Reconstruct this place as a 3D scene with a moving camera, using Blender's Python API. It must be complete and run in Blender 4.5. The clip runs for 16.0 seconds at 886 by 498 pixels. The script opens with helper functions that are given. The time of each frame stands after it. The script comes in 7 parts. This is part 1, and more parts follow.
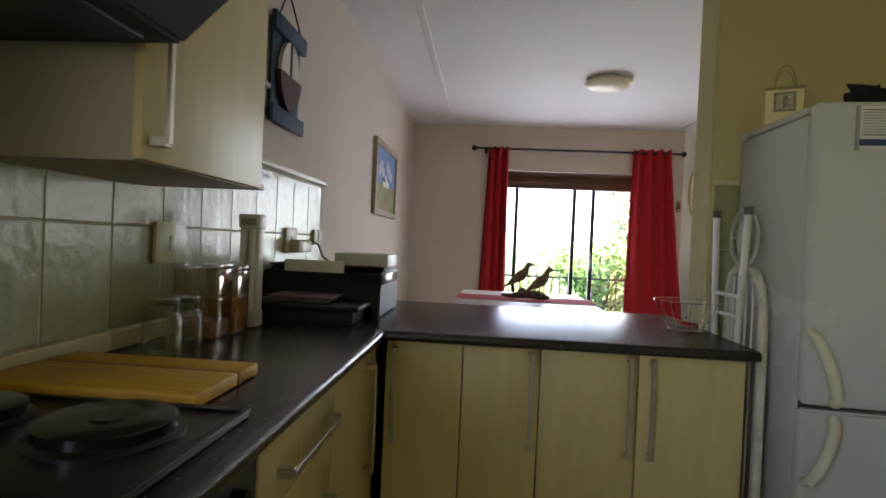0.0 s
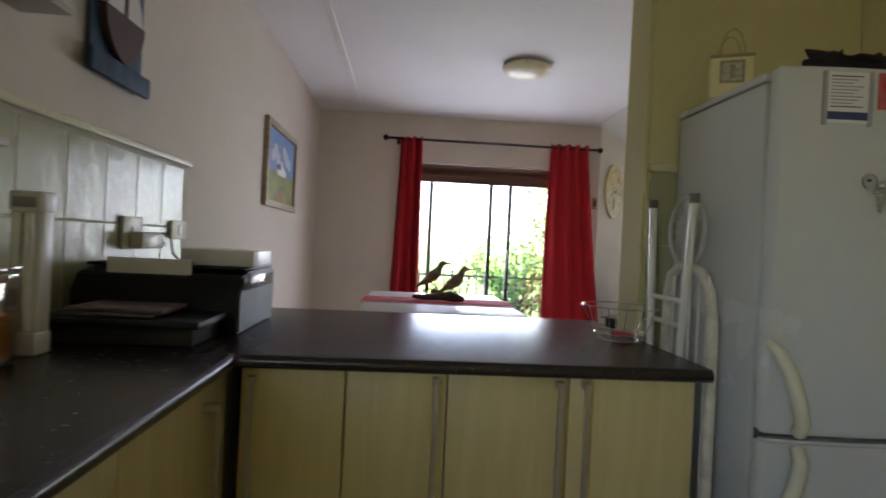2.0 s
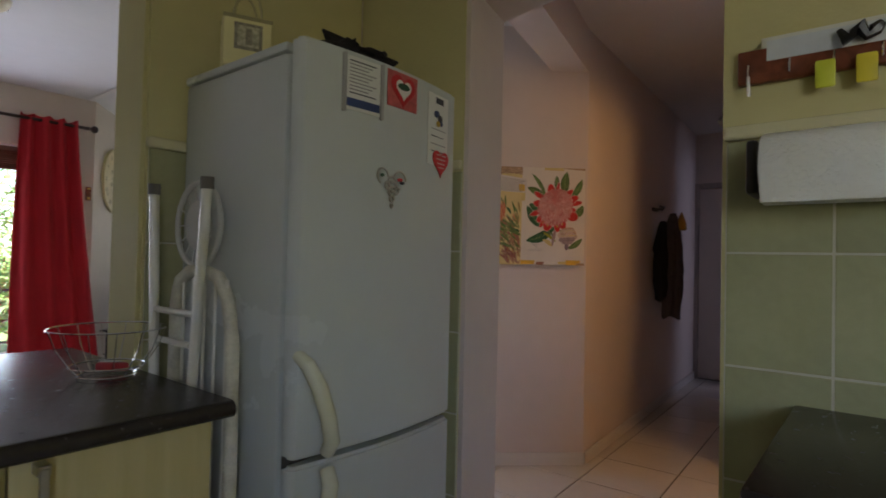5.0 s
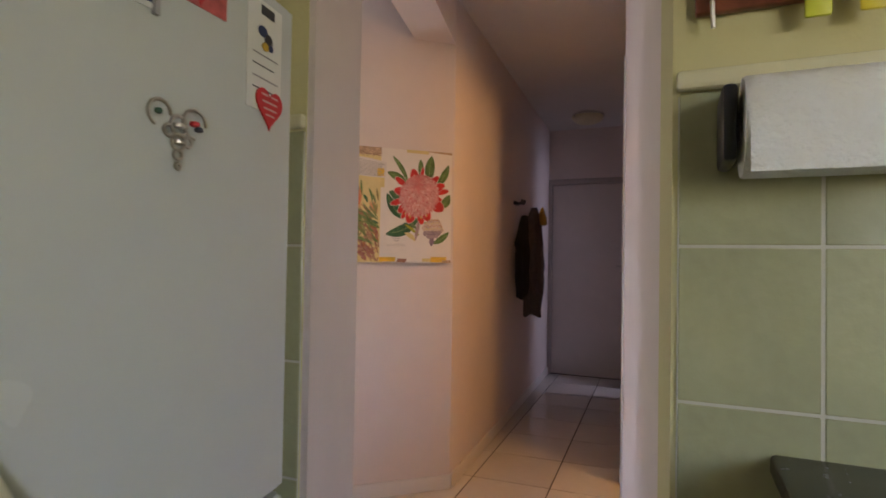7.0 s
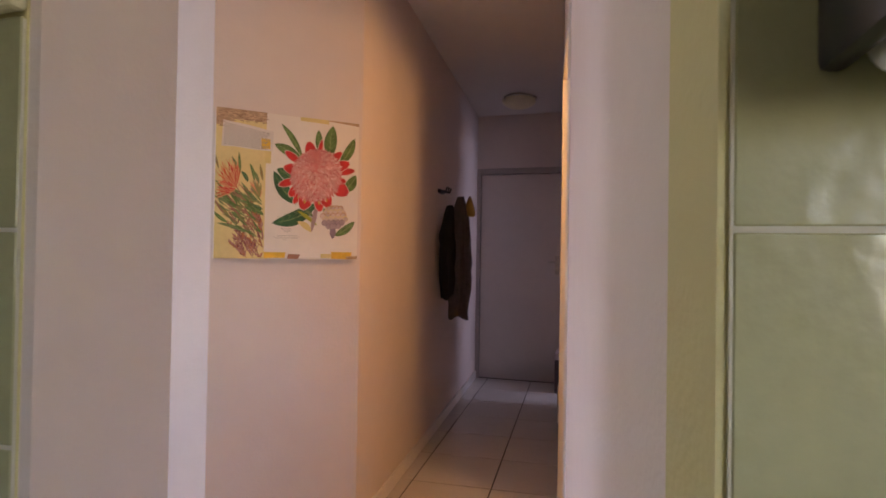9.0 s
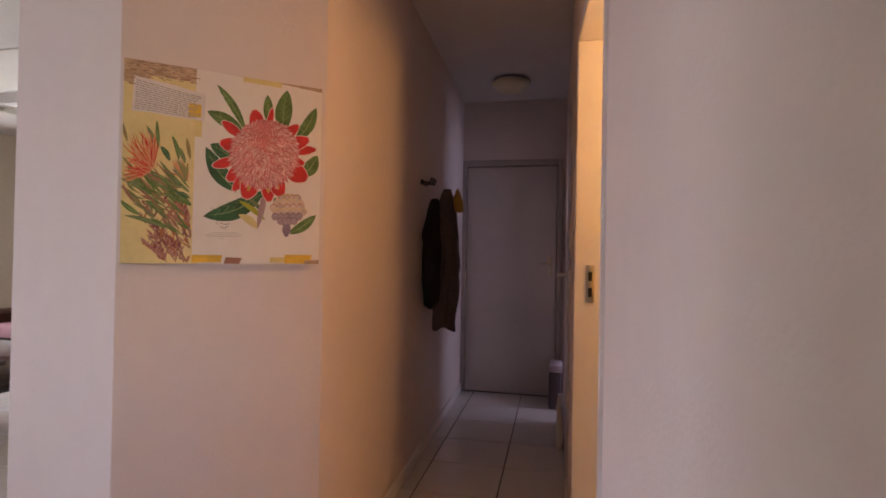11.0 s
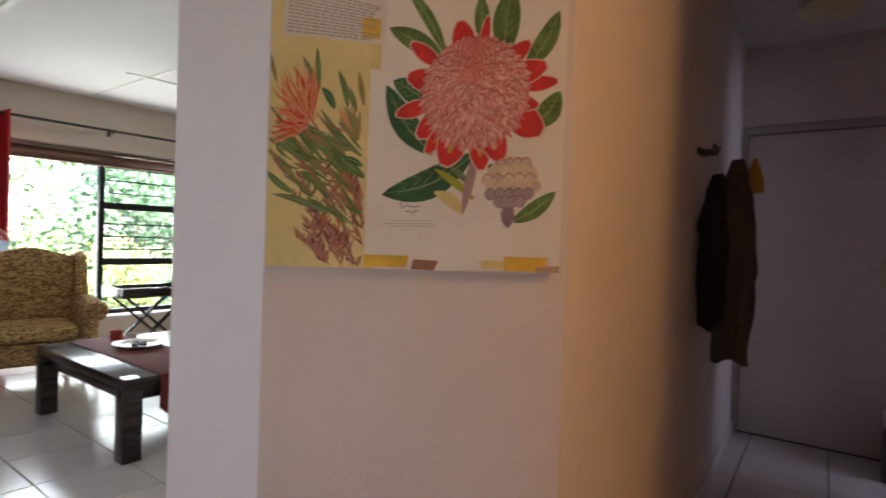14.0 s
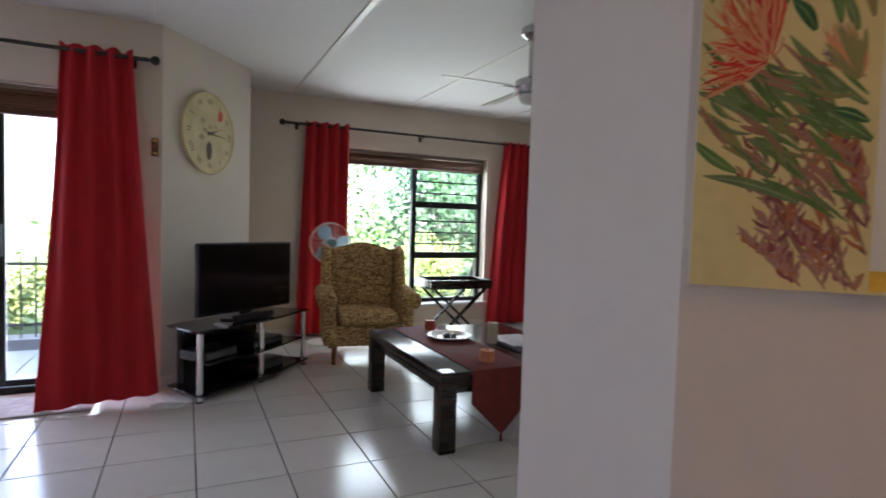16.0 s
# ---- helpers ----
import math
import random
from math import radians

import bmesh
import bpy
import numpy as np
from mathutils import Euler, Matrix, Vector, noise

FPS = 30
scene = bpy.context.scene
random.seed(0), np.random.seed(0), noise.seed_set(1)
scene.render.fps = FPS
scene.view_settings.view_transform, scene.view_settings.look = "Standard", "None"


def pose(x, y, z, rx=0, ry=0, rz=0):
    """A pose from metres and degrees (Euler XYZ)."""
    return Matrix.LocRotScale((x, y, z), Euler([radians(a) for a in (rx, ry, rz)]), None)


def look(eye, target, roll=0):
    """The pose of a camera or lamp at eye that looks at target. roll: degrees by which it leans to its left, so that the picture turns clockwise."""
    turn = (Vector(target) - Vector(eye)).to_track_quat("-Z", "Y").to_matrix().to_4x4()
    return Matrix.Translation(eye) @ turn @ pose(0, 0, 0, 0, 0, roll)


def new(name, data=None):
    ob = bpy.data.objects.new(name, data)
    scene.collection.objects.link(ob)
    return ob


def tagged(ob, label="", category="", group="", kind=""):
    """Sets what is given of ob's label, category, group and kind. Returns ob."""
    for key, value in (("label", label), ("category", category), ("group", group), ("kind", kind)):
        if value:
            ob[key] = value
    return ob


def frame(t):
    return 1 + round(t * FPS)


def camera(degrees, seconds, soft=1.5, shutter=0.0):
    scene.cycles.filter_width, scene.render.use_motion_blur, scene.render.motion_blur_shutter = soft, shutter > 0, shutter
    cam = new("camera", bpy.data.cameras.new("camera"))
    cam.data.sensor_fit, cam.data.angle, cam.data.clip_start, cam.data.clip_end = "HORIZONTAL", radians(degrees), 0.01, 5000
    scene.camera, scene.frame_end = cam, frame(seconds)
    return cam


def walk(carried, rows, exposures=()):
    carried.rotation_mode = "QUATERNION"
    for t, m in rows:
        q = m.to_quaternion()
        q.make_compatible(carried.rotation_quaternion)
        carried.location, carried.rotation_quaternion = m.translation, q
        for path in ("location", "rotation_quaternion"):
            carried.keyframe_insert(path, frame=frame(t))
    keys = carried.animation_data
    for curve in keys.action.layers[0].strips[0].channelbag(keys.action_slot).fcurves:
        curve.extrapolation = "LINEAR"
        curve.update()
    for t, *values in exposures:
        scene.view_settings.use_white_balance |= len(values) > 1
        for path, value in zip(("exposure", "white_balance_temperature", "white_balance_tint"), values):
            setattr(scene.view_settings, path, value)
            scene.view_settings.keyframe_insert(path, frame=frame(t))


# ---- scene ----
cam = camera(77.7, 16.0, soft=1.7, shutter=0.4)
PATH = [
    (0, (0.194, 0.243, 1.208), (0.037, 2.237, 1.184), 2.6),
    (0.5, (0.213, 0.387, 1.209), (0.042, 2.38, 1.182), 2.7),
    (1, (0.208, 0.516, 1.201), (0.04, 2.509, 1.171), 2.9),
    (1.5, (0.225, 0.613, 1.198), (0.144, 2.611, 1.173), 2.9),
    (2, (0.268, 0.695, 1.196), (0.405, 2.69, 1.181), 2.8),
    (2.5, (0.325, 0.795, 1.191), (0.7, 2.759, 1.188), 2.6),
    (3, (0.378, 0.857, 1.191), (1.033, 2.747, 1.198), 2.3),
    (3.5, (0.427, 0.942, 1.201), (1.424, 2.676, 1.227), 2.1),
    (4, (0.444, 0.999, 1.198), (1.731, 2.53, 1.232), 1.8),
    (4.5, (0.433, 1.025, 1.198), (1.9, 2.383, 1.238), 1.5),
    (5, (0.456, 1.035, 1.201), (2.019, 2.281, 1.243), 1.3),
    (7.5, (1.02, 1.391, 1.206), (2.897, 2.08, 1.241), 0.9),
    (8, (1.175, 1.421, 1.223), (3.077, 2.041, 1.253), 0.9),
    (8.5, (1.298, 1.413, 1.218), (3.212, 1.991, 1.25), 0.9),
    (9, (1.388, 1.428, 1.208), (3.312, 1.974, 1.235), 0.9),
    (9.5, (1.53, 1.5, 1.221), (3.463, 2.012, 1.246), 0.9),
    (10, (1.642, 1.54, 1.225), (3.586, 2.01, 1.249), 1.0),
    (12.5, (2.32, 1.751, 1.244), (4.252, 2.268, 1.25), 1.4),
    (13, (2.462, 1.833, 1.255), (4.315, 2.584, 1.243), 1.6),
    (13.5, (2.522, 1.894, 1.251), (4.255, 2.894, 1.226), 1.9),
    (14, (2.54, 1.953, 1.247), (4.138, 3.156, 1.215), 2.0),
    (14.5, (2.553, 2.014, 1.241), (3.987, 3.408, 1.194), 2.4),
    (15, (2.526, 2.112, 1.243), (3.804, 3.65, 1.181), 2.0),
    (15.5, (2.556, 2.261, 1.253), (3.623, 3.95, 1.172), 1.7),
    (16, (2.591, 2.348, 1.252), (3.438, 4.158, 1.166), 1.7),
]
walk(cam, [(t, look(eye, target, roll)) for t, eye, target, roll in PATH],
     exposures=[(0.0, 3.26, 6350, 22), (2.5, 3.05, 6150, 23), (4.0, 2.71, 6000, 24), (5.2, 2.90, 6100, 22), (7.5, 3.90, 6300, 29), (9.0, 3.96, 6400, 33), (10.0, 3.80, 6500, 36), (12.5, 3.70, 6500, 33), (13.5, 3.68, 6250, 26), (14.0, 3.45, 6100, 24), (14.5, 3.24, 6000, 23), (16.0, 2.97, 5800, 22)])

# ---------------------------------------------------------------- light
world = bpy.data.worlds.new("world")
scene.world = world
world.use_nodes = True
wn = world.node_tree.nodes
sky = wn.new("ShaderNodeTexSky")
sky.sky_type = "NISHITA"
sky.sun_disc = False
sky.sun_elevation = radians(58)
sky.sun_rotation = radians(150)
wn["Background"].inputs["Strength"].default_value = 0.15
world.node_tree.links.new(sky.outputs["Color"], wn["Background"].inputs["Color"])


def lamp(name, kind, m, energy, color=(1, 1, 1), size=0.1, size_y=None, angle=None):
    data = bpy.data.lights.new(name, kind)
    data.energy, data.color = energy, color
    if kind == "AREA":
        data.shape, data.size, data.size_y = "RECTANGLE", size, size_y or size
    elif kind == "POINT":
        data.shadow_soft_size = size
    elif kind == "SUN":
        data.angle = radians(angle)
    ob = new(name, data)
    ob.matrix_world = m
    return ob


lamp("sun", "SUN", look((0, 0, 30), (2.0, 7.0, 14)), 5.0, (1.0, 0.95, 0.86), angle=0.6)
# daylight in the openings: sliding door, living room window, unseen kitchen window
lamp("door_daylight", "AREA", look((1.2, 7.12, 1.05), (1.2, 3.0, 0.6)), 7.5, (0.86, 0.92, 1.0), 1.6, 1.9)
lamp("window_daylight", "AREA", look((5.1, 8.66, 1.2), (5.0, 4.0, 0.5)), 10.0, (0.91, 1.0, 0.90), 1.7, 1.7)
lamp("kitchen_daylight", "AREA", look((-0.925, -0.70, 1.55), (3.0, -0.5, 1.3)), 1.25, (1.0, 0.96, 0.58), 1.35, 1.05)
# fill added to brighten the passage end from an unseen room without a window
lamp("passage_end_fill", "AREA", look((6.15, 0.05, 1.4), (6.15, 3.0, 1.1)), 0.95, (0.74, 0.80, 1.0), 1.0, 1.0)
lamp("bathroom_bulb", "POINT", pose(3.60, 0.95, 1.86), 2.15, (1.0, 0.55, 0.17), 0.12)

# ---------------------------------------------------------------- materials
MATS = {}


def M(name, color, rough=0.5, metal=0.0, var=0.10, scale=6.0, bump=0.0, bscale=60.0, spec=0.5, coat=0.0, emit=0.0, each=0.0):
    """A painted or solid surface with two scales of mottling and fine relief."""
    if name in MATS:
        return MATS[name]
    m = bpy.data.materials.new(name)
    m.use_nodes = True
    nt = m.node_tree
    b = nt.nodes["Principled BSDF"]
    tc = nt.nodes.new("ShaderNodeTexCoord")
    n1 = nt.nodes.new("ShaderNodeTexNoise")
    n1.inputs["Scale"].default_value, n1.inputs["Detail"].default_value = scale, 6
    n2 = nt.nodes.new("ShaderNodeTexNoise")
    n2.inputs["Scale"].default_value, n2.inputs["Detail"].default_value = scale * 9, 3
    nt.links.new(tc.outputs["Object"], n1.inputs["Vector"])
    nt.links.new(tc.outputs["Object"], n2.inputs["Vector"])
    add = nt.nodes.new("ShaderNodeMath")
    add.operation = "MULTIPLY_ADD"
    add.inputs[1].default_value = 0.35
    nt.links.new(n2.outputs["Fac"], add.inputs[0])
    nt.links.new(n1.outputs["Fac"], add.inputs[2])
    ramp = nt.nodes.new("ShaderNodeMapRange")
    ramp.inputs["From Min"].default_value, ramp.inputs["From Max"].default_value = 0.4, 0.95
    ramp.inputs["To Min"].default_value, ramp.inputs["To Max"].default_value = 1 - var, 1 + var
    nt.links.new(add.outputs[0], ramp.inputs["Value"])
    val = ramp.outputs["Result"]
    if each:
        info = nt.nodes.new("ShaderNodeObjectInfo")
        r2 = nt.nodes.new("ShaderNodeMapRange")
        r2.inputs["To Min"].default_value, r2.inputs["To Max"].default_value = 1 - each, 1 + each
        nt.links.new(info.outputs["Random"], r2.inputs["Value"])
        mu = nt.nodes.new("ShaderNodeMath")
        mu.operation = "MULTIPLY"
        nt.links.new(val, mu.inputs[0])
        nt.links.new(r2.outputs["Result"], mu.inputs[1])
        val = mu.outputs[0]
    hsv = nt.nodes.new("ShaderNodeHueSaturation")
    hsv.inputs["Color"].default_value = (*color, 1)
    nt.links.new(val, hsv.inputs["Value"])
    nt.links.new(hsv.outputs["Color"], b.inputs["Base Color"])
    rr = nt.nodes.new("ShaderNodeMapRange")
    rr.inputs["To Min"].default_value, rr.inputs["To Max"].default_value = max(0.0, rough - 0.07), min(1.0, rough + 0.07)
    nt.links.new(n1.outputs["Fac"], rr.inputs["Value"])
    nt.links.new(rr.outputs["Result"], b.inputs["Roughness"])
    b.inputs["Metallic"].default_value = metal
    b.inputs["Specular IOR Level"].default_value = spec
    b.inputs["Coat Weight"].default_value = coat
    if bump:
        n3 = nt.nodes.new("ShaderNodeTexNoise")
        n3.inputs["Scale"].default_value, n3.inputs["Detail"].default_value = bscale, 4
        nt.links.new(tc.outputs["Object"], n3.inputs["Vector"])
        bp = nt.nodes.new("ShaderNodeBump")
        bp.inputs["Strength"].default_value, bp.inputs["Distance"].default_value = bump, 0.01
        nt.links.new(n3.outputs["Fac"], bp.inputs["Height"])
        nt.links.new(bp.outputs["Normal"], b.inputs["Normal"])
    if emit:
        b.inputs["Emission Color"].default_value = (*color, 1)
        b.inputs["Emission Strength"].default_value = emit
    MATS[name] = m
    return m


def wood(name, c1, c2, rough=0.45, scale=(2.0, 30.0, 30.0), bump=0.1):
    """Grain stretched along x of the thing."""
    if name in MATS:
        return MATS[name]
    m = bpy.data.materials.new(name)
    m.use_nodes = True
    nt = m.node_tree
    b = nt.nodes["Principled BSDF"]
    tc, mp, n = nt.nodes.new("ShaderNodeTexCoord"), nt.nodes.new("ShaderNodeMapping"), nt.nodes.new("ShaderNodeTexNoise")
    mp.inputs["Scale"].default_value = scale
    n.inputs["Scale"].default_value, n.inputs["Detail"].default_value, n.inputs["Distortion"].default_value = 1.0, 6, 0.6
    cr = nt.nodes.new("ShaderNodeValToRGB")
    cr.color_ramp.elements[0].position, cr.color_ramp.elements[0].color = 0.35, (*c1, 1)
    cr.color_ramp.elements[1].position, cr.color_ramp.elements[1].color = 0.68, (*c2, 1)
    nt.links.new(tc.outputs["Object"], mp.inputs["Vector"])
    nt.links.new(mp.outputs["Vector"], n.inputs["Vector"])
    nt.links.new(n.outputs["Fac"], cr.inputs["Fac"])
    nt.links.new(cr.outputs["Color"], b.inputs["Base Color"])
    b.inputs["Roughness"].default_value = rough
    bp = nt.nodes.new("ShaderNodeBump")
    bp.inputs["Strength"].default_value, bp.inputs["Distance"].default_value = bump, 0.004
    nt.links.new(n.outputs["Fac"], bp.inputs["Height"])
    nt.links.new(bp.outputs["Normal"], b.inputs["Normal"])
    MATS[name] = m
    return m


def glass(name, color=(1, 1, 1), rough=0.0, clear=False):
    if name in MATS:
        return MATS[name]
    m = bpy.data.materials.new(name)
    m.use_nodes = True
    nt = m.node_tree
    b = nt.nodes["Principled BSDF"]
    if clear:
        nt.nodes.remove(b)
        tr, gl, mix, fr = (nt.nodes.new("ShaderNode" + k) for k in ("BsdfTransparent", "BsdfGlossy", "MixShader", "LayerWeight"))
        tr.inputs["Color"].default_value = (*color, 1)
        gl.inputs["Roughness"].default_value = 0.02
        fr.inputs["Blend"].default_value = 0.40
        ramp = nt.nodes.new("ShaderNodeMapRange")
        ramp.inputs["To Min"].default_value, ramp.inputs["To Max"].default_value = 0.05, 0.85
        nt.links.new(fr.outputs["Facing"], ramp.inputs["Value"])
        nt.links.new(ramp.outputs[0], mix.inputs[0])
        nt.links.new(tr.outputs[0], mix.inputs[1])
        nt.links.new(gl.outputs[0], mix.inputs[2])
        nt.links.new(mix.outputs[0], nt.nodes["Material Output"].inputs["Surface"])
    else:
        b.inputs["Base Color"].default_value = (*color, 1)
        b.inputs["Transmission Weight"].default_value = 1.0
        b.inputs["Roughness"].default_value = rough
        b.inputs["IOR"].default_value = 1.45
    MATS[name] = m
    return m


WALL_LIVING = M("living_wall_paint", (0.65, 0.575, 0.485), 0.75, var=0.05, scale=1.5, bump=0.12, bscale=90)
WALL_HALL = M("hall_wall_paint", (0.72, 0.63, 0.585), 0.72, var=0.05, scale=1.5, bump=0.12, bscale=90)
WALL_KITCHEN = M("kitchen_wall_paint", (0.60, 0.55, 0.27), 0.7, var=0.06, scale=1.5, bump=0.12, bscale=90)
CEIL = M("ceiling_board", (0.74, 0.72, 0.70), 0.8, var=0.04, scale=1.2, bump=0.08, bscale=70)
TRIM = M("white_trim_paint", (0.74, 0.70, 0.66), 0.4, var=0.05, scale=4)
CREAM_TRIM = M("cream_glazed_trim", (0.66, 0.62, 0.40), 0.25, var=0.06, scale=4)
GROUT = M("dark_floor_grout", (0.10, 0.085, 0.075), 0.9, var=0.2, scale=20)
FTILE = M("white_floor_tile", (0.66, 0.63, 0.59), 0.17, var=0.06, scale=3.0, bump=0.03, bscale=14, each=0.05, spec=0.6)
WTILE = M("cream_wall_tile", (0.385, 0.385, 0.215), 0.24, var=0.12, scale=5.0, bump=0.34, bscale=16, each=0.08, spec=0.5)
WGROUT = M("pale_wall_grout", (0.56, 0.54, 0.41), 0.85, var=0.1)
LAMINATE = M("dark_laminate", (0.028, 0.021, 0.022), 0.25, var=0.12, scale=60, bump=0.02, bscale=260)
CABINET = wood("cream_cabinet_board", (0.58, 0.485, 0.215), (0.66, 0.56, 0.275), 0.42, (22, 22, 1.6), 0.06)
CABIN_SIDE = M("cabinet_carcass", (0.42, 0.38, 0.30), 0.6, var=0.06)
STEEL = M("brushed_steel", (0.55, 0.52, 0.47), 0.32, 1.0, var=0.1, scale=30)
CHROME = M("chrome", (0.8, 0.8, 0.8), 0.12, 1.0, var=0.05)
BLACK = M("black_plastic", (0.012, 0.012, 0.014), 0.32, var=0.2, scale=20)
BLACK_MATT = M("matt_black", (0.015, 0.014, 0.015), 0.65, var=0.2, scale=20)
WHITE_PL = M("white_plastic", (0.78, 0.77, 0.72), 0.35, var=0.04)
FRIDGE = M("white_enamel", (0.56, 0.59, 0.565), 0.26, var=0.03, scale=2, bump=0.04, bscale=220)
DARK_WOOD = wood("dark_stained_wood", (0.012, 0.008, 0.006), (0.035, 0.020, 0.014), 0.20, (2, 26, 26), 0.015)
RED_WOOD = wood("reddish_wood", (0.13, 0.030, 0.012), (0.24, 0.07, 0.03), 0.35, (2, 30, 30), 0.08)
ALU = M("dark_bronze_aluminium", (0.020, 0.022, 0.020), 0.38, 0.6, var=0.1)
RED = M("red_curtain_cloth", (0.42, 0.008, 0.014), 0.85, var=0.14, scale=5, bump=0.25, bscale=260)
PANE = glass("window_pane", clear=True)

# ---------------------------------------------------------------- geometry helpers
BASE = {}


def thing(name, label, category, base=(0, 0, 0), rz=0.0, group="", kind=""):
    ob = new(name)
    ob.empty_display_size = 0.1
    m = pose(*base, 0, 0, rz)
    ob.matrix_world = m
    BASE[ob] = m
    return tagged(ob, label, category, group, kind)


def mesh_of(name, bm, mat, smooth=True):
    me = bpy.data.meshes.new(name)
    bm.normal_update()
    bm.to_mesh(me)
    bm.free()
    for k in (mat if isinstance(mat, (list, tuple)) else [mat]):
        me.materials.append(k)
    if smooth:
        for p in me.polygons:
            p.use_smooth = True
        me.set_sharp_from_angle(angle=radians(35))
    return me


def part(name, bm, mat, parent=None, label="", local=False, smooth=True):
    """Links bm, in world metres (or the thing's own, local=True), as one mesh under parent."""
    top = parent
    while top is not None and top not in BASE:
        top = top.parent
    if top is not None and not local:
        bm.transform(BASE[top].inverted())
    ob = new(name, mesh_of(name, bm, mat, smooth))
    if parent is not None:
        ob.parent = parent
    return tagged(ob, label) if label else ob


def setting(name, bm, mat, label, category, smooth=False):
    return tagged(new(name, mesh_of(name, bm, mat, smooth)), label, category, kind="structure")


def solo(name, bm, mat, label, category, base, group="", smooth=True):
    """A thing that is one mesh, with its origin at its base."""
    bm.transform(Matrix.Translation(base).inverted())
    ob = new(name, mesh_of(name, bm, mat, smooth))
    ob.location = base
    return tagged(ob, label, category, group)


def bx(x0, x1, y0, y1, z0, z1, b=0.0, seg=2, bm=None, m=None):
    bm = bm or bmesh.new()
    vs = bmesh.ops.create_cube(bm, size=1)["verts"]
    for v in vs:
        v.co = Vector((x0 + (v.co.x + 0.5) * (x1 - x0), y0 + (v.co.y + 0.5) * (y1 - y0), z0 + (v.co.z + 0.5) * (z1 - z0)))
    if b:
        es = list({e for v in vs for e in v.link_edges})
        r = bmesh.ops.bevel(bm, geom=es, offset=b, segments=seg, affect="EDGES", profile=0.5)
        vs = list({v for v in vs if v.is_valid} | set(r["verts"]))
    if m is not None:
        bmesh.ops.transform(bm, matrix=m, verts=[v for v in vs if v.is_valid])
    return bm


def prism(pts, z0, z1, bm=None, b=0.0):
    """An upright prism on a plan polygon."""
    bm = bm or bmesh.new()
    lo = [bm.verts.new((x, y, z0)) for x, y in pts]
    hi = [bm.verts.new((x, y, z1)) for x, y in pts]
    n = len(pts)
    fs = [bm.faces.new(lo[::-1]), bm.faces.new(hi)]
    for i in range(n):
        fs.append(bm.faces.new((lo[i], lo[(i + 1) % n], hi[(i + 1) % n], hi[i])))
    if b:
        bmesh.ops.bevel(bm, geom=list({e for f in fs for e in f.edges}), offset=b, segments=2, affect="EDGES")
    bmesh.ops.recalc_face_normals(bm, faces=[f for f in bm.faces])
    return bm


def extrude(profile, axis, a, c, bm=None):
    """A profile in the other two axes (in xyz order) extruded along axis from a to c."""
    bm = bm or bmesh.new()

    def at(p, q):
        return {"x": (q, p[0], p[1]), "y": (p[0], q, p[1]), "z": (p[0], p[1], q)}[axis]

    lo, hi = [bm.verts.new(at(p, a)) for p in profile], [bm.verts.new(at(p, c)) for p in profile]
    n = len(profile)
    bm.faces.new(lo[::-1]), bm.faces.new(hi)
    for i in range(n):
        bm.faces.new((lo[i], lo[(i + 1) % n], hi[(i + 1) % n], hi[i]))
    bmesh.ops.recalc_face_normals(bm, faces=bm.faces[:])
    return bm


def tube(pts, r, seg=10, bm=None, closed=False):
    """A round bar along points; r a number or one for each point."""
    bm = bm or bmesh.new()
    pts = [Vector(p) for p in pts]
    n = len(pts)
    rs = r if isinstance(r, (list, tuple)) else [r] * n
    rings = []
    side = None
    for i, p in enumerate(pts):
        if closed:
            d = pts[(i + 1) % n] - pts[i - 1]
        else:
            d = pts[min(i + 1, n - 1)] - pts[max(i - 1, 0)]
        d.normalize()
        if side is None or side.cross(d).length < 1e-4:
            side = d.orthogonal().normalized()
        side = (side - d * side.dot(d)).normalized()
        up = d.cross(side)
        rings.append([bm.verts.new(p + rs[i] * (math.cos(a) * side + math.sin(a) * up)) for a in [2 * math.pi * k / seg for k in range(seg)]])
    for i in range(n if closed else n - 1):
        a, c = rings[i], rings[(i + 1) % n]
        for k in range(seg):
            bm.faces.new((a[k], a[(k + 1) % seg], c[(k + 1) % seg], c[k]))
    if not closed:
        bm.faces.new(rings[0][::-1]), bm.faces.new(rings[-1])
    bmesh.ops.recalc_face_normals(bm, faces=bm.faces[:])
    return bm


def lathe(profile, c, seg=28, bm=None, m=None):
    """Rows of (radius, height) turned about the upright axis at c."""
    bm = bm or bmesh.new()
    rings = []
    made = []
    for r, z in profile:
        ring = [bm.verts.new((c[0] + max(r, 1e-5) * math.cos(2 * math.pi * k / seg), c[1] + max(r, 1e-5) * math.sin(2 * math.pi * k / seg), c[2] + z)) for k in range(seg)]
        rings.append(ring)
        made += ring
    for a, d in zip(rings, rings[1:]):
        for k in range(seg):
            bm.faces.new((a[k], a[(k + 1) % seg], d[(k + 1) % seg], d[k]))
    bmesh.ops.remove_doubles(bm, verts=made, dist=2e-5)
    bmesh.ops.recalc_face_normals(bm, faces=bm.faces[:])
    if m is not None:
        bm.transform(m)
    return bm


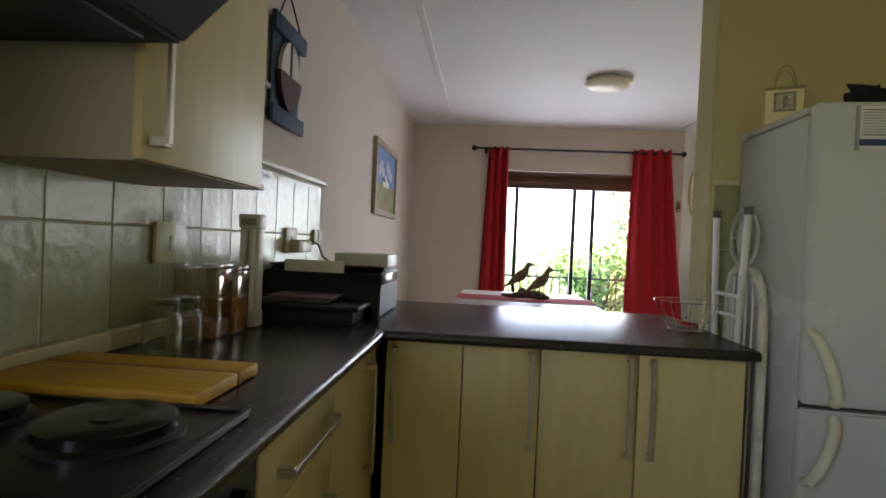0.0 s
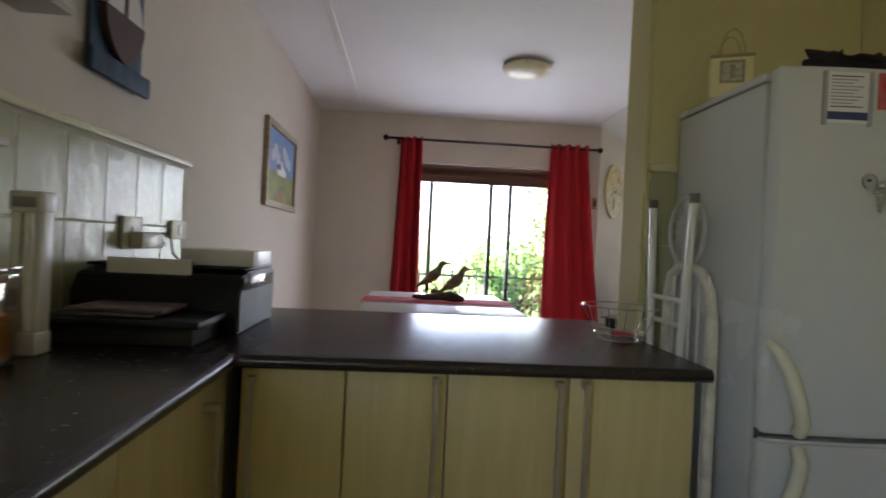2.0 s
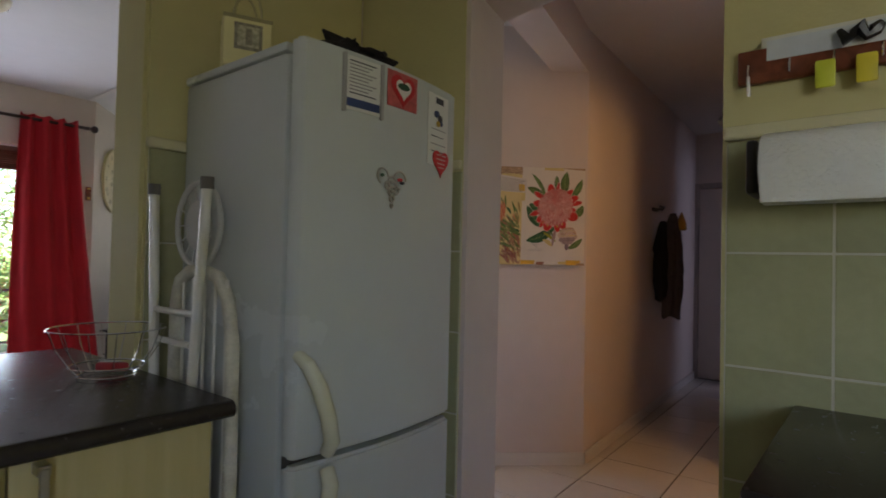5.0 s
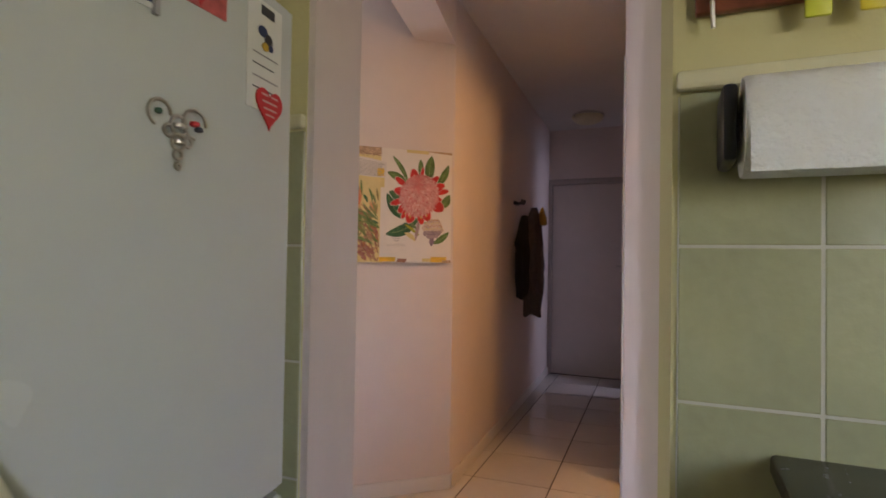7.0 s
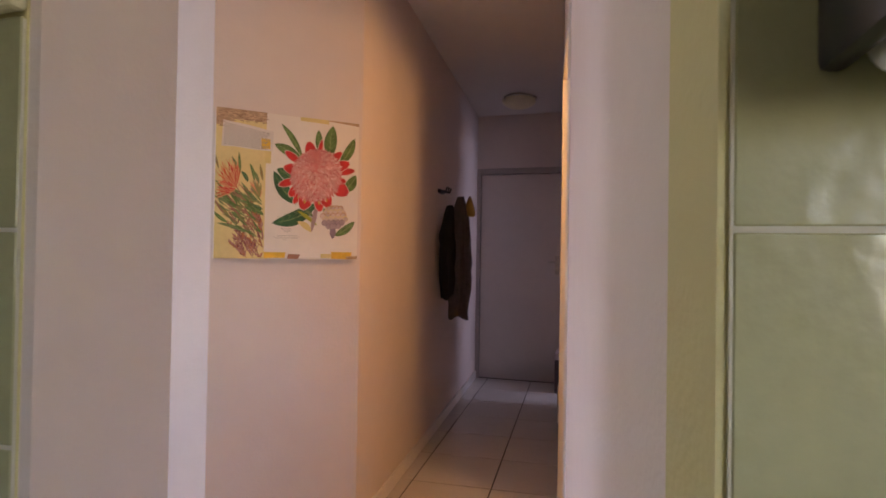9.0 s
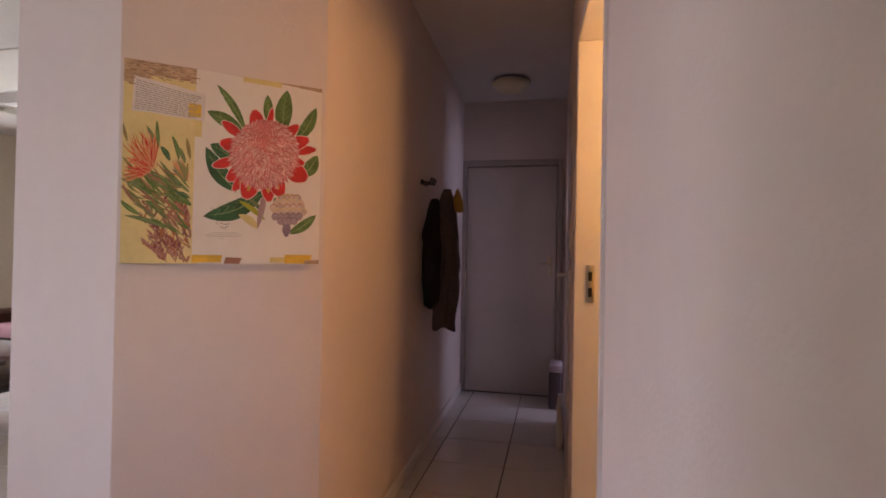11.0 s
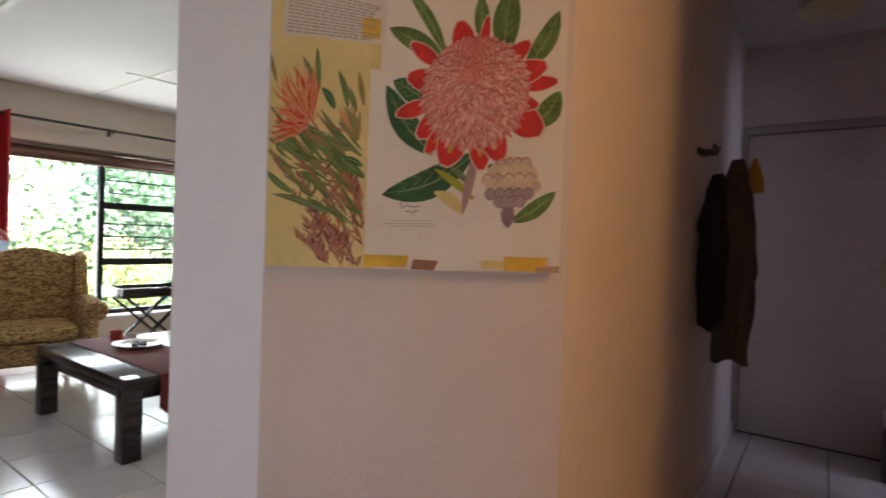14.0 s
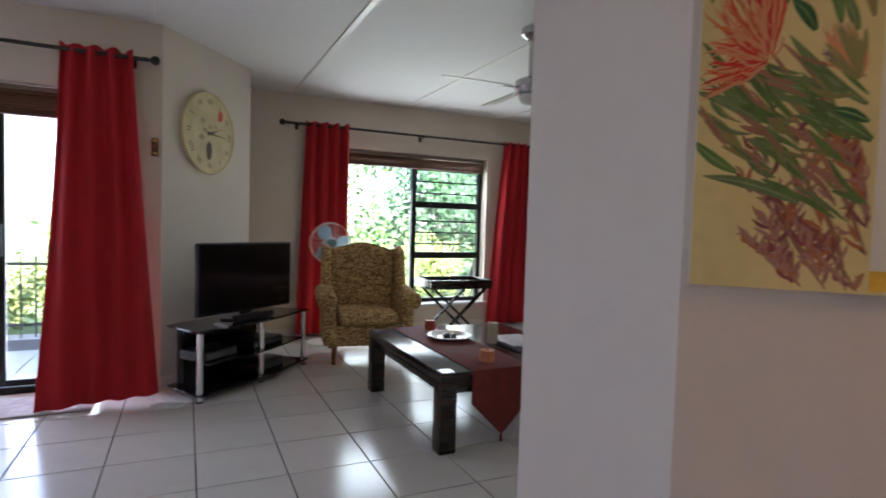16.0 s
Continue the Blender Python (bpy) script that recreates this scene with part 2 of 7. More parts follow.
def plan_wall(name, p, q, thick, openings, mat, label, z1=None):
    """A wall from p to q, its face on that line and its thickness to the right of it; openings are (from, to, bottom, top)."""
    z1 = z1 or TOP
    p, q = Vector(p), Vector(q)
    d = (q - p).normalized()
    nrm = Vector((d.y, -d.x)) * thick
    L = (q - p).length
    bm = bmesh.new()

    def block(a, c, lo, hi):
        if c - a > 1e-4 and hi - lo > 1e-4:
            u, v = p + d * a, p + d * c
            prism([tuple(u), tuple(v), tuple(v + nrm), tuple(u + nrm)], lo, hi, bm)

    at = 0.0
    for a, c, lo, hi in sorted(openings):
        block(at, a, 0, z1)
        block(a, c, 0, lo)
        block(a, c, hi, z1)
        at = c
    block(at, L, 0, z1)
    return setting(name, bm, mat, label, "wall")


TOP = 2.62
# plan points
A, B, K = (3.182, 2.870), (3.212, 3.280), (3.585, 2.425)
C, D, E, F = (1.895, 2.085), (2.185, 2.145), (1.895, 1.333), (2.030, 1.356)
G, H, HR, HL = (3.290, 1.528), (4.040, 1.597), (6.790, 1.690), (6.790, 2.610)

# ---------------------------------------------------------------- structure
setting("floor", bx(-1.0, 8.0, -1.9, 9.0, -0.30, -0.006), GROUT, "dark grout bed under the floor tiles", "floor")
cm = bx(-1.0, 8.0, -1.9, 8.75, TOP, TOP + 0.12)
setting("ceiling", cm, CEIL, "white painted board ceiling", "ceiling")
for i, x in enumerate((-0.27, 2.37, 3.63, 4.90, 6.20)):
    setting("trim_%d" % (i + 1), bx(x - 0.022, x + 0.022, 2.85, 6.80 if x < 2.4 else 8.40, TOP - 0.010, TOP - 0.0005, 0.003), TRIM, "flat white cover strip on the ceiling joint", "trim")

plan_wall("wall_west", (-0.733, -1.7), (-0.733, 7.05), -0.2, [(0.3, 1.7, 1.0, 2.1)], WALL_LIVING, "beige painted wall beside kitchen and dining area")
plan_wall("wall_north", (-0.733, 6.82), (2.43, 6.82), -0.25, [(1.083, 2.853, 0.0, 2.11)], WALL_LIVING, "beige wall with a sliding door opening")
prism_bm = prism([(2.43, 6.82), (3.115, 7.70), (3.115, 8.60), (2.43, 8.60)], 0, TOP)
setting("wall_slanting", prism_bm, WALL_LIVING, "slanting beige wall that carries the clock", "wall")
plan_wall("wall_north_living", (3.13, 8.45), (7.6, 8.45), -0.25, [(1.07, 2.90, 0.30, 2.09)], WALL_LIVING, "beige wall with a wide window")
plan_wall("wall_east", (7.6, 8.7), (7.6, 3.28), -0.2, [], WALL_LIVING, "beige living room wall")
setting("wall_picture", prism([A, K, (3.75, 3.28), B], 0, TOP), WALL_HALL, "beige angled wall that carries the flower canvas", "wall")
setting("wall_living_south", prism([(3.75, 3.08), (7.6, 3.08), (7.6, 3.28), (3.75, 3.28)], 0, TOP), WALL_LIVING, "beige living room wall", "wall")
setting("wall_hall_north", prism([K, HL, (6.79, 2.78), (3.68, 2.78)], 0, TOP), WALL_HALL, "beige passage wall", "wall")
# passage, south side with the bathroom doorway
setting("wall_passage", prism([F, G, (3.285, 1.43), (2.14, 1.18)], 0, TOP), WALL_HALL, "pinkish beige passage wall", "wall")
setting("wall_bath_head", prism([G, H, (4.04, 1.50), (3.285, 1.43)], 2.08, TOP), WALL_HALL, "wall above the bathroom doorway", "wall")
# doorway and room behind it added to let bluish light reach the passage end
hs = prism([H, (6.05, 1.664), (6.05, 1.564), (4.04, 1.50)], 0, TOP)
prism([(6.05, 1.664), (6.56, 1.682), (6.56, 1.582), (6.05, 1.564)], 2.06, TOP, hs)
prism([(6.56, 1.682), HR, (6.79, 1.59), (6.56, 1.582)], 0, TOP, hs)
setting("wall_hall_south", hs, WALL_HALL, "beige passage wall with an added open doorway", "wall")
setting("wall_bedroom", prism([(4.9, -0.15), (7.1, -0.15), (7.1, -0.3), (4.9, -0.3)], 0, TOP), WALL_HALL, "plain wall of a room added behind the passage", "wall")
setting("wall_bedroom_west", prism([(4.9, -0.15), (5.0, -0.15), (5.0, 1.52), (4.9, 1.52)], 0, TOP), WALL_HALL, "plain wall of a room added behind the passage", "wall")
# closing wall added so outdoor light doesn't leak round the end door
setting("wall_bedroom_east", prism([(6.95, -0.15), (7.1, -0.15), (7.1, 2.9), (6.95, 2.9)], 0, TOP), WALL_HALL, "plain wall added behind the end door to keep out light", "wall")
plan_wall("wall_hall_end", (6.79, 2.80), (6.79, 1.45), -0.15, [(0.215, 1.045, 0.0, 2.04)], WALL_HALL, "beige wall round the end door")
# kitchen east side with its doorway
setting("wall_kitchen_east", prism([(1.895, -1.7), E, F, (2.12, 1.19), (2.12, -1.7)], 0, TOP), WALL_KITCHEN, "cream kitchen wall with tiles", "wall")
setting("wall_kitchen_head", prism([E, C, D, F], 2.10, TOP), WALL_HALL, "wall above the kitchen doorway", "wall")
setting("wall_pier", prism([C, D, (2.195, 2.80), (1.9, 2.80)], 0, TOP), WALL_HALL, "pale wall end beside the kitchen doorway", "wall")
setting("wall_fridge", prism([(1.105, 2.60), (1.898, 2.60), (1.898, 2.80), (1.105, 2.80)], 0, TOP, b=0.012), WALL_KITCHEN, "cream wall behind the fridge", "wall")
setting("wall_pier_face", prism([(1.892, 2.104), (1.899, 2.104), (1.899, 2.60), (1.892, 2.60)], 0, TOP), WALL_KITCHEN, "cream side of the fridge recess", "wall")
setting("beam_1", prism([D, K, (3.55, 2.62), (2.18, 2.34)], 2.36, TOP), WALL_HALL, "pale dropped beam over the living room opening", "beam")
plan_wall("wall_south", (1.95, -1.65), (-0.75, -1.65), -0.2, [], WALL_KITCHEN, "cream kitchen wall")
# bathroom behind its doorway
setting("wall_bath_east", prism([(4.06, 1.50), (4.20, 1.50), (4.20, -0.4), (4.06, -0.4)], 0, TOP), M("bath_paint", (0.72, 0.60, 0.36), 0.6, var=0.05), "cream bathroom wall", "wall")
setting("wall_bath_south", prism([(2.12, -0.4), (4.2, -0.4), (4.2, -0.55), (2.12, -0.55)], 0, TOP), M("bath_paint", (0.72, 0.60, 0.36)), "cream bathroom wall", "wall")

# baseboards: thin strips along the foot of walls
def baseboard(name, p, q):
    p, q = Vector(p), Vector(q)
    d = (q - p).normalized()
    n = Vector((-d.y, d.x))
    prof = [tuple(p), tuple(q), tuple(q + n * 0.014), tuple(p + n * 0.014)]
    setting(name, prism(prof, 0.0, 0.075, b=0.003), TRIM, "white painted baseboard", "baseboard")


baseboard("baseboard_1", K, A)
baseboard("baseboard_2", HL, K)
baseboard("baseboard_3", H, (4.84, 1.624))
baseboard("baseboard_4", F, G)
baseboard("baseboard_5", (3.13, 7.45), (2.43, 6.82))
baseboard("baseboard_6", (7.6, 8.45), (3.13, 8.45))


# ---------------------------------------------------------------- doors and windows
def frame_rect(x0, x1, z0, z1, w, y0, y1, b=0.004):
    """Four bars round an opening in a wall that runs along x."""
    bm = bmesh.new()
    bx(x0, x0 + w, y0, y1, z0, z1, b, bm=bm)
    bx(x1 - w, x1, y0, y1, z0, z1, b, bm=bm)
    bx(x0 + w, x1 - w, y0, y1, z1 - w, z1, b, bm=bm)
    bx(x0 + w, x1 - w, y0, y1, z0, z0 + w, b, bm=bm)
    return bm


def sliding_door():
    t = thing("door_1", "dark bronze aluminium sliding glass door, closed", "door", (1.235, 7.0, 0), kind="structure")
    part("door_frame", frame_rect(0.352, 2.118, 0.0, 2.11, 0.045, 6.98, 7.065), ALU, t)
    for x0, x1, y in ((0.595, 1.255, 7.03), (1.51, 2.07, 7.0)):
        leaf = part("sliding_leaf", frame_rect(x0 - 0.08, x1, 0.05, 2.06, 0.045, y, y + 0.03), ALU, t)
        g = part("pane", bx(x0 - 0.03, x1 - 0.05, y + 0.012, y + 0.018, 0.10, 2.01), PANE, leaf)
        g.visible_shadow = False
    part("handle", bx(1.440, 1.462, 6.965, 7.0, 0.95, 1.17, 0.006), ALU, t, "slim dark pull handle")
    return t


def slat_blind(name, x0, x1, y, z0, z1, base_z):
    t = thing(name, "brown bamboo roman blind, drawn up under the lintel", "blind", ((x0 + x1) / 2, y, z0))
    part("headrail", bx(x0, x1, y - 0.02, y + 0.03, z1 - 0.035, z1, 0.004), M("blind_rail", (0.20, 0.15, 0.12), 0.5), t)
    # sheet added to stop outdoor light showing between the slats
    part("cloth_backing", bx(x0 + 0.008, x1 - 0.008, y + 0.012, y + 0.016, z0, z1 - 0.03), M("blind_back", (0.14, 0.08, 0.05), 0.8), t)
    n = int((z1 - z0 - 0.04) / 0.016)
    for i in range(n):
        z = z0 + i * 0.016
        bulge = 0.022 * math.sin(i * 1.1)
        part("slat", tube([(x0 + 0.01, y - 0.012 + bulge, z + 0.008), (x1 - 0.01, y - 0.012 + bulge, z + 0.008)], 0.0085, 6), wood("blind_bamboo", (0.10, 0.045, 0.025), (0.19, 0.10, 0.06), 0.6, (1, 30, 30), 0.05), t)
    return t


def curtain(name, rod_pts, x0t, x1t, x0b, x1b, y, ztop, zbot, folds, label, depth=0.045, slant=0.0, out=0.0):
    """A pleated cloth sheet with thickness, gathered on rings at the top and wider at the foot."""
    bm = bmesh.new()
    nu, nv = folds * 12, 26
    grid = []
    for j in range(nv + 1):
        f = j / nv
        row = []
        for i in range(nu + 1):
            s = i / nu
            g = f ** 1.15
            x = (x0t + (x1t - x0t) * s) * (1 - g) + (x0b + (x1b - x0b) * s) * g
            wob = depth * (0.95 - 0.25 * f) * math.sin(2 * math.pi * folds * s + 0.7 * math.sin(3 * f + 5 * s)) + 0.012 * math.sin(9 * s + 4 * f)
            z = ztop + (zbot + slant * s - ztop) * f + (0.012 * math.cos(2 * math.pi * folds * s) if j == 0 else 0)
            row.append(bm.verts.new((x, y + wob - out * f ** 1.6, z)))
        grid.append(row)
    for j in range(nv):
        for i in range(nu):
            bm.faces.new((grid[j][i], grid[j][i + 1], grid[j + 1][i + 1], grid[j + 1][i]))
    bmesh.ops.recalc_face_normals(bm, faces=bm.faces[:])
    bmesh.ops.solidify(bm, geom=bm.faces[:], thickness=0.004)
    base = ((x0b + x1b) / 2, y, max(zbot, 0))
    return solo(name, bm, RED, label, "curtain", base)


def curtain_rod(x0, x1, y, z, brackets, wall_y):
    t = thing("curtain_rod", "dark brown wooden curtain rod with ball finials", "curtain rod", ((x0 + x1) / 2, y, z))
    part("rod", tube([(x0, y, z), (x1, y, z)], 0.014, 14), DARK_WOOD, t)
    for x, s in ((x0, -1), (x1, 1)):
        prof = [(0.0, 0.0), (0.016, 0.0), (0.018, 0.012), (0.010, 0.018), (0.012, 0.026), (0.028, 0.040), (0.034, 0.058), (0.028, 0.076), (0.012, 0.088), (0.0, 0.090)]
        part("finial", lathe(prof, (0, 0, 0), 18, m=Matrix.Translation((x, y, z)) @ pose(0, 0, 0, 0, 90 * s, 0)), DARK_WOOD, t)
    for x in brackets:
        bm = tube([(x, wall_y, z - 0.02), (x, y, z - 0.02), (x, y, z + 0.001)], 0.009, 8)
        bx(x - 0.018, x + 0.018, wall_y - 0.008, wall_y, z - 0.05, z + 0.03, 0.003, bm=bm)
        part("bracket", bm, DARK_WOOD, t)
    return t


sliding_door()
slat_blind("blind", 0.37, 2.10, 6.90, 1.90, 2.10, 1.9)
curtain_rod(0.06, 2.33, 6.72, 2.335, (0.14, 2.25), 6.82)
curtain("curtain", None, 0.17, 0.40, 0.10, 0.44, 6.73, 2.355, 0.04, 3, "red cloth curtain drawn aside at the sliding door")
curtain("curtain", None, 1.83, 2.25, 1.74, 2.43, 6.73, 2.375, 0.012, 4, "red cloth curtain flaring out at the sliding door", 0.034, 0.05, 0.26)


def living_window():
    t = thing("window_1", "dark aluminium window with burglar bars", "window", (5.1, 8.6, 0.30), kind="structure")
    part("window_frame", frame_rect(4.20, 6.03, 0.30, 2.09, 0.05, 8.58, 8.64), ALU, t)
    part("mullion", bx(5.07, 5.13, 8.575, 8.645, 0.35, 2.04, 0.004), ALU, t)
    for z in (0.88, 1.50):
        part("transom", bx(5.13, 5.98, 8.575, 8.645, z - 0.04, z + 0.04, 0.004), ALU, t)
    for z in (1.02, 1.16, 1.30, 1.64, 1.78, 1.92):
        part("burglar_bar", bx(5.13, 5.98, 8.565, 8.577, z - 0.009, z + 0.009, 0.002), ALU, t)
    g = part("pane", bx(4.25, 5.07, 8.606, 8.612, 0.35, 2.04), PANE, t)
    g.visible_shadow = False
    for z0, z1 in ((0.35, 0.84), (0.92, 1.46), (1.54, 2.04)):
        g = part("pane", bx(5.13, 5.98, 8.606, 8.612, z0, z1), PANE, t)
        g.visible_shadow = False
    part("window_sill", bx(4.16, 6.07, 8.40, 8.575, 0.275, 0.302, 0.004), TRIM, t, "white inner sill")


living_window()
slat_blind("blind", 4.22, 6.01, 8.52, 1.92, 2.08, 1.92)
curtain_rod(3.55, 6.75, 8.33, 2.285, (3.66, 5.10, 6.60), 8.45)
curtain("curtain", None, 3.74, 4.20, 3.66, 4.22, 8.33, 2.32, 0.03, 4, "red cloth curtain drawn aside at the window")
curtain("curtain", None, 6.20, 6.62, 6.00, 6.62, 8.33, 2.32, 0.03, 4, "red cloth curtain drawn aside at the window")


def hall_door():
    t = thing("door_2", "closed flush door painted pale cream in the passage", "door", (6.82, 2.17, 0), kind="structure")
    dm = M("pale_door_paint", (0.66, 0.60, 0.56), 0.4, var=0.05, scale=2)
    fr = bmesh.new()
    bx(6.775, 6.86, 2.575, 2.625, 0, 2.09, 0.004, bm=fr)
    bx(6.775, 6.86, 1.715, 1.765, 0, 2.09, 0.004, bm=fr)
    bx(6.775, 6.86, 1.765, 2.575, 2.035, 2.09, 0.004, bm=fr)
    part("door_frame", fr, M("door_frame_paint", (0.42, 0.37, 0.34), 0.45), t, "darker painted steel frame")
    leaf = part("door_leaf", bx(6.795, 6.835, 1.772, 2.568, 0.012, 2.028, 0.003), dm, t)
    part("lock_plate", bx(6.787, 6.796, 1.795, 1.835, 1.05, 1.23, 0.003), STEEL, leaf, "steel lock plate")
    part("lever_handle", tube([(6.79, 1.815, 1.17), (6.745, 1.815, 1.17), (6.745, 1.90, 1.168)], 0.009), STEEL, leaf, "steel lever")
    for z in (0.22, 1.0, 1.82):
        part("hinge", tube([(6.786, 2.572, z), (6.786, 2.572, z + 0.1)], 0.008, 8), STEEL, t)


hall_door()


def bathroom_frame():
    t = thing("door_frame", "white painted steel door frame of the bathroom", "door frame", (3.65, 1.54, 0), kind="structure")
    bm = prism([(4.005, 1.602), (4.072, 1.606), (4.072, 1.492), (4.005, 1.488)], 0, 2.08, b=0.004)
    part("far_jamb", bm, TRIM, t)
    part("near_jamb", prism([(3.280, 1.536), (3.318, 1.538), (3.318, 1.428), (3.280, 1.426)], 0, 2.08, b=0.004), TRIM, t)
    part("head", prism([(3.318, 1.538), (4.005, 1.602), (4.005, 1.488), (3.318, 1.428)], 2.04, 2.08, b=0.004), TRIM, t)
    st = part("strike_plate", bx(3.998, 4.006, 1.53, 1.56, 1.06, 1.20, 0.002), STEEL, t, "steel strike plate")
    part("slot", bx(3.995, 3.999, 1.538, 1.552, 1.08, 1.115), BLACK, st)
    part("slot", bx(3.995, 3.999, 1.538, 1.552, 1.14, 1.175), BLACK, st)


bathroom_frame()
t = thing("door_3", "flush cream door in the passage wall", "door", (5.3, 1.62, 0), kind="structure")
part("door_leaf", prism([(4.86, 1.632), (5.66, 1.659), (5.66, 1.64), (4.86, 1.61)], 0.01, 2.04), M("pale_door_paint", (0.66, 0.60, 0.56)), t)
part("lever_handle", tube([(4.93, 1.635, 1.13), (4.93, 1.69, 1.13), (5.03, 1.692, 1.13)], 0.009), STEEL, t, "steel lever")
part("lock_plate", prism([(4.91, 1.634), (4.95, 1.636), (4.95, 1.642), (4.91, 1.64)], 1.02, 1.16), STEEL, t)


# ---------------------------------------------------------------- kitchen
def bar_handle(p, q, out, parent):
    """A square bar pull on two feet; out is the way it stands off."""
    p, q, o = Vector(p), Vector(q), Vector(out)
    d = (q - p).normalized()
    side = d.cross(o.normalized())
    bm = bmesh.new()

    def stick(a, c, w, h, dirn, s2):
        vs = []
        n = (c - a).normalized()
        s = n.cross(s2).normalized() * w
        u = s2.normalized() * h
        lo = [bm.verts.new(a + k) for k in (s + u, s - u, -s - u, -s + u)]
        hi = [bm.verts.new(c + k) for k in (s + u, s - u, -s - u, -s + u)]
        bm.faces.new(lo), bm.faces.new(hi[::-1])
        for i in range(4):
            bm.faces.new((lo[i], hi[i], hi[(i + 1) % 4], lo[(i + 1) % 4]))

    stick(p + o - d * 0.004, q + o + d * 0.004, 0.007, 0.004, d, o)
    stick(p, p + o, 0.010, 0.009, o, d)
    stick(q, q + o, 0.010, 0.009, o, d)
    bmesh.ops.recalc_face_normals(bm, faces=bm.faces[:])
    bmesh.ops.bevel(bm, geom=bm.edges[:], offset=0.0015, segments=1, affect="EDGES")
    part("handle", bm, STEEL, parent, "brushed steel bar handle")


def base_unit(name, label, boxes, carcass, handles):
    t = thing(name, label, "kitchen cabinet", ((carcass[0] + carcass[1]) / 2, (carcass[2] + carcass[3]) / 2, 0), group="kitchen base cabinets")
    part("body", bx(*carcass, 0.002), CABIN_SIDE, t)
    fronts = []
    for nm, b in boxes:
        fronts.append(part(nm, bx(*b, 0.003), CABINET, t))
    for k, p, q, o in handles:
        bar_handle(p, q, o, fronts[k])
    return t


# peninsula: two double units
OUT = (0, -0.032, 0)
base_unit("base_cabinet", "cream two-door base cabinet under the peninsula worktop",
          [("door", (-0.136, 0.128, 2.140, 2.158, 0.10, 0.862)), ("door", (0.132, 0.394, 2.140, 2.158, 0.10, 0.862))],
          (-0.140, 0.396, 2.160, 2.70, 0.10, 0.864),
          [(0, (-0.106, 2.140, 0.83), (-0.106, 2.140, 0.52), OUT), (1, (0.366, 2.140, 0.84), (0.366, 2.140, 0.525), OUT)])
base_unit("base_cabinet", "cream two-door base cabinet under the peninsula worktop",
          [("door", (0.398, 0.722, 2.140, 2.158, 0.10, 0.862)), ("door", (0.726, 1.072, 2.140, 2.158, 0.10, 0.862))],
          (0.398, 1.074, 2.160, 2.70, 0.10, 0.864),
          [(0, (0.694, 2.140, 0.84), (0.694, 2.140, 0.52), OUT), (1, (0.766, 2.140, 0.84), (0.766, 2.140, 0.52), OUT)])
solo("plinth", bx(-0.14, 1.06, 2.20, 2.66, 0, 0.099), BLACK_MATT, "dark recessed plinth under the base cabinets", "plinth", (0.45, 2.4, 0))
# west run
OUTX = (0.032, 0, 0)
base_unit("drawer_cabinet", "cream base cabinet with a stack of drawers",
          [("drawer", (-0.192, -0.172, 1.144, 1.602, 0.712, 0.862)), ("drawer", (-0.192, -0.172, 1.144, 1.602, 0.41, 0.708)), ("drawer", (-0.192, -0.172, 1.144, 1.602, 0.10, 0.406))],
          (-0.730, -0.194, 1.142, 1.604, 0.10, 0.864),
          [(0, (-0.172, 1.235, 0.768), (-0.172, 1.555, 0.768), OUTX), (1, (-0.172, 1.235, 0.575), (-0.172, 1.555, 0.575), OUTX), (2, (-0.172, 1.235, 0.30), (-0.172, 1.555, 0.30), OUTX)])
base_unit("corner_cabinet", "cream corner base cabinet with one door",
          [("door", (-0.192, -0.172, 1.606, 2.136, 0.10, 0.862))], (-0.730, -0.194, 1.606, 2.60, 0.10, 0.864),
          [(0, (-0.172, 1.985, 0.80), (-0.172, 1.985, 0.465), OUTX)])


def oven():
    t = thing("oven", "black built-in oven under the hob", "oven", (-0.45, 0.84, 0), group="")
    part("body", bx(-0.730, -0.19, 0.545, 1.138, 0.10, 0.864, 0.003), BLACK_MATT, t)
    part("control_panel", bx(-0.19, -0.172, 0.55, 1.134, 0.74, 0.860, 0.003), BLACK, t)
    dr = part("oven_door", bx(-0.19, -0.168, 0.55, 1.134, 0.14, 0.73, 0.004), BLACK, t, "black glass oven door")
    part("door_handle", tube([(-0.168, 0.62, 0.68), (-0.13, 0.62, 0.68), (-0.13, 1.07, 0.68), (-0.168, 1.07, 0.68)], 0.009), BLACK, dr)
    for y in (0.64, 0.76, 0.88, 1.05):
        part("knob", lathe([(0, 0), (0.02, 0), (0.018, 0.022), (0.006, 0.024), (0, 0.024)], (0, 0, 0), 16, m=Matrix.Translation((-0.172, y, 0.80)) @ pose(0, 0, 0, 0, 90, 0)), BLACK, t)


oven()
base_unit("base_cabinet", "cream base cabinet beside the oven", [("door", (-0.192, -0.172, -0.6, 0.538, 0.10, 0.862))], (-0.73, -0.194, -0.6, 0.54, 0.10, 0.864), [])


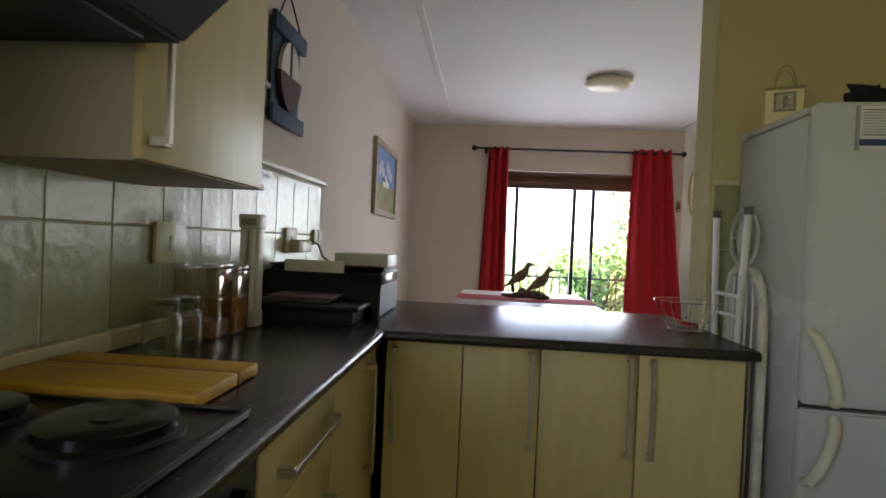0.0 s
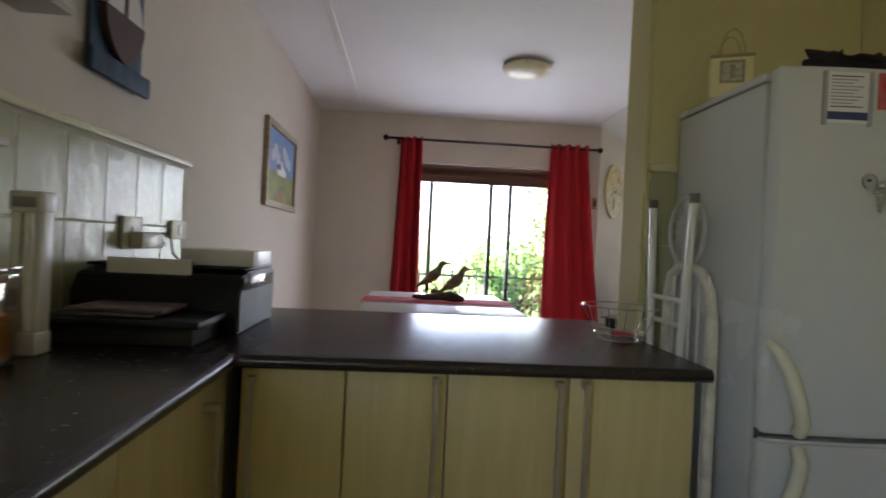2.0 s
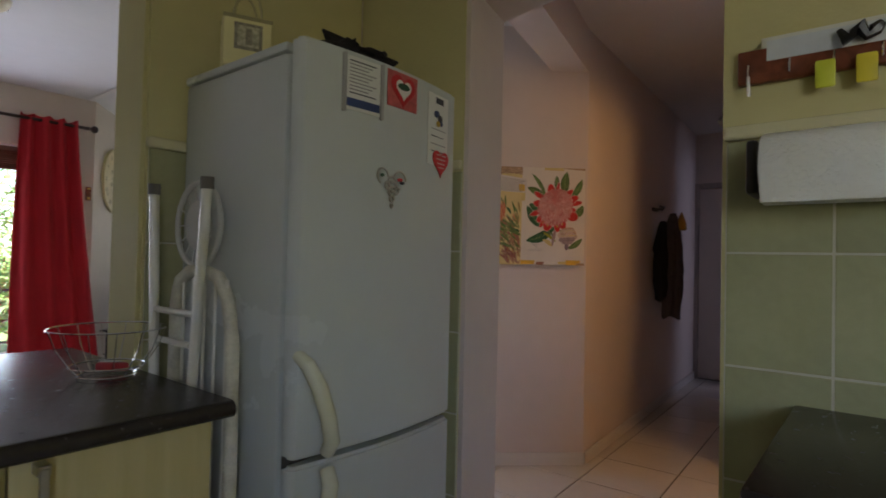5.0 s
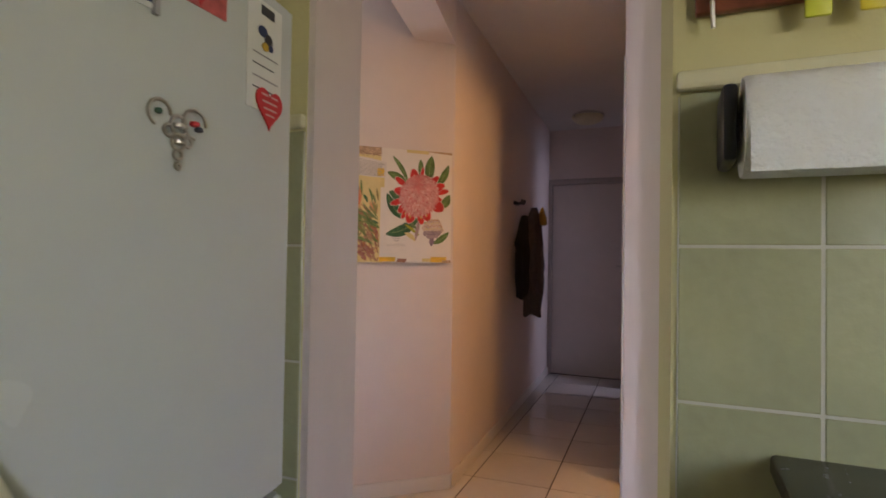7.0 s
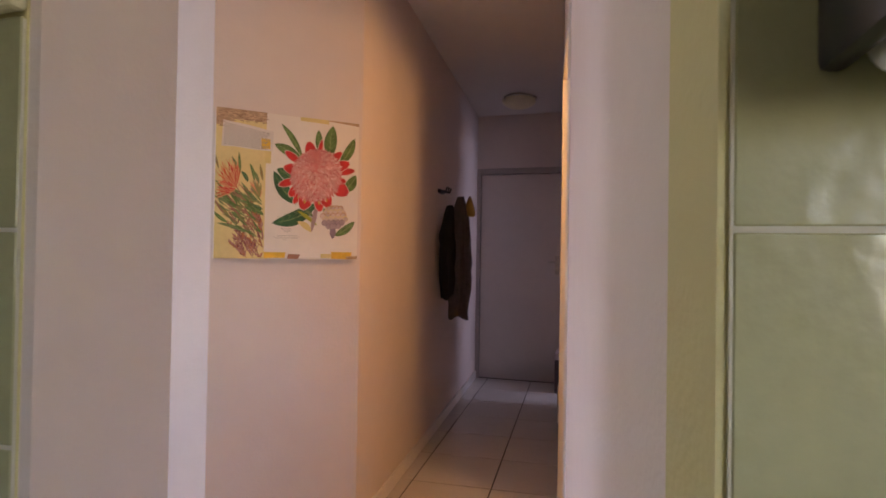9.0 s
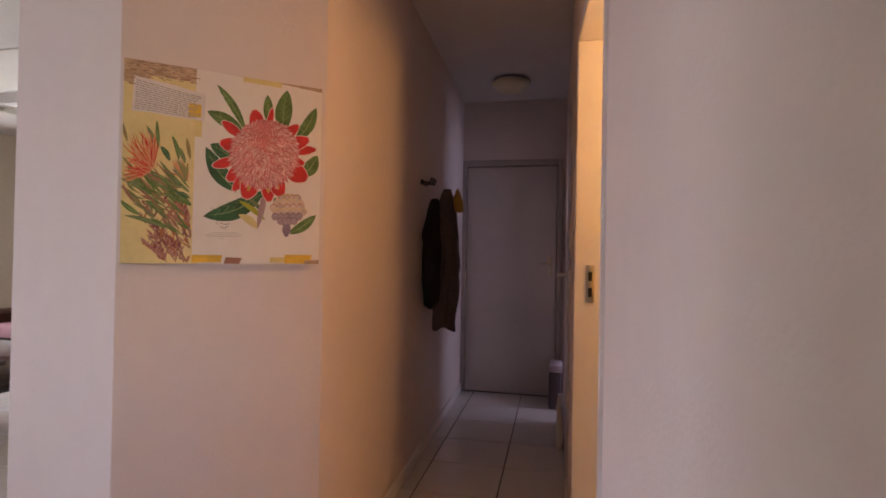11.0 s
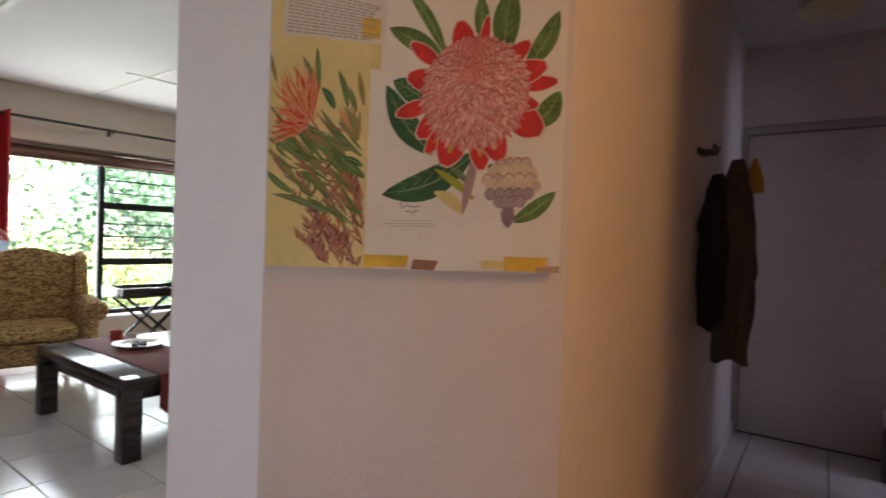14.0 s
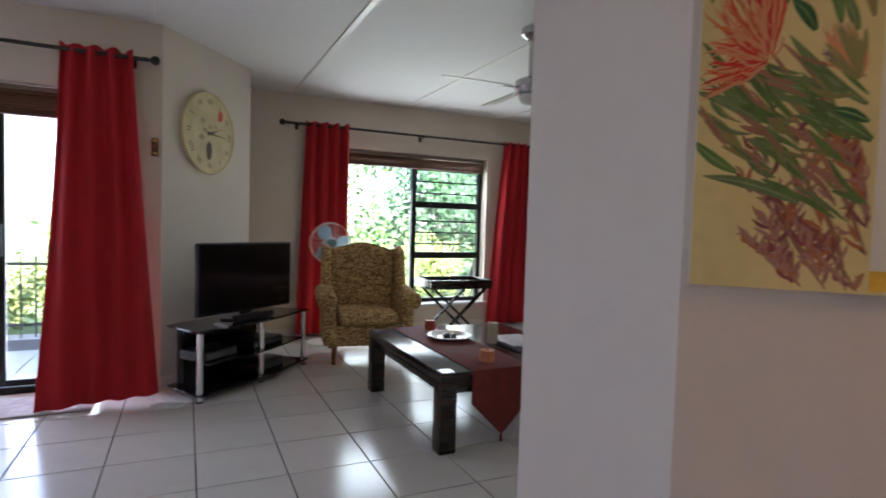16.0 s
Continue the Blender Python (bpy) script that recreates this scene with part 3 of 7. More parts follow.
def worktop():
    t = thing("worktop", "dark brown laminate worktop with a rounded front edge", "worktop", (-0.4, 1.5, 0.865))
    prof = [(-0.733, 0.866), (-0.150, 0.866)] + [(-0.150 + 0.018 * math.sin(a), 0.884 - 0.018 * math.cos(a)) for a in [math.pi * k / 8 for k in range(1, 8)]] + [(-0.150, 0.902), (-0.733, 0.902)]
    part("run", extrude([(p[0], p[1]) for p in prof], "y", -0.6, 2.078), LAMINATE, t)
    prof = [(3.02, 0.866), (2.092, 0.866)] + [(2.092 - 0.018 * math.sin(a), 0.884 - 0.018 * math.cos(a)) for a in [math.pi * k / 8 for k in range(1, 8)]] + [(2.092, 0.902), (3.02, 0.902)]
    part("peninsula_slab", extrude(prof, "x", -0.733, 1.088), LAMINATE, t)


worktop()
solo("peninsula_panel", bx(-0.73, 1.07, 2.704, 2.722, 0.0, 0.864), CABINET, "cream back panel of the peninsula", "panel", (0.15, 2.71, 0))


def hob():
    t = thing("hob", "black electric hob with solid plates", "hob", (-0.46, 0.80, 0.902))
    part("tray", bx(-0.70, -0.185, 0.52, 1.132, 0.903, 0.912, 0.006), BLACK, t)
    part("rim", frame_flat(-0.70, -0.185, 0.52, 1.132, 0.012, 0.911, 0.917), BLACK, t)
    for x, y, r in ((-0.565, 0.70, 0.09), (-0.33, 0.70, 0.075), (-0.565, 1.00, 0.075), (-0.335, 0.99, 0.092)):
        p = part("hot_plate", lathe([(0, 0.03), (r * 0.25, 0.03), (r * 0.28, 0.027), (r * 0.93, 0.029), (r, 0.026), (r, 0.004), (0, 0.004)], (x, y, 0.908), 40), M("black_enamel", (0.010, 0.010, 0.010), 0.16, var=0.2, scale=20), t)
        part("plate_ring", lathe([(r + 0.001, 0.002), (r + 0.012, 0.002), (r + 0.012, 0.007), (r + 0.001, 0.012)], (x, y, 0.908), 40), BLACK, p)


def frame_flat(x0, x1, y0, y1, w, z0, z1):
    bm = bmesh.new()
    bx(x0, x0 + w, y0, y1, z0, z1, 0.002, bm=bm)
    bx(x1 - w, x1, y0, y1, z0, z1, 0.002, bm=bm)
    bx(x0 + w, x1 - w, y0, y0 + w, z0, z1, 0.002, bm=bm)
    bx(x0 + w, x1 - w, y1 - w, y1, z0, z1, 0.002, bm=bm)
    return bm


hob()


def chopping_board():
    t = thing("chopping_board", "pale wooden chopping board with a dark stripe, on the worktop", "chopping board", (-0.47, 1.26, 0.905))
    wd = wood("board_wood", (0.60, 0.32, 0.02), (0.74, 0.44, 0.04), 0.5, (3, 40, 40), 0.06)
    dk = wood("board_stripe", (0.34, 0.15, 0.012), (0.46, 0.22, 0.02), 0.5, (3, 40, 40), 0.06)
    part("plank", bx(-0.70, -0.285, 1.135, 1.30, 0.905, 0.931, 0.005), wd, t)
    part("stripe", bx(-0.70, -0.285, 1.3005, 1.318, 0.905, 0.9305, 0.001), dk, t)
    part("plank", bx(-0.70, -0.285, 1.3185, 1.395, 0.905, 0.931, 0.005), wd, t)


chopping_board()


def jar(x, y, h, r, name="glass_jar"):
    t = thing(name, "clear glass storage jar with a lid on the worktop", "jar", (x, y, 0.903), group="jars on the worktop")
    g = glass("jar_glass", (0.93, 0.95, 0.92), clear=True)
    out = [(0, 0.0), (r * 0.92, 0.0), (r, 0.012), (r, h * 0.62), (r * 0.93, h * 0.75), (r * 0.72, h * 0.86), (r * 0.72, h)]
    part("body", lathe(out, (x, y, 0.904), 32), g, t)
    part("rim", lathe([(r * 0.72, h - 0.006), (r * 0.755, h - 0.004), (r * 0.755, h), (r * 0.72, h)], (x, y, 0.904), 32), g, t)
    part("lid", lathe([(0, h + 0.001), (r * 0.80, h + 0.001), (r * 0.82, h + 0.006), (r * 0.80, h + 0.016), (r * 0.3, h + 0.018), (0, h + 0.018)], (x, y, 0.904), 32), glass("jar_lid_glass", (0.50, 0.52, 0.40), clear=True), t, "greenish glass lid")


jar(-0.592, 1.54, 0.120, 0.047)
jar(-0.592, 1.64, 0.116, 0.045)


def canister(x, y, w, d, h, fill, color):
    t = thing("food_container", "clear plastic food container with a lid, part filled", "container", (x, y, 0.903), group="containers on the worktop")
    g = glass("clear_plastic", (0.93, 0.90, 0.88), clear=True)
    bm = bx(x - w / 2, x + w / 2, y - d / 2, y + d / 2, 0.904, 0.904 + h, 0.006)
    part("body", bm, g, t)
    part("contents", bx(x - w / 2 + 0.006, x + w / 2 - 0.006, y - d / 2 + 0.006, y + d / 2 - 0.006, 0.909, 0.909 + fill, 0.006), M("contents_" + str(int(color[0] * 100)), color, 0.8, var=0.35, scale=60, bump=0.8, bscale=80), t)
    part("lid", bx(x - w / 2 - 0.003, x + w / 2 + 0.003, y - d / 2 - 0.003, y + d / 2 + 0.003, 0.9045 + h, 0.918 + h, 0.003), g, t)


canister(-0.610, 1.765, 0.13, 0.10, 0.200, 0.05, (0.52, 0.36, 0.26))
canister(-0.590, 1.87, 0.10, 0.088, 0.190, 0.10, (0.62, 0.28, 0.03))


def lantern():
    t = thing("emergency_lantern", "white upright rechargeable tube lantern on the worktop", "lantern", (-0.575, 2.0, 0.903))
    part("body", bx(-0.612, -0.545, 1.985, 2.03, 0.904, 1.262, 0.006), WHITE_PL, t)
    part("top_cap", bx(-0.615, -0.542, 1.978, 2.032, 1.225, 1.272, 0.006), WHITE_PL, t)
    part("base", bx(-0.615, -0.542, 1.972, 2.032, 0.9035, 0.955, 0.006), WHITE_PL, t)
    for x in (-0.592, -0.566):
        part("tube", tube([(x, 1.976, 0.96), (x, 1.976, 1.222)], 0.011, 12), M("lamp_tube_off", (0.85, 0.85, 0.82), 0.15), t, "unlit fluorescent tube")
    part("grille", bx(-0.604, -0.554, 1.974, 1.9795, 1.235, 1.258, 0.001), M("grey_plastic", (0.35, 0.34, 0.33), 0.4), t)


lantern()


PRINTER = M("printer_black", (0.005, 0.005, 0.007), 0.45, var=0.2, scale=20, spec=0.25)


def printer():
    t = thing("printer", "black inkjet printer with an open output tray on the worktop", "printer", (-0.42, 2.45, 0.903))
    prof = [(2.33, 0.905), (2.72, 0.905), (2.74, 0.93), (2.74, 1.07), (2.72, 1.085), (2.45, 1.085), (2.36, 1.07), (2.33, 1.02)]
    bm = extrude(prof, "x", -0.68, -0.205)
    bmesh.ops.bevel(bm, geom=bm.edges[:], offset=0.006, segments=2, affect="EDGES")
    part("body", bm, PRINTER, t)
    part("lid", bx(-0.675, -0.21, 2.40, 2.73, 1.087, 1.096, 0.003), PRINTER, t)
    part("tray", bx(-0.655, -0.235, 2.10, 2.33, 0.952, 0.972, 0.005), PRINTER, t, "glossy black output tray")
    part("tray_foot", bx(-0.63, -0.26, 2.13, 2.33, 0.904, 0.952, 0.004), BLACK_MATT, t)
    part("paper_support", bx(-0.60, -0.36, 2.365, 2.378, 1.03, 1.115, 0.003), WHITE_PL, t, "white paper feed")
    part("trim_strip", bx(-0.2055, -0.200, 2.36, 2.70, 1.030, 1.070, 0.002), M("grey_gloss", (0.10, 0.11, 0.12), 0.15), t)


printer()
for dz, w in ((0.0, 0.0), (0.012, 0.02)):
    solo("booklet", bx(-0.60 + w, -0.36 + w, 2.14, 2.30, 0.973 + dz, 0.983 + dz, 0.002), M("booklet_cover_%d" % (w * 100), (0.10 + w * 3, 0.10, 0.11), 0.4, var=0.4, scale=25), "dark printed booklet lying on the printer tray", "booklet", (-0.48, 2.2, 0.973 + dz))
solo("cardboard_box", bx(-0.42, -0.20, 2.44, 2.66, 1.097, 1.146, 0.003), M("white_card", (0.72, 0.72, 0.76), 0.35, var=0.12, scale=14), "flat white glossy box on the printer", "box", (-0.34, 2.55, 1.097))
solo("adapter", bx(-0.66, -0.60, 2.06, 2.10, 0.903, 0.985, 0.008), WHITE_PL, "white plug adapter on the worktop", "adapter", (-0.63, 2.08, 0.903))
solo("power_cable", tube([(-0.70, 2.90, 1.18), (-0.66, 2.88, 1.19), (-0.60, 2.80, 1.17), (-0.55, 2.70, 1.12), (-0.50, 2.62, 1.105), (-0.44, 2.50, 1.10), (-0.38, 2.43, 1.104)], 0.004, 8), BLACK, "thin black cable from the socket to the printer", "cable", (-0.55, 2.7, 1.1))


# sockets and switches
def wall_plate(name, label, cat, x, y0, y1, z0, z1, d=0.012, rocker=True, s=1):
    t = thing(name, label, cat, (x, (y0 + y1) / 2, z0))
    a, c = sorted((x, x + s * d))
    part("plate", bx(a, c, y0, y1, z0, z1, 0.004), M("cream_plastic", (0.66, 0.62, 0.46), 0.35), t)
    if rocker:
        a, c = sorted((x + s * d, x + s * (d + 0.005)))
        ym, zm = (y0 + y1) / 2, (z0 + z1) / 2
        part("rocker", bx(a, c, ym - 0.014, ym + 0.014, zm - 0.022, zm + 0.022, 0.002), WHITE_PL, t)
    return t


wall_plate("light_switch", "cream wall switch on the splashback tiles", "switch", -0.724, 1.69, 1.845, 1.112, 1.23)
sk = wall_plate("power_socket", "cream double power socket with a multi-plug", "socket", -0.724, 2.68, 2.82, 1.125, 1.243)
part("adaptor_block", bx(-0.712, -0.665, 2.72, 2.90, 1.13, 1.19, 0.006), M("cream_plastic", (0.66, 0.62, 0.46)), sk)
for z in (1.145, 1.175):
    part("plug", tube([(-0.69, 2.90, z), (-0.69, 2.945, z)], 0.012, 10), BLACK, sk, "black plug")
wall_plate("light_switch", "cream wall switch at the end of the splashback", "switch", -0.724, 3.08, 3.23, 1.164, 1.244)


# hood and wall cabinet
def hood():
    t = thing("cooker_hood", "black cooker hood over the hob", "cooker hood", (-0.5, 0.78, 1.503))
    prof = [(-0.73, 1.503), (-0.30, 1.503), (-0.17, 1.624), (-0.17, 1.664), (-0.42, 1.764), (-0.73, 1.764)]
    bm = extrude(prof, "y", 0.44, 1.085)
    bmesh.ops.bevel(bm, geom=bm.edges[:], offset=0.006, segments=2, affect="EDGES")
    part("canopy", bm, BLACK_MATT, t)
    part("filter", bx(-0.68, -0.34, 0.48, 1.045, 1.496, 1.503, 0.002), BLACK_MATT, t)
    part("chimney", bx(-0.73, -0.48, 0.62, 0.94, 1.76, 2.60, 0.004), BLACK_MATT, t)


hood()


def wall_cabinet():
    t = thing("wall_cabinet", "cream wall cabinet with a steel bar handle", "kitchen cabinet", (-0.56, 1.36, 1.322))
    # board colour greyed below the door's tone to hold the side's shade
    part("body", bx(-0.73, -0.402, 1.125, 1.600, 1.322, 2.11, 0.002), M("cabinet_board_shaded", (0.40, 0.365, 0.30), 0.5, var=0.05), t)
    dr = part("door", bx(-0.400, -0.382, 1.112, 1.60, 1.324, 2.11, 0.003), CABINET, t)
    bar_handle((-0.382, 1.140, 1.357), (-0.382, 1.140, 1.672), (0.030, 0, 0), dr)
    part("pelmet", bx(-0.73, -0.40, 1.601, 1.665, 1.324, 1.338, 0.003), M("cabinet_board_shaded", (0.40, 0.365, 0.30)), t)
    part("end_shelf", bx(-0.73, -0.60, 1.98, 2.16, 1.73, 1.748, 0.003), M("cabinet_board_shaded", (0.40, 0.365, 0.30)), t)


wall_cabinet()


def boat_plaque():
    t = thing("boat_plaque", "blue wooden plaque with a sailing boat, hanging on a cord", "wall plaque", (-0.725, 2.60, 1.68))
    blue = wood("worn_blue_paint", (0.010, 0.035, 0.075), (0.035, 0.085, 0.14), 0.7, (20, 20, 4), 0.5)
    for y0, y1 in ((2.44, 2.545), (2.549, 2.655), (2.659, 2.765)):
        part("board", bx(-0.729, -0.715, y0, y1, 1.69, 2.115, 0.004), blue, t)
    for z0, z1 in ((1.675, 1.745), (2.05, 2.125)):
        part("batten", bx(-0.714, -0.692, 2.415, 2.79, z0, z1, 0.005), blue, t)

    def flat(pts, x0, x1):
        return extrude(pts, "x", x0, x1)
    hull = [(2.60 - 0.125 * math.cos(math.pi * k / 16), 1.880 - 0.135 * math.sin(math.pi * k / 16) + 0.02 * abs(math.cos(math.pi * k / 16))) for k in range(17)]
    part("hull", flat(hull[::-1], -0.713, -0.690), M("boat_brown", (0.075, 0.030, 0.025), 0.7, var=0.2), t, "dark brown boat hull")
    part("sail", flat([(2.49, 1.89), (2.588, 1.885), (2.588, 2.045), (2.565, 2.04), (2.530, 2.01), (2.502, 1.96)], -0.713, -0.694), M("sail_white", (0.72, 0.68, 0.62), 0.7), t, "white sail")
    part("sail", flat([(2.618, 1.885), (2.715, 1.89), (2.705, 1.95), (2.682, 2.00), (2.650, 2.035), (2.618, 2.045)], -0.713, -0.694), M("sail_white", (0.72, 0.68, 0.62)), t, "white sail")
    part("mast", bx(-0.713, -0.692, 2.594, 2.612, 1.87, 2.05, 0.002), M("boat_brown", (0.075, 0.030, 0.025)), t)
    part("cord", tube([(-0.705, 2.47, 2.12), (-0.715, 2.56, 2.23), (-0.725, 2.605, 2.285), (-0.715, 2.65, 2.23), (-0.705, 2.74, 2.12)], 0.004, 6), BLACK_MATT, t)


boat_plaque()


def landscape_picture():
    t = thing("framed_picture", "small landscape painting of a white cottage in a pale frame", "picture", (-0.728, 5.05, 1.41))
    y0, y1, z0, z1 = 4.55, 5.54, 1.41, 2.03
    fr = bmesh.new()
    for b in ((y0, y0 + 0.05, z0, z1), (y1 - 0.05, y1, z0, z1), (y0 + 0.05, y1 - 0.05, z1 - 0.05, z1), (y0 + 0.05, y1 - 0.05, z0, z0 + 0.05)):
        bx(-0.731, -0.700, b[0], b[1], b[2], b[3], 0.005, bm=fr)
    part("frame", fr, wood("pale_frame", (0.34, 0.26, 0.16), (0.46, 0.37, 0.25), 0.5), t)
    a, c, lo, hi = y0 + 0.05, y1 - 0.05, z0 + 0.05, z1 - 0.05
    part("sky", bx(-0.729, -0.718, a, c, lo + 0.22, hi), M("painted_sky", (0.16, 0.28, 0.52), 0.6, var=0.2, scale=4), t)
    part("field", bx(-0.729, -0.717, a, c, lo, lo + 0.22), M("painted_field", (0.24, 0.26, 0.07), 0.6, var=0.35, scale=9), t)
    part("path", extrude([(a + 0.2, lo), (a + 0.55, lo), (a + 0.55, lo + 0.12)], "x", -0.717, -0.7155), M("painted_earth", (0.36, 0.20, 0.08), 0.6, var=0.3), t)
    for cy, cz, r in ((a + 0.16, hi - 0.19, 0.045), (a + 0.24, hi - 0.15, 0.055), (a + 0.32, hi - 0.20, 0.05), (a + 0.52, hi - 0.13, 0.055), (a + 0.60, hi - 0.17, 0.06), (a + 0.70, hi - 0.20, 0.045), (a + 0.44, hi - 0.24, 0.04)):
        part("cloud", extrude([(cy + 1.3 * r * math.cos(q), cz + r * math.sin(q)) for q in [2 * math.pi * k / 14 for k in range(14)]], "x", -0.718, -0.7165), M("painted_cloud", (0.55, 0.57, 0.64), 0.6, var=0.15), t)
    part("cottage", extrude([(a + 0.30, lo + 0.205), (a + 0.60, lo + 0.205), (a + 0.60, lo + 0.25), (a + 0.45, lo + 0.285), (a + 0.30, lo + 0.25)], "x", -0.717, -0.7150), M("painted_white", (0.8, 0.78, 0.74), 0.6), t)
    part("cottage_roof", extrude([(a + 0.28, lo + 0.248), (a + 0.42, lo + 0.248), (a + 0.40, lo + 0.285), (a + 0.31, lo + 0.285)], "x", -0.715, -0.7140), M("painted_roof", (0.12, 0.10, 0.11), 0.6), t)


landscape_picture()
# fridge
FX0, FX1, FTOP = 1.195, 1.757, 1.695


def door_y(x):
    """Front of the bowed fridge doors."""
    return 2.034 - 0.026 * math.sin(math.pi * (x - FX0) / (FX1 - FX0))


def fridge():
    t = thing("fridge", "white upright fridge freezer with magnets on its door", "fridge", (1.476, 2.28, 0))
    part("body", bx(FX0 + 0.005, FX1 - 0.005, 2.094, 2.56, 0.03, FTOP - 0.024, 0.012), FRIDGE, t)
    part("top_cap", bx(FX0 + 0.002, FX1 - 0.002, 2.093, 2.562, FTOP - 0.023, FTOP, 0.008), FRIDGE, t)
    part("gasket", bx(FX0 + 0.020, FX1 - 0.020, 2.066, 2.094, 0.06, FTOP - 0.012), M("door_gasket", (0.07, 0.07, 0.065), 0.8), t, "dark rubber door seal")

    def bowed(z0, z1):
        front = [(FX0, 2.052), (FX0 + 0.004, 2.041)] + [(FX0 + 0.012 + (FX1 - FX0 - 0.024) * k / 14, door_y(FX0 + 0.012 + (FX1 - FX0 - 0.024) * k / 14)) for k in range(15)] + [(FX1 - 0.004, 2.041), (FX1, 2.052)]
        bm = prism(front + [(FX1, 2.066), (FX0, 2.066)], z0, z1)
        bmesh.ops.bevel(bm, geom=[e for e in bm.edges if abs(e.verts[0].co.z - e.verts[1].co.z) < 1e-4], offset=0.008, segments=3, affect="EDGES")
        return bm
    up = part("upper_door", bowed(0.755, FTOP), FRIDGE, t)
    lo = part("lower_door", bowed(0.05, 0.741), FRIDGE, t)
    grip = M("handle_plastic", (0.62, 0.62, 0.47), 0.25)
    bow = [(1.212, 2.040, 0.985), (1.213, 2.004, 0.968), (1.228, 1.982, 0.920), (1.250, 1.976, 0.852), (1.266, 1.982, 0.796), (1.272, 2.004, 0.768)]
    thick = [0.014, 0.017, 0.018, 0.018, 0.018, 0.017]
    part("handle", tube(bow, thick, 14), grip, up)
    part("handle", tube([(x, y, 1.496 - z) for x, y, z in bow], thick, 14), grip, lo)
    return t


fridge()


def heart(cx, cz, s, n=28):
    out = []
    for k in range(n):
        a = 2 * math.pi * k / n
        out.append((cx + s * 0.0625 * 16 * math.sin(a) ** 3, cz + s * 0.0625 * (13 * math.cos(a) - 5 * math.cos(2 * a) - 2 * math.cos(3 * a) - math.cos(4 * a))))
    return out


def oval(cx, cz, rx, rz, n=14):
    return [(cx + rx * math.cos(2 * math.pi * k / n), cz + rz * math.sin(2 * math.pi * k / n)) for k in range(n)]


PAPER = M("white_paper", (0.70, 0.70, 0.65), 0.7, var=0.03)
INK = M("dark_ink", (0.05, 0.05, 0.06), 0.7)
REDP = M("red_print", (0.55, 0.015, 0.02), 0.45)
NAVY = M("navy_print", (0.03, 0.05, 0.14), 0.6)
DKGREEN = M("dark_green_print", (0.02, 0.08, 0.04), 0.5)
FADED = M("faded_ink", (0.30, 0.29, 0.28), 0.7)


def on_door(pts, lift, d=0.0012):
    """A flat shape lying on the bowed door, standing off by lift."""
    y = door_y(sum(p[0] for p in pts) / len(pts))
    bm = extrude(pts, "y", y - lift - d, y - lift)
    for v in bm.verts:
        v.co.y += door_y(v.co.x) - y
    return bm


def rect(x0, x1, z0, z1, n=4):
    return [(x0 + (x1 - x0) * k / n, z0) for k in range(n + 1)] + [(x1 - (x1 - x0) * k / n, z1) for k in range(n + 1)]


def card(name, label, x0, x1, z0, z1, mat):
    t = thing(name, label, "fridge magnet", ((x0 + x1) / 2, door_y((x0 + x1) / 2), z0), group="magnets on the fridge door")
    part("sheet", on_door(rect(x0, x1, z0, z1), 0.0005, 0.002), mat, t)
    return t


c = card("note_card", "white printed note in a grey holder on the fridge door", 1.308, 1.412, 1.552, 1.680, PAPER)
for x in (1.299, 1.412):
    part("holder", on_door(rect(x, x + 0.008, 1.545, 1.682, 1), 0.0005, 0.008), M("grey_plastic", (0.35, 0.34, 0.33), 0.4), c, "grey plastic side rail")
for i in range(10):
    part("text_line", on_door(rect(1.318, 1.398 - 0.012 * (i * 7 % 3), 1.668 - i * 0.0085, 1.6708 - i * 0.0085, 2), 0.0028, 0.0006), INK if i in (0, 9) else FADED, c)
part("blue_band", on_door(rect(1.309, 1.411, 1.560, 1.580), 0.0028, 0.0006), NAVY, c)
c = card("heart_card", "red card with a white heart-shaped window on the fridge door", 1.437, 1.550, 1.590, 1.682, M("pink_red_print", (0.50, 0.10, 0.09), 0.5, var=0.3, scale=60))
part("heart_rim", on_door(heart(1.494, 1.640, 0.046), 0.0028), REDP, c, "bright red heart outline")
part("heart_window", on_door(heart(1.494, 1.641, 0.029), 0.0044), PAPER, c)
part("badge", on_door(oval(1.492, 1.646, 0.022, 0.009), 0.0060), DKGREEN, c, "dark green oval badge")
c = card("shopping_list", "white list with small drawings on the fridge door", 1.603, 1.706, 1.468, 1.668, PAPER)
part("heading", on_door(rect(1.640, 1.680, 1.643, 1.660, 2), 0.0028, 0.0006), INK, c)
for k, (cx, cz, rx, rz, m) in enumerate(((1.645, 1.612, 0.014, 0.010, NAVY), (1.662, 1.600, 0.012, 0.012, INK), (1.652, 1.586, 0.010, 0.008, M("gold_print", (0.50, 0.33, 0.04), 0.6)), (1.668, 1.588, 0.007, 0.007, NAVY))):
    part("drawing", on_door(oval(cx, cz, rx, rz), 0.0028 + 0.0004 * k), m, c)
for i, z in enumerate((1.568, 1.548, 1.526, 1.506)):
    part("rule", on_door(rect(1.618, 1.694 - 0.012 * (i % 2), z, z + 0.0022, 3), 0.0028, 0.0006), INK if i % 2 else FADED, c)
u = thing("heart_magnet", "red heart-shaped magnet with pale writing on the fridge door", "fridge magnet", (1.668, door_y(1.668), 1.436), group="magnets on the fridge door")
part("plate", on_door(heart(1.668, 1.480, 0.041), 0.0030, 0.003), REDP, u)
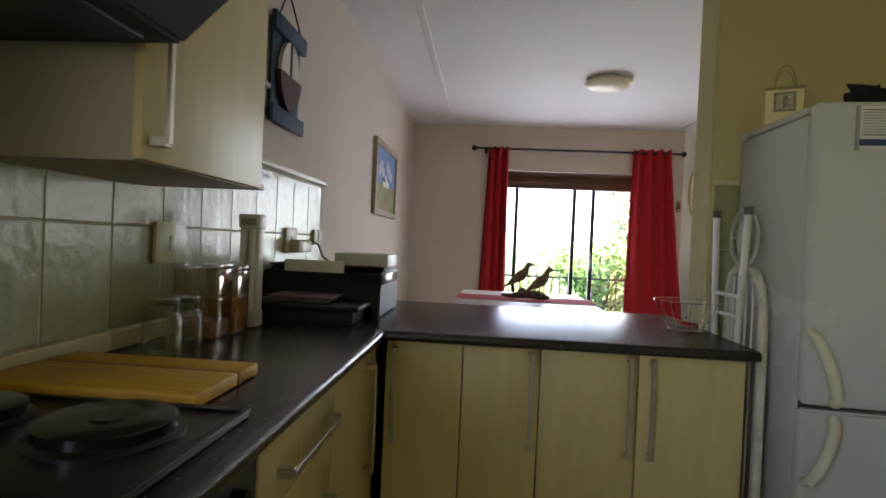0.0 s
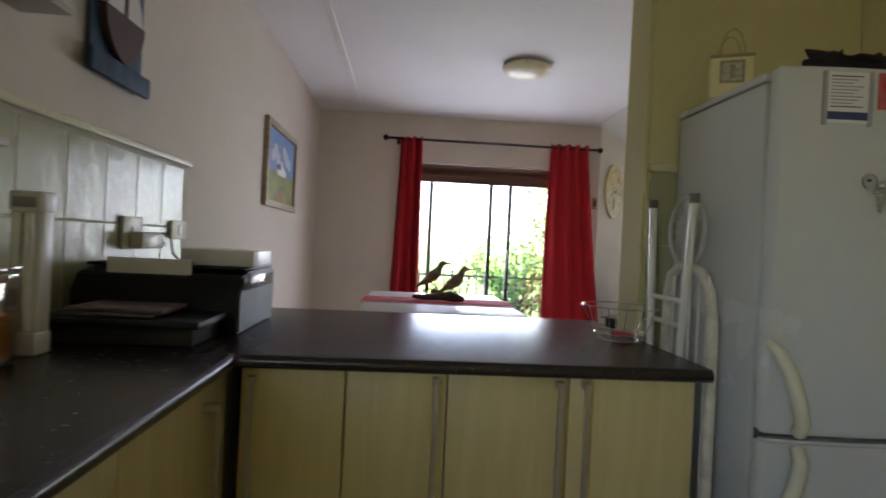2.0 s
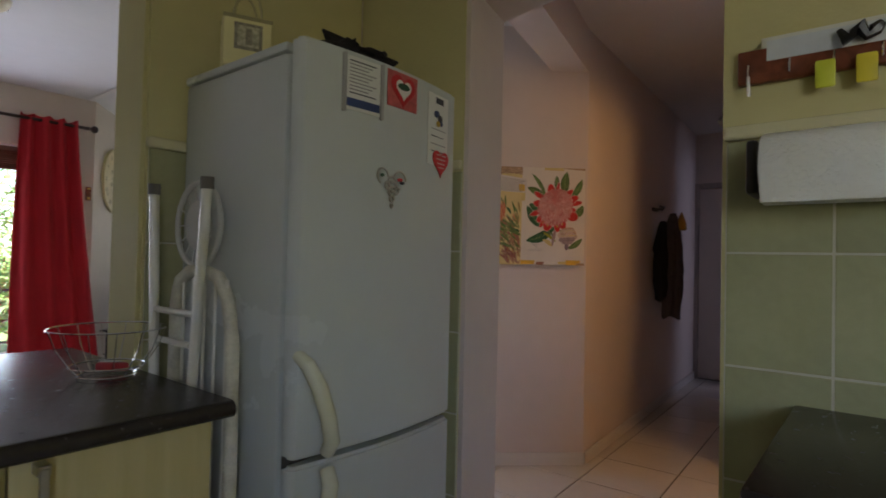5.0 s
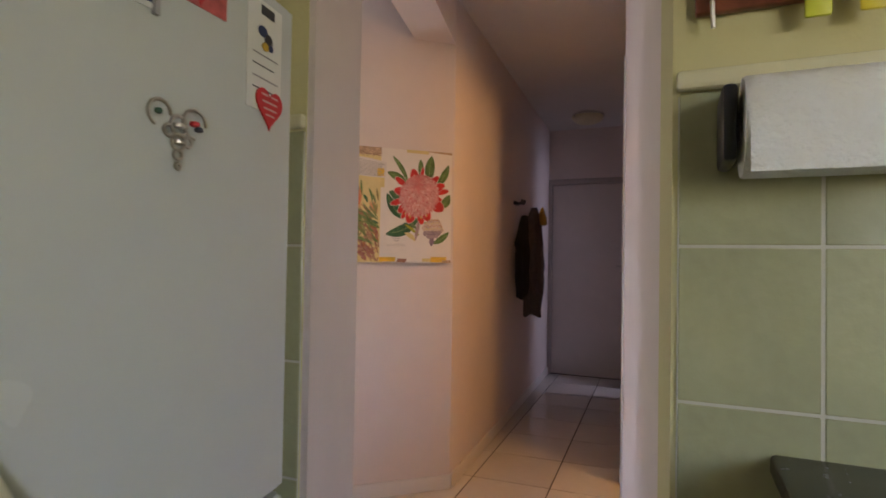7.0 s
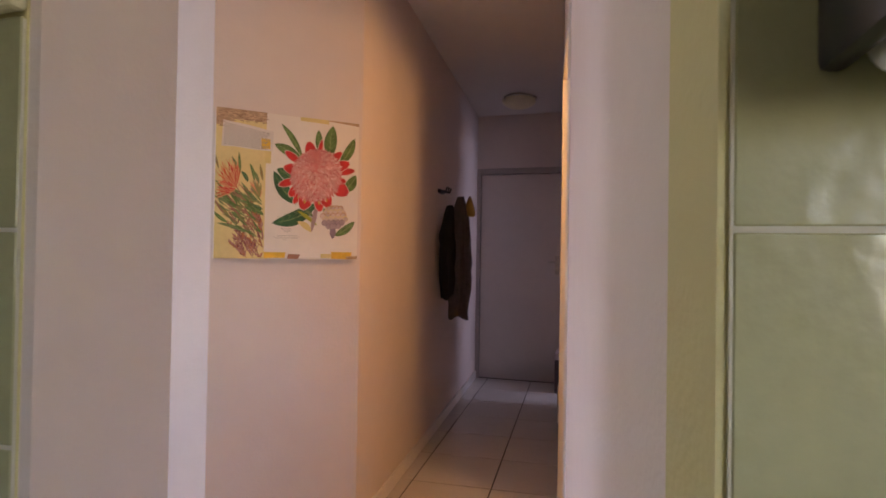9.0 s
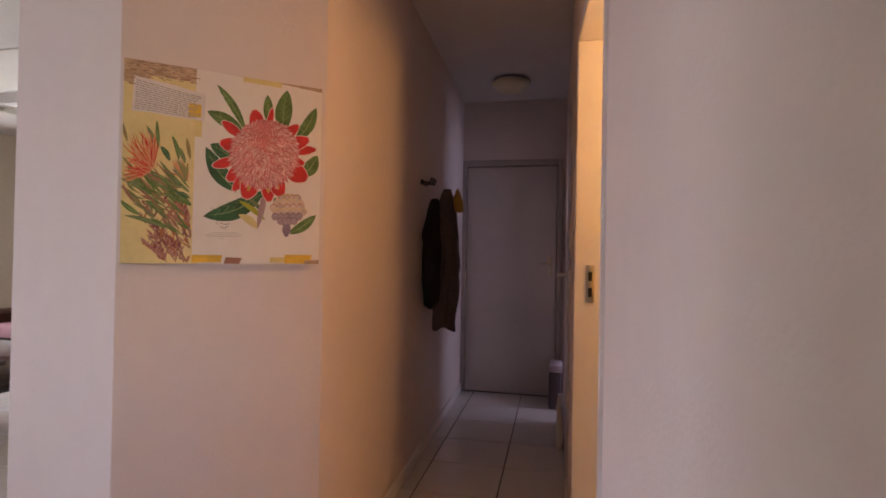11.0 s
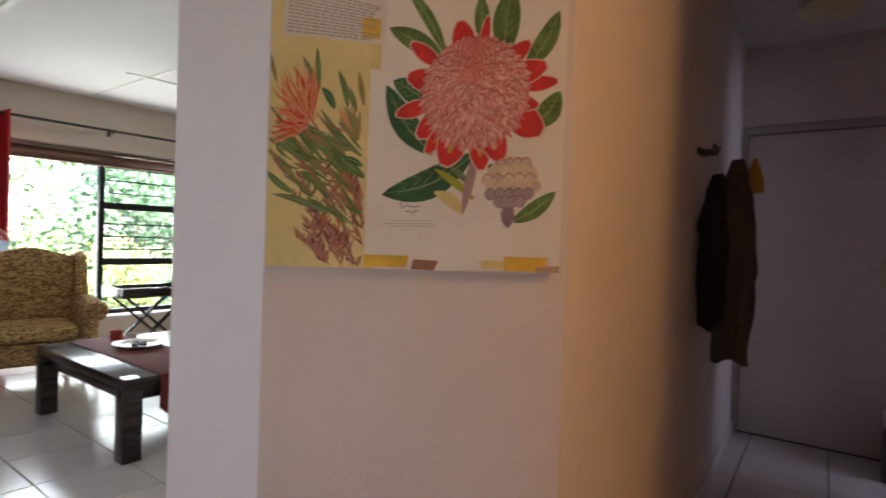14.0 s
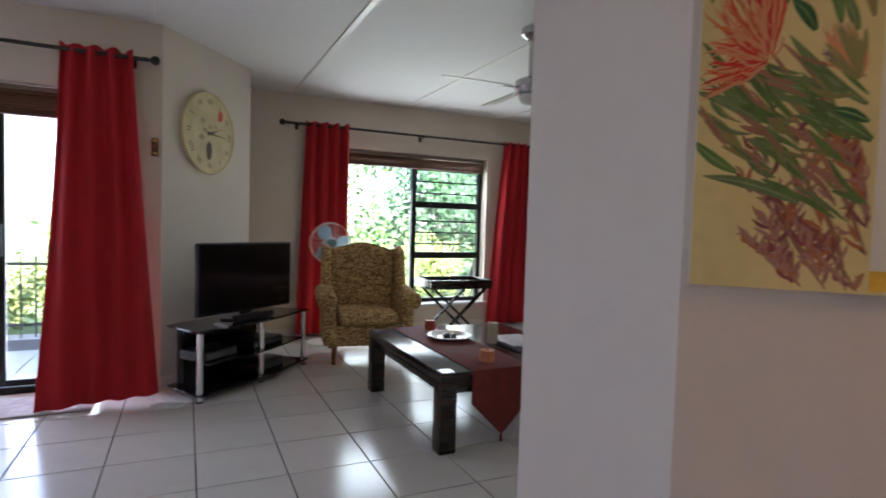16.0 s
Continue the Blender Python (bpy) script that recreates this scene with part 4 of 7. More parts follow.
for i, (x0, x1, z) in enumerate(((1.642, 1.660, 1.497), (1.670, 1.692, 1.497), (1.644, 1.690, 1.485), (1.648, 1.688, 1.473), (1.655, 1.682, 1.462))):
    part("text_line", on_door(rect(x0, x1, z, z + 0.0035, 2), 0.0062, 0.0005), M("pale_pink", (0.62, 0.40, 0.38), 0.6), u)
u = thing("wire_magnet", "silver filigree figure magnet on the fridge door", "fridge magnet", (1.457, 2.005, 1.33), group="magnets on the fridge door")
FIL = door_y(1.457) - 0.006
for cx, cz, r, turn in ((1.424, 1.408, 0.019, 12), (1.486, 1.404, 0.022, 13), (1.457, 1.396, 0.014, 16), (1.440, 1.386, 0.008, 16), (1.457, 1.372, 0.012, 16), (1.474, 1.374, 0.007, 16), (1.457, 1.353, 0.007, 16), (1.457, 1.336, 0.004, 16)):
    part("curl", tube([(cx + r * math.cos(a), FIL, cz + r * math.sin(a)) for a in [2 * math.pi * j / 16 for j in range(turn)]], 0.0028, 6, closed=turn == 16), STEEL, u)
for cx, cz, r, m in ((1.457, 1.396, 0.009, STEEL), (1.486, 1.405, 0.007, REDP), (1.422, 1.410, 0.005, DKGREEN), (1.457, 1.372, 0.007, STEEL), (1.494, 1.398, 0.006, INK)):
    part("stone", lathe([(0, -0.005), (r, -0.003), (r * 1.1, 0), (r, 0.003), (0, 0.005)], (cx, FIL, cz), 10), m, u)


def gift_bag():
    t = thing("gift_bag", "cream gift bag with a framed print standing on the fridge", "gift bag", (1.258, 2.36, FTOP + 0.001))
    m = M("cream_card", (0.74, 0.69, 0.36), 0.7, var=0.05)
    mm = pose(1.260, 2.365, FTOP + 0.001, 0, 0, -24)
    part("body", bx(-0.060, 0.060, -0.035, 0.035, 0, 0.130, 0.003, m=mm), m, t)
    for y in (-0.0355, 0.0345):
        part("rim_fold", bx(-0.062, 0.062, y - 0.001, y + 0.001, 0.122, 0.132, m=mm), M("bag_edge", (0.30, 0.27, 0.14), 0.7), t)
    pr = part("print", bx(-0.034, 0.036, -0.0378, -0.0362, 0.042, 0.112, 0.0005, m=mm), M("print_grey", (0.26, 0.24, 0.18), 0.7, var=0.5, scale=90), t, "small framed grey print")
    part("print_center", bx(-0.026, 0.028, -0.0388, -0.0379, 0.050, 0.104, m=mm), M("print_pale", (0.46, 0.43, 0.31), 0.7, var=0.5, scale=120), pr)
    part("print_figure", bx(-0.006, 0.010, -0.0395, -0.0389, 0.056, 0.098, m=mm), M("print_grey", (0.26, 0.24, 0.18)), pr)
    for y in (-0.033, 0.033):
        part("handle", tube([mm @ Vector((0.034 * math.cos(a), y, 0.124 + 0.085 * math.sin(a))) for a in [math.pi * k / 14 for k in range(15)]], 0.0035, 6), M("bag_cord", (0.40, 0.37, 0.20), 0.7), t)


gift_bag()


def soft_bundle():
    bm = bmesh.new()
    c0 = Vector((1.490, 2.17, FTOP + 0.036))
    bmesh.ops.create_icosphere(bm, subdivisions=5, radius=1.0, matrix=Matrix.Translation(c0) @ Matrix.Diagonal((0.130, 0.060, 0.058, 1)))
    for v in bm.verts:
        v.co += 0.045 * noise.noise_vector(v.co * 16) + 0.016 * noise.noise_vector(v.co * 45) + 0.004 * noise.noise_vector(v.co * 110)
        v.co.z = max(v.co.z, FTOP + 0.0008)
    for tip in ((1.355, 2.165, FTOP + 0.095), (1.622, 2.15, FTOP + 0.085)):
        tube([c0 + (Vector(tip) - c0) * 0.55, c0 + (Vector(tip) - c0) * 0.8, Vector(tip)], [0.030, 0.016, 0.003], 8, bm)
    solo("dark_cloth", bm, M("black_plush", (0.016, 0.013, 0.014), 0.95, var=0.6, scale=40, bump=0.8, bscale=150), "crumpled dark cloth with pointed ends lying on the fridge", "cloth", (1.490, 2.14, FTOP + 0.001))


soft_bundle()


def ironing_board():
    t = thing("ironing_board", "folded ironing board with white legs leaning beside the fridge", "ironing board", (1.12, 2.36, 0))
    cov = M("board_cover", (0.62, 0.60, 0.50), 0.85, var=0.25, scale=18, bump=0.3, bscale=120)
    leg = M("white_tube", (0.70, 0.69, 0.62), 0.35, var=0.06)
    arc = [(1.135, 2.168, 0.02), (1.135, 2.170, 0.60), (1.135, 2.176, 1.00), (1.135, 2.198, 1.10), (1.135, 2.243, 1.15), (1.135, 2.308, 1.163), (1.135, 2.378, 1.160), (1.135, 2.423, 1.138), (1.135, 2.443, 1.08), (1.135, 2.448, 0.02)]
    part("top_rim", tube(arc, 0.016, 12), cov, t, "patterned cloth edge")
    for k in range(5):
        part("slat", tube([(1.135, 2.205 + 0.050 * k, 0.05), (1.135, 2.205 + 0.050 * k, 1.145)], 0.004, 6), leg, t)
    for y0, y1, z1 in ((2.46, 2.520, 1.358), (2.40, 2.252, 1.356)):
        lg = part("leg", tube([(1.118, y0, 0.02), (1.105, y1, z1)], 0.012, 10), leg, t)
        part("foot_cap", tube([(1.105, y1, z1 - 0.002), (1.104, y1 - 0.001, z1 + 0.026)], 0.015, 10), M("grey_rubber", (0.13, 0.12, 0.11), 0.7), lg, "grey rubber cap")
    part("cross_bar", tube([(1.108, 2.30, 1.06), (1.108, 2.51, 1.06)], 0.008, 8), leg, t)
    part("cross_bar", tube([(1.110, 2.32, 0.985), (1.110, 2.505, 0.985)], 0.008, 8), leg, t)


ironing_board()


def airer_wheel():
    t = thing("airer_wheel", "white plastic airer wheel hanging by the fridge", "clothes airer", (1.15, 2.30, 1.15))
    leg = M("grey_white_plastic", (0.50, 0.50, 0.46), 0.4, var=0.06)
    c = Vector((1.140, 2.355, 1.275))
    ring = [c + Vector((0, 0.105 * math.cos(a), 0.105 * math.sin(a))) for a in [2 * math.pi * k / 28 for k in range(28)]]
    part("rim", tube(ring, 0.007, 8, closed=True), leg, t)
    for k in range(7):
        a = math.pi * k / 7
        part("spoke", tube([c - Vector((0, 0.105 * math.cos(a), 0.105 * math.sin(a))), c + Vector((0, 0.105 * math.cos(a), 0.105 * math.sin(a)))], 0.0018, 6), leg, t)
    part("disc", lathe([(0, -0.004), (0.060, -0.003), (0.062, 0), (0.060, 0.003), (0, 0.004)], (0, 0, 0), 20, m=Matrix.Translation(c) @ pose(0, 0, 0, 0, 90, 0)), leg, t)


airer_wheel()


def wire_basket():
    t = thing("wire_basket", "chrome wire fruit basket on the worktop", "basket", (1.00, 2.50, 0.903))
    ch = CHROME
    cx, cy = 1.000, 2.500
    for r, z in ((0.062, 0.908), (0.080, 0.930), (0.125, 1.02)):
        part("ring", tube([(cx + r * math.cos(a), cy + r * math.sin(a), z) for a in [2 * math.pi * k / 32 for k in range(32)]], 0.0020, 6, closed=True), ch, t)
    for k in range(14):
        a = 2 * math.pi * k / 14
        part("wire", tube([(cx + r * math.cos(a), cy + r * math.sin(a), z) for r, z in ((0.062, 0.908), (0.082, 0.932), (0.108, 0.972), (0.125, 1.02))], 0.0012, 5), ch, t)


wire_basket()
t = thing("wrapped_sweets", "red and white wrapped packet in the wire basket", "packet", (1.01, 2.50, 0.914))
part("wrapper", bx(-0.03, 0.03, -0.025, 0.025, 0, 0.022, 0.008, m=pose(1.01, 2.50, 0.914, 0, 8, 30)), M("wrapper_red", (0.50, 0.04, 0.05), 0.3, var=0.3, scale=40), t)
part("label", bx(-0.022, 0.006, -0.02, 0.02, 0.0225, 0.0245, m=pose(1.01, 2.50, 0.914, 0, 8, 30)), PAPER, t)


# kitchen east wall: rail of hooks, paper roll, counter
def key_rack():
    t = thing("key_rack", "reddish wooden key rack with keys and papers on the kitchen wall", "key rack", (1.895, 1.12, 1.61))
    part("board", bx(1.876, 1.897, 0.86, 1.325, 1.622, 1.700, 0.005), RED_WOOD, t)
    for y in (1.30, 1.22, 1.14, 1.06, 0.98, 0.91):
        hk = part("hook", tube([(1.876, y, 1.665), (1.862, y, 1.66), (1.856, y, 1.645), (1.862, y, 1.634), (1.870, y, 1.640)], 0.0022, 6), CHROME, t)
    part("key", tube([(1.860, 1.30, 1.634), (1.862, 1.298, 1.59)], 0.004, 6), STEEL, t)
    for y, col, m in ((1.155, (0.62, 0.66, 0.04), "lime_tag"), (1.085, (0.70, 0.58, 0.03), "yellow_tag")):
        part("key_tag", bx(1.852, 1.858, y - 0.018, y + 0.018, 1.583, 1.642, 0.004, m=Matrix.Identity(4)), M(m, col, 0.4), t, "bright plastic key tag")
    part("keyring", tube([(1.858, 1.06 + 0.012 * k, 1.70 - 0.012 * (k % 3)) for k in range(7)], [0.008, 0.014, 0.010, 0.016, 0.010, 0.014, 0.006], 6), BLACK, t, "dark bunch of keys")
    t.location += Vector((-0.005, -0.026, 0))


key_rack()
t = thing("envelope", "pale letters stuck behind the key rack", "letters", (1.88, 1.1, 1.69))
part("sheet", bx(-0.001, 0.001, -0.17, 0.17, 0, 0.045, m=pose(1.871, 1.07, 1.668, 0, 0, 0)), M("pale_paper", (0.62, 0.66, 0.70), 0.7), t)
part("sheet", bx(-0.001, 0.001, -0.13, 0.13, 0, 0.04, m=pose(1.8735, 1.12, 1.682, 0, 0, 0)), PAPER, t)


def paper_roll():
    t = thing("paper_towel", "white paper towel roll on a black wall holder", "paper towel", (1.82, 1.12, 1.31))
    part("bracket", bx(1.78, 1.895, 1.262, 1.284, 1.345, 1.462, 0.008), BLACK, t, "black plastic bracket")
    part("bracket", bx(1.78, 1.895, 0.955, 0.975, 1.345, 1.462, 0.008), BLACK, t, "black plastic bracket")
    part("back_plate", bx(1.885, 1.897, 0.975, 1.262, 1.41, 1.462, 0.003), BLACK, t)
    ax = (1.818, 1.400)
    bm = lathe([(0.018, 0), (0.075, 0), (0.077, 0.004), (0.077, 0.266), (0.075, 0.27), (0.018, 0.27), (0.018, 0)], (0, 0, 0), 40, m=Matrix.Translation((ax[0], 1.255, ax[1])) @ pose(0, 0, 0, 90, 0, 0))
    part("roll", bm, M("tissue", (0.80, 0.80, 0.74), 0.95, var=0.03, bump=0.5, bscale=130), t)
    part("loose_sheet", bx(1.7405, 1.7425, 0.985, 1.250, 1.322, 1.40), M("tissue", (0.80, 0.80, 0.74)), t)
    t.location += Vector((-0.005, -0.020, 0.012))


paper_roll()
solo("side_worktop", bx(1.30, 1.897, -1.6, 1.185, 0.866, 0.902, 0.008), LAMINATE, "dark laminate worktop on the side wall", "worktop", (1.6, -0.2, 0.866))
base_unit("base_cabinet", "cream base cabinet under the side worktop", [("door", (1.33, 1.35, 0.58, 1.165, 0.10, 0.862))], (1.352, 1.895, -1.6, 1.17, 0.0, 0.864), [(0, (1.33, 1.11, 0.83), (1.33, 1.11, 0.52), (-0.032, 0, 0))])


# ---------------------------------------------------------------- passage
def canvas():
    u = Vector((K[0] - A[0], K[1] - A[1], 0)).normalized()
    n = Vector((u.y, -u.x, 0))
    if n.dot(Vector((-1, -1, 0))) < 0:
        n = -n
    org = Vector((A[0], A[1], 1.188)) + u * 0.010 + n * 0.002
    W, Hh = 0.566, 0.580
    t = thing("flower_canvas", "square canvas print of a large pink protea flower with leaves", "canvas print", tuple(org + u * W / 2))

    def pt(a, b, d):
        return org + u * (a * W) + Vector((0, 0, b * Hh)) + n * d

    def slab(pts, d0, d1):
        bm = bmesh.new()
        lo, hi = [bm.verts.new(pt(a, b, d0)) for a, b in pts], [bm.verts.new(pt(a, b, d1)) for a, b in pts]
        bm.faces.new(lo[::-1]), bm.faces.new(hi)
        for i in range(len(pts)):
            bm.faces.new((lo[i], lo[(i + 1) % len(pts)], hi[(i + 1) % len(pts)], hi[i]))
        bmesh.ops.recalc_face_normals(bm, faces=bm.faces[:])
        return bm

    cream = M("canvas_cream", (0.80, 0.75, 0.69), 0.8, var=0.05, bump=0.3, bscale=400)
    part("canvas", slab([(0, 0), (1, 0), (1, 1), (0, 1)], 0, 0.030), cream, t)
    D0, lay = 0.0300, [0]

    def paint(name, pts, mat):
        lay[0] += 1
        d = 0.0003 + 0.000004 * lay[0]
        return part(name, slab(pts, D0, D0 + d), mat, t, smooth=False)

    def many(name, polys, mat):
        """Small strokes of one colour, joined."""
        lay[0] += 1
        bm = bmesh.new()
        for k, pts in enumerate(polys):
            d = D0 + 0.0003 + 0.000004 * lay[0] + 0.0000004 * (k % 40)
            bm.faces.new([bm.verts.new(pt(a, b, d)) for a, b in pts])
        bmesh.ops.recalc_face_normals(bm, faces=bm.faces[:])
        for f in bm.faces:
            if f.normal.dot(n) < 0:
                f.normal_flip()
        return tagged(part(name, bm, mat, t, smooth=False), kind="stuff")

    def q(x, y):
        """From the print's own drawing grid, which is seen at a slant, to shares of its width and height."""
        w = 1 - 2.3726e-4 * x - 4.7682e-6 * y
        return (min(1.0, max(0.0, (1.0070e-3 * x + 2.7259e-5 * y - 0.087883) / w)), min(1.0, max(0.0, (7.2593e-6 * x - 1.2159e-3 * y + 0.90515) / w)))

    yel = M("ochre_wash", (0.74, 0.61, 0.28), 0.8, var=0.12, scale=7)
    tan = M("old_map_tan", (0.50, 0.34, 0.21), 0.8, var=0.45, scale=40)
    gold = M("gold_patch", (0.74, 0.46, 0.05), 0.8, var=0.25, scale=12)
    pgold = M("ochre_pale", (0.70, 0.57, 0.24), 0.8, var=0.15, scale=14)
    green = M("leaf_green", (0.11, 0.19, 0.05), 0.8, var=0.5, scale=30)
    dgreen = M("deep_leaf_green", (0.035, 0.11, 0.045), 0.8, var=0.4, scale=14)
    rib = M("leaf_rib_green", (0.24, 0.33, 0.13), 0.8, var=0.3, scale=20)
    olive = M("olive_leaf", (0.27, 0.25, 0.09), 0.8, var=0.3)
    sage = M("sage_leaf", (0.15, 0.20, 0.08), 0.8, var=0.4, scale=30)
    red = M("bract_red", (0.60, 0.035, 0.03), 0.8, var=0.3, scale=20)
    rose = M("petal_rose", (0.56, 0.09, 0.09), 0.8, var=0.3, scale=30)
    pink = M("flower_pink", (0.55, 0.15, 0.14), 0.8, var=0.3, scale=30)
    pale = M("petal_pale_pink", (0.74, 0.45, 0.40), 0.8, var=0.25, scale=40)
    halo = M("petal_pale_edge", (0.74, 0.56, 0.48), 0.8, var=0.15, scale=30)
    brown = M("stem_brown", (0.34, 0.16, 0.10), 0.8, var=0.3, scale=20)
    wine = M("twig_wine", (0.24, 0.07, 0.07), 0.8, var=0.3)
    twig = M("twig_mauve", (0.42, 0.21, 0.17), 0.8)
    rust = M("twig_rust", (0.44, 0.15, 0.06), 0.8)
    orange = M("flower_orange", (0.66, 0.17, 0.05), 0.8, var=0.3, scale=20)
    salmon = M("flower_salmon", (0.70, 0.31, 0.15), 0.8)
    mauve = M("cone_mauve", (0.24, 0.17, 0.22), 0.8, var=0.3, scale=20)
    text = M("print_grey_ink", (0.36, 0.33, 0.30), 0.8)
    paint("side_panel", [(0.0, 0.0), (0.352, 0.0), (0.352, 1.0), (0.0, 1.0)], yel)
    paint("map_strip", [(0.0, 0.885), (0.10, 0.88), (0.12, 0.93), (0.37, 0.93), (0.37, 1.0), (0.0, 1.0)], tan)
    paint("map_strip", [(0.37, 0.972), (0.72, 0.958), (1.0, 0.975), (1.0, 1.0), (0.37, 1.0)], tan)
    paint("sheet", [q(385, -20), q(362, 724), q(860, 738), q(874, 112), q(640, 52)], M("canvas_sheet", (0.79, 0.73, 0.66), 0.8, var=0.06, scale=5))
    paint("gold_patch", [q(570, 36), q(720, 66), q(720, 88), q(570, 56)], pgold)
    paint("text_panel", [q(118, 150), q(200, 160), q(290, 180), q(415, 201), q(422, 100), q(300, 60), q(130, 12)], M("canvas_paper", (0.72, 0.66, 0.62), 0.8))
    rows = []
    random.seed(5)
    for i in range(13):
        x, y = 139 - i * 0.6, 28 + i * 9.2
        end = 408 - (i * 37 % 30)
        while x < end:
            L = random.uniform(8, 26)
            x1 = min(x + L, end)
            f0, f1 = (x - 139) * (0.305 - i * 0.009), (x1 - 139) * (0.305 - i * 0.009)
            rows.append([q(x, y + f0), q(x1, y + f1), q(x1, y + f1 + 3.4), q(x, y + f0 + 3.4)])
            x = x1 + random.uniform(3, 5)
    many("text_line", rows, text)
    paint("gold_patch", [q(352, 128), q(404, 138), q(402, 188), q(351, 180)], gold)
    paint("gold_patch", [q(372, 195), q(407, 200), q(404, 262), q(370, 258)], pgold)
    paint("gold_patch", [q(362, 712), q(484, 714), q(478, 742), q(362, 742)], gold)
    paint("map_patch", [q(497, 722), q(562, 725), q(550, 748), q(490, 746)], brown)
    paint("gold_patch", [q(670, 722), q(728, 722), q(728, 742), q(670, 742)], pgold)
    paint("gold_patch", [q(726, 712), q(830, 714), q(822, 746), q(726, 746)], gold)
    paint("map_patch", [q(800, 734), q(862, 732), q(862, 748), q(800, 748)], tan)
    random.seed(21)
    many("map_line", [[q(x, y), q(x + dx, y + 5), q(x + dx, y + 7.5), q(x, y + 2.5)] for x, y, dx in [(random.uniform(90, 370), random.uniform(-50, 60), random.uniform(8, 30)) for k in range(130)] if y < 0.16 * x - 4 or x < 122], M("map_ink", (0.27, 0.15, 0.09), 0.8))

    def leaf_pts(x0, y0, x1, y1, w, bend=0.0, n_=10):
        dx, dy = x1 - x0, y1 - y0
        L = math.hypot(dx, dy)
        px, py = -dy / L, dx / L
        a, b = [], []
        for k in range(n_ + 1):
            f = k / n_
            h = w * math.sin(math.pi * min(1, 0.06 + 0.94 * f)) ** 0.75
            cx, cy = x0 + dx * f + px * bend * math.sin(math.pi * f), y0 + dy * f + py * bend * math.sin(math.pi * f)
            a.append((cx + px * h, cy + py * h))
            b.append((cx - px * h, cy - py * h))
        seen, out = set(), []
        for p in a + b[::-1]:
            k2 = (round(p[0], 1), round(p[1], 1))
            if k2 not in seen:
                seen.add(k2)
                out.append(q(*p))
        return out

    def leaf(x0, y0, x1, y1, w, mat, bend=0.0):
        paint("leaf" if mat in (green, dgreen, sage, olive, rib) else "petal", leaf_pts(x0, y0, x1, y1, w, bend), mat)

    random.seed(11)
    # side panel: fine twigs, narrow leaves, and an orange flower head
    stems = ((357, 690, 205, 430, 18), (345, 742, 160, 575, 20), (300, 742, 185, 520, -12), (357, 650, 285, 440, 12), (330, 742, 255, 560, 14), (262, 740, 170, 668, 8), (356, 610, 318, 520, 6), (250, 735, 205, 640, 10))
    many("twig", [leaf_pts(x0, y0, x1, y1, 4.5, bd) for x0, y0, x1, y1, bd in stems], brown)
    sprigs = [[], [], [], []]
    for k in range(340):
        x0, y0, x1, y1, bd = random.choice(stems)
        f = random.random()
        x, y = x0 + (x1 - x0) * f, y0 + (y1 - y0) * f
        a = random.choice((-2.35, -1.25)) + random.uniform(-0.35, 0.35)
        L = random.uniform(16, 44)
        ex, ey = x + L * math.cos(a), y + L * math.sin(a)
        if 80 < ex < 358 and ey < 738:
            sprigs[k % 4].append(leaf_pts(x, y, ex, ey, random.uniform(2.4, 4.4), random.uniform(-8, 8), 6))
    for polys, m in zip(sprigs, (brown, wine, rust, twig)):
        many("twig", polys, m)
    for x0, y0, x1, y1, w, m, bd in ((100, 268, 72, 176, 7, olive, 0), (216, 300, 178, 208, 8, sage, 6), (229, 298, 222, 190, 8, green, 0), (275, 348, 236, 292, 11, dgreen, 4), (312, 345, 284, 252, 9, green, 5), (337, 360, 316, 298, 8, sage, 0), (358, 345, 343, 260, 8, olive, 0), (240, 420, 92, 368, 10, dgreen, -6), (332, 452, 158, 392, 11, green, -8), (360, 522, 225, 440, 15, green, 6), (352, 470, 232, 345, 9, sage, -8), (238, 486, 112, 404, 15, green, -8), (190, 478, 68, 412, 9, sage, 6), (262, 572, 178, 500, 13, green, 6), (165, 530, 66, 440, 9, olive, 8), (150, 556, 64, 494, 10, green, -4), (256, 610, 86, 558, 9, sage, 8), (300, 520, 215, 430, 7, olive, 5), (320, 500, 250, 470, 7, sage, -4), (210, 560, 120, 510, 7, olive, 5), (355, 495, 300, 470, 8, dgreen, 3)):
        leaf(x0, y0, x1, y1, w, m, bd)
        leaf(x0, y0, x0 + (x1 - x0) * 0.94, y0 + (y1 - y0) * 0.94, 1.2, rib if m is not olive else rust, bd)
    blades = [[], [], [], []]
    for k in range(90):
        x0, y0 = random.uniform(120, 358), random.uniform(400, 640)
        a = math.pi + random.choice((0.42, 0.6, 0.85)) + random.uniform(-0.12, 0.12)
        L = random.uniform(50, 125)
        x1, y1 = x0 + L * math.cos(a), y0 + L * math.sin(a)
        if x1 > 70 and y0 < 420 + 0.75 * x0:
            blades[k % 4].append(leaf_pts(x0, y0, x1, y1, random.uniform(2.5, 6), random.uniform(-10, 10), 8))
    for polys, m in zip(blades, (sage, olive, brown, green)):
        many("leaf", polys, m)
    fan = [[], [], []]
    for k in range(210):
        a = random.uniform(-3.5, -0.75)
        r = random.uniform(60, 190) * (1.0 if -2.6 < a < -1.2 else 0.72)
        b0 = random.uniform(5, 60)
        x1, y1 = 205 + r * math.cos(a), 385 + r * 0.95 * math.sin(a)
        if 70 < x1 < 228 and y1 > 178:
            fan[k % 3].append(leaf_pts(205 + b0 * math.cos(a), 385 + b0 * math.sin(a), x1, y1, 2.6, random.uniform(-14, 14), 6))
    for polys, m in zip(fan, (orange, red, salmon)):
        many("filament", polys, m)
    bud = [[], [], []]
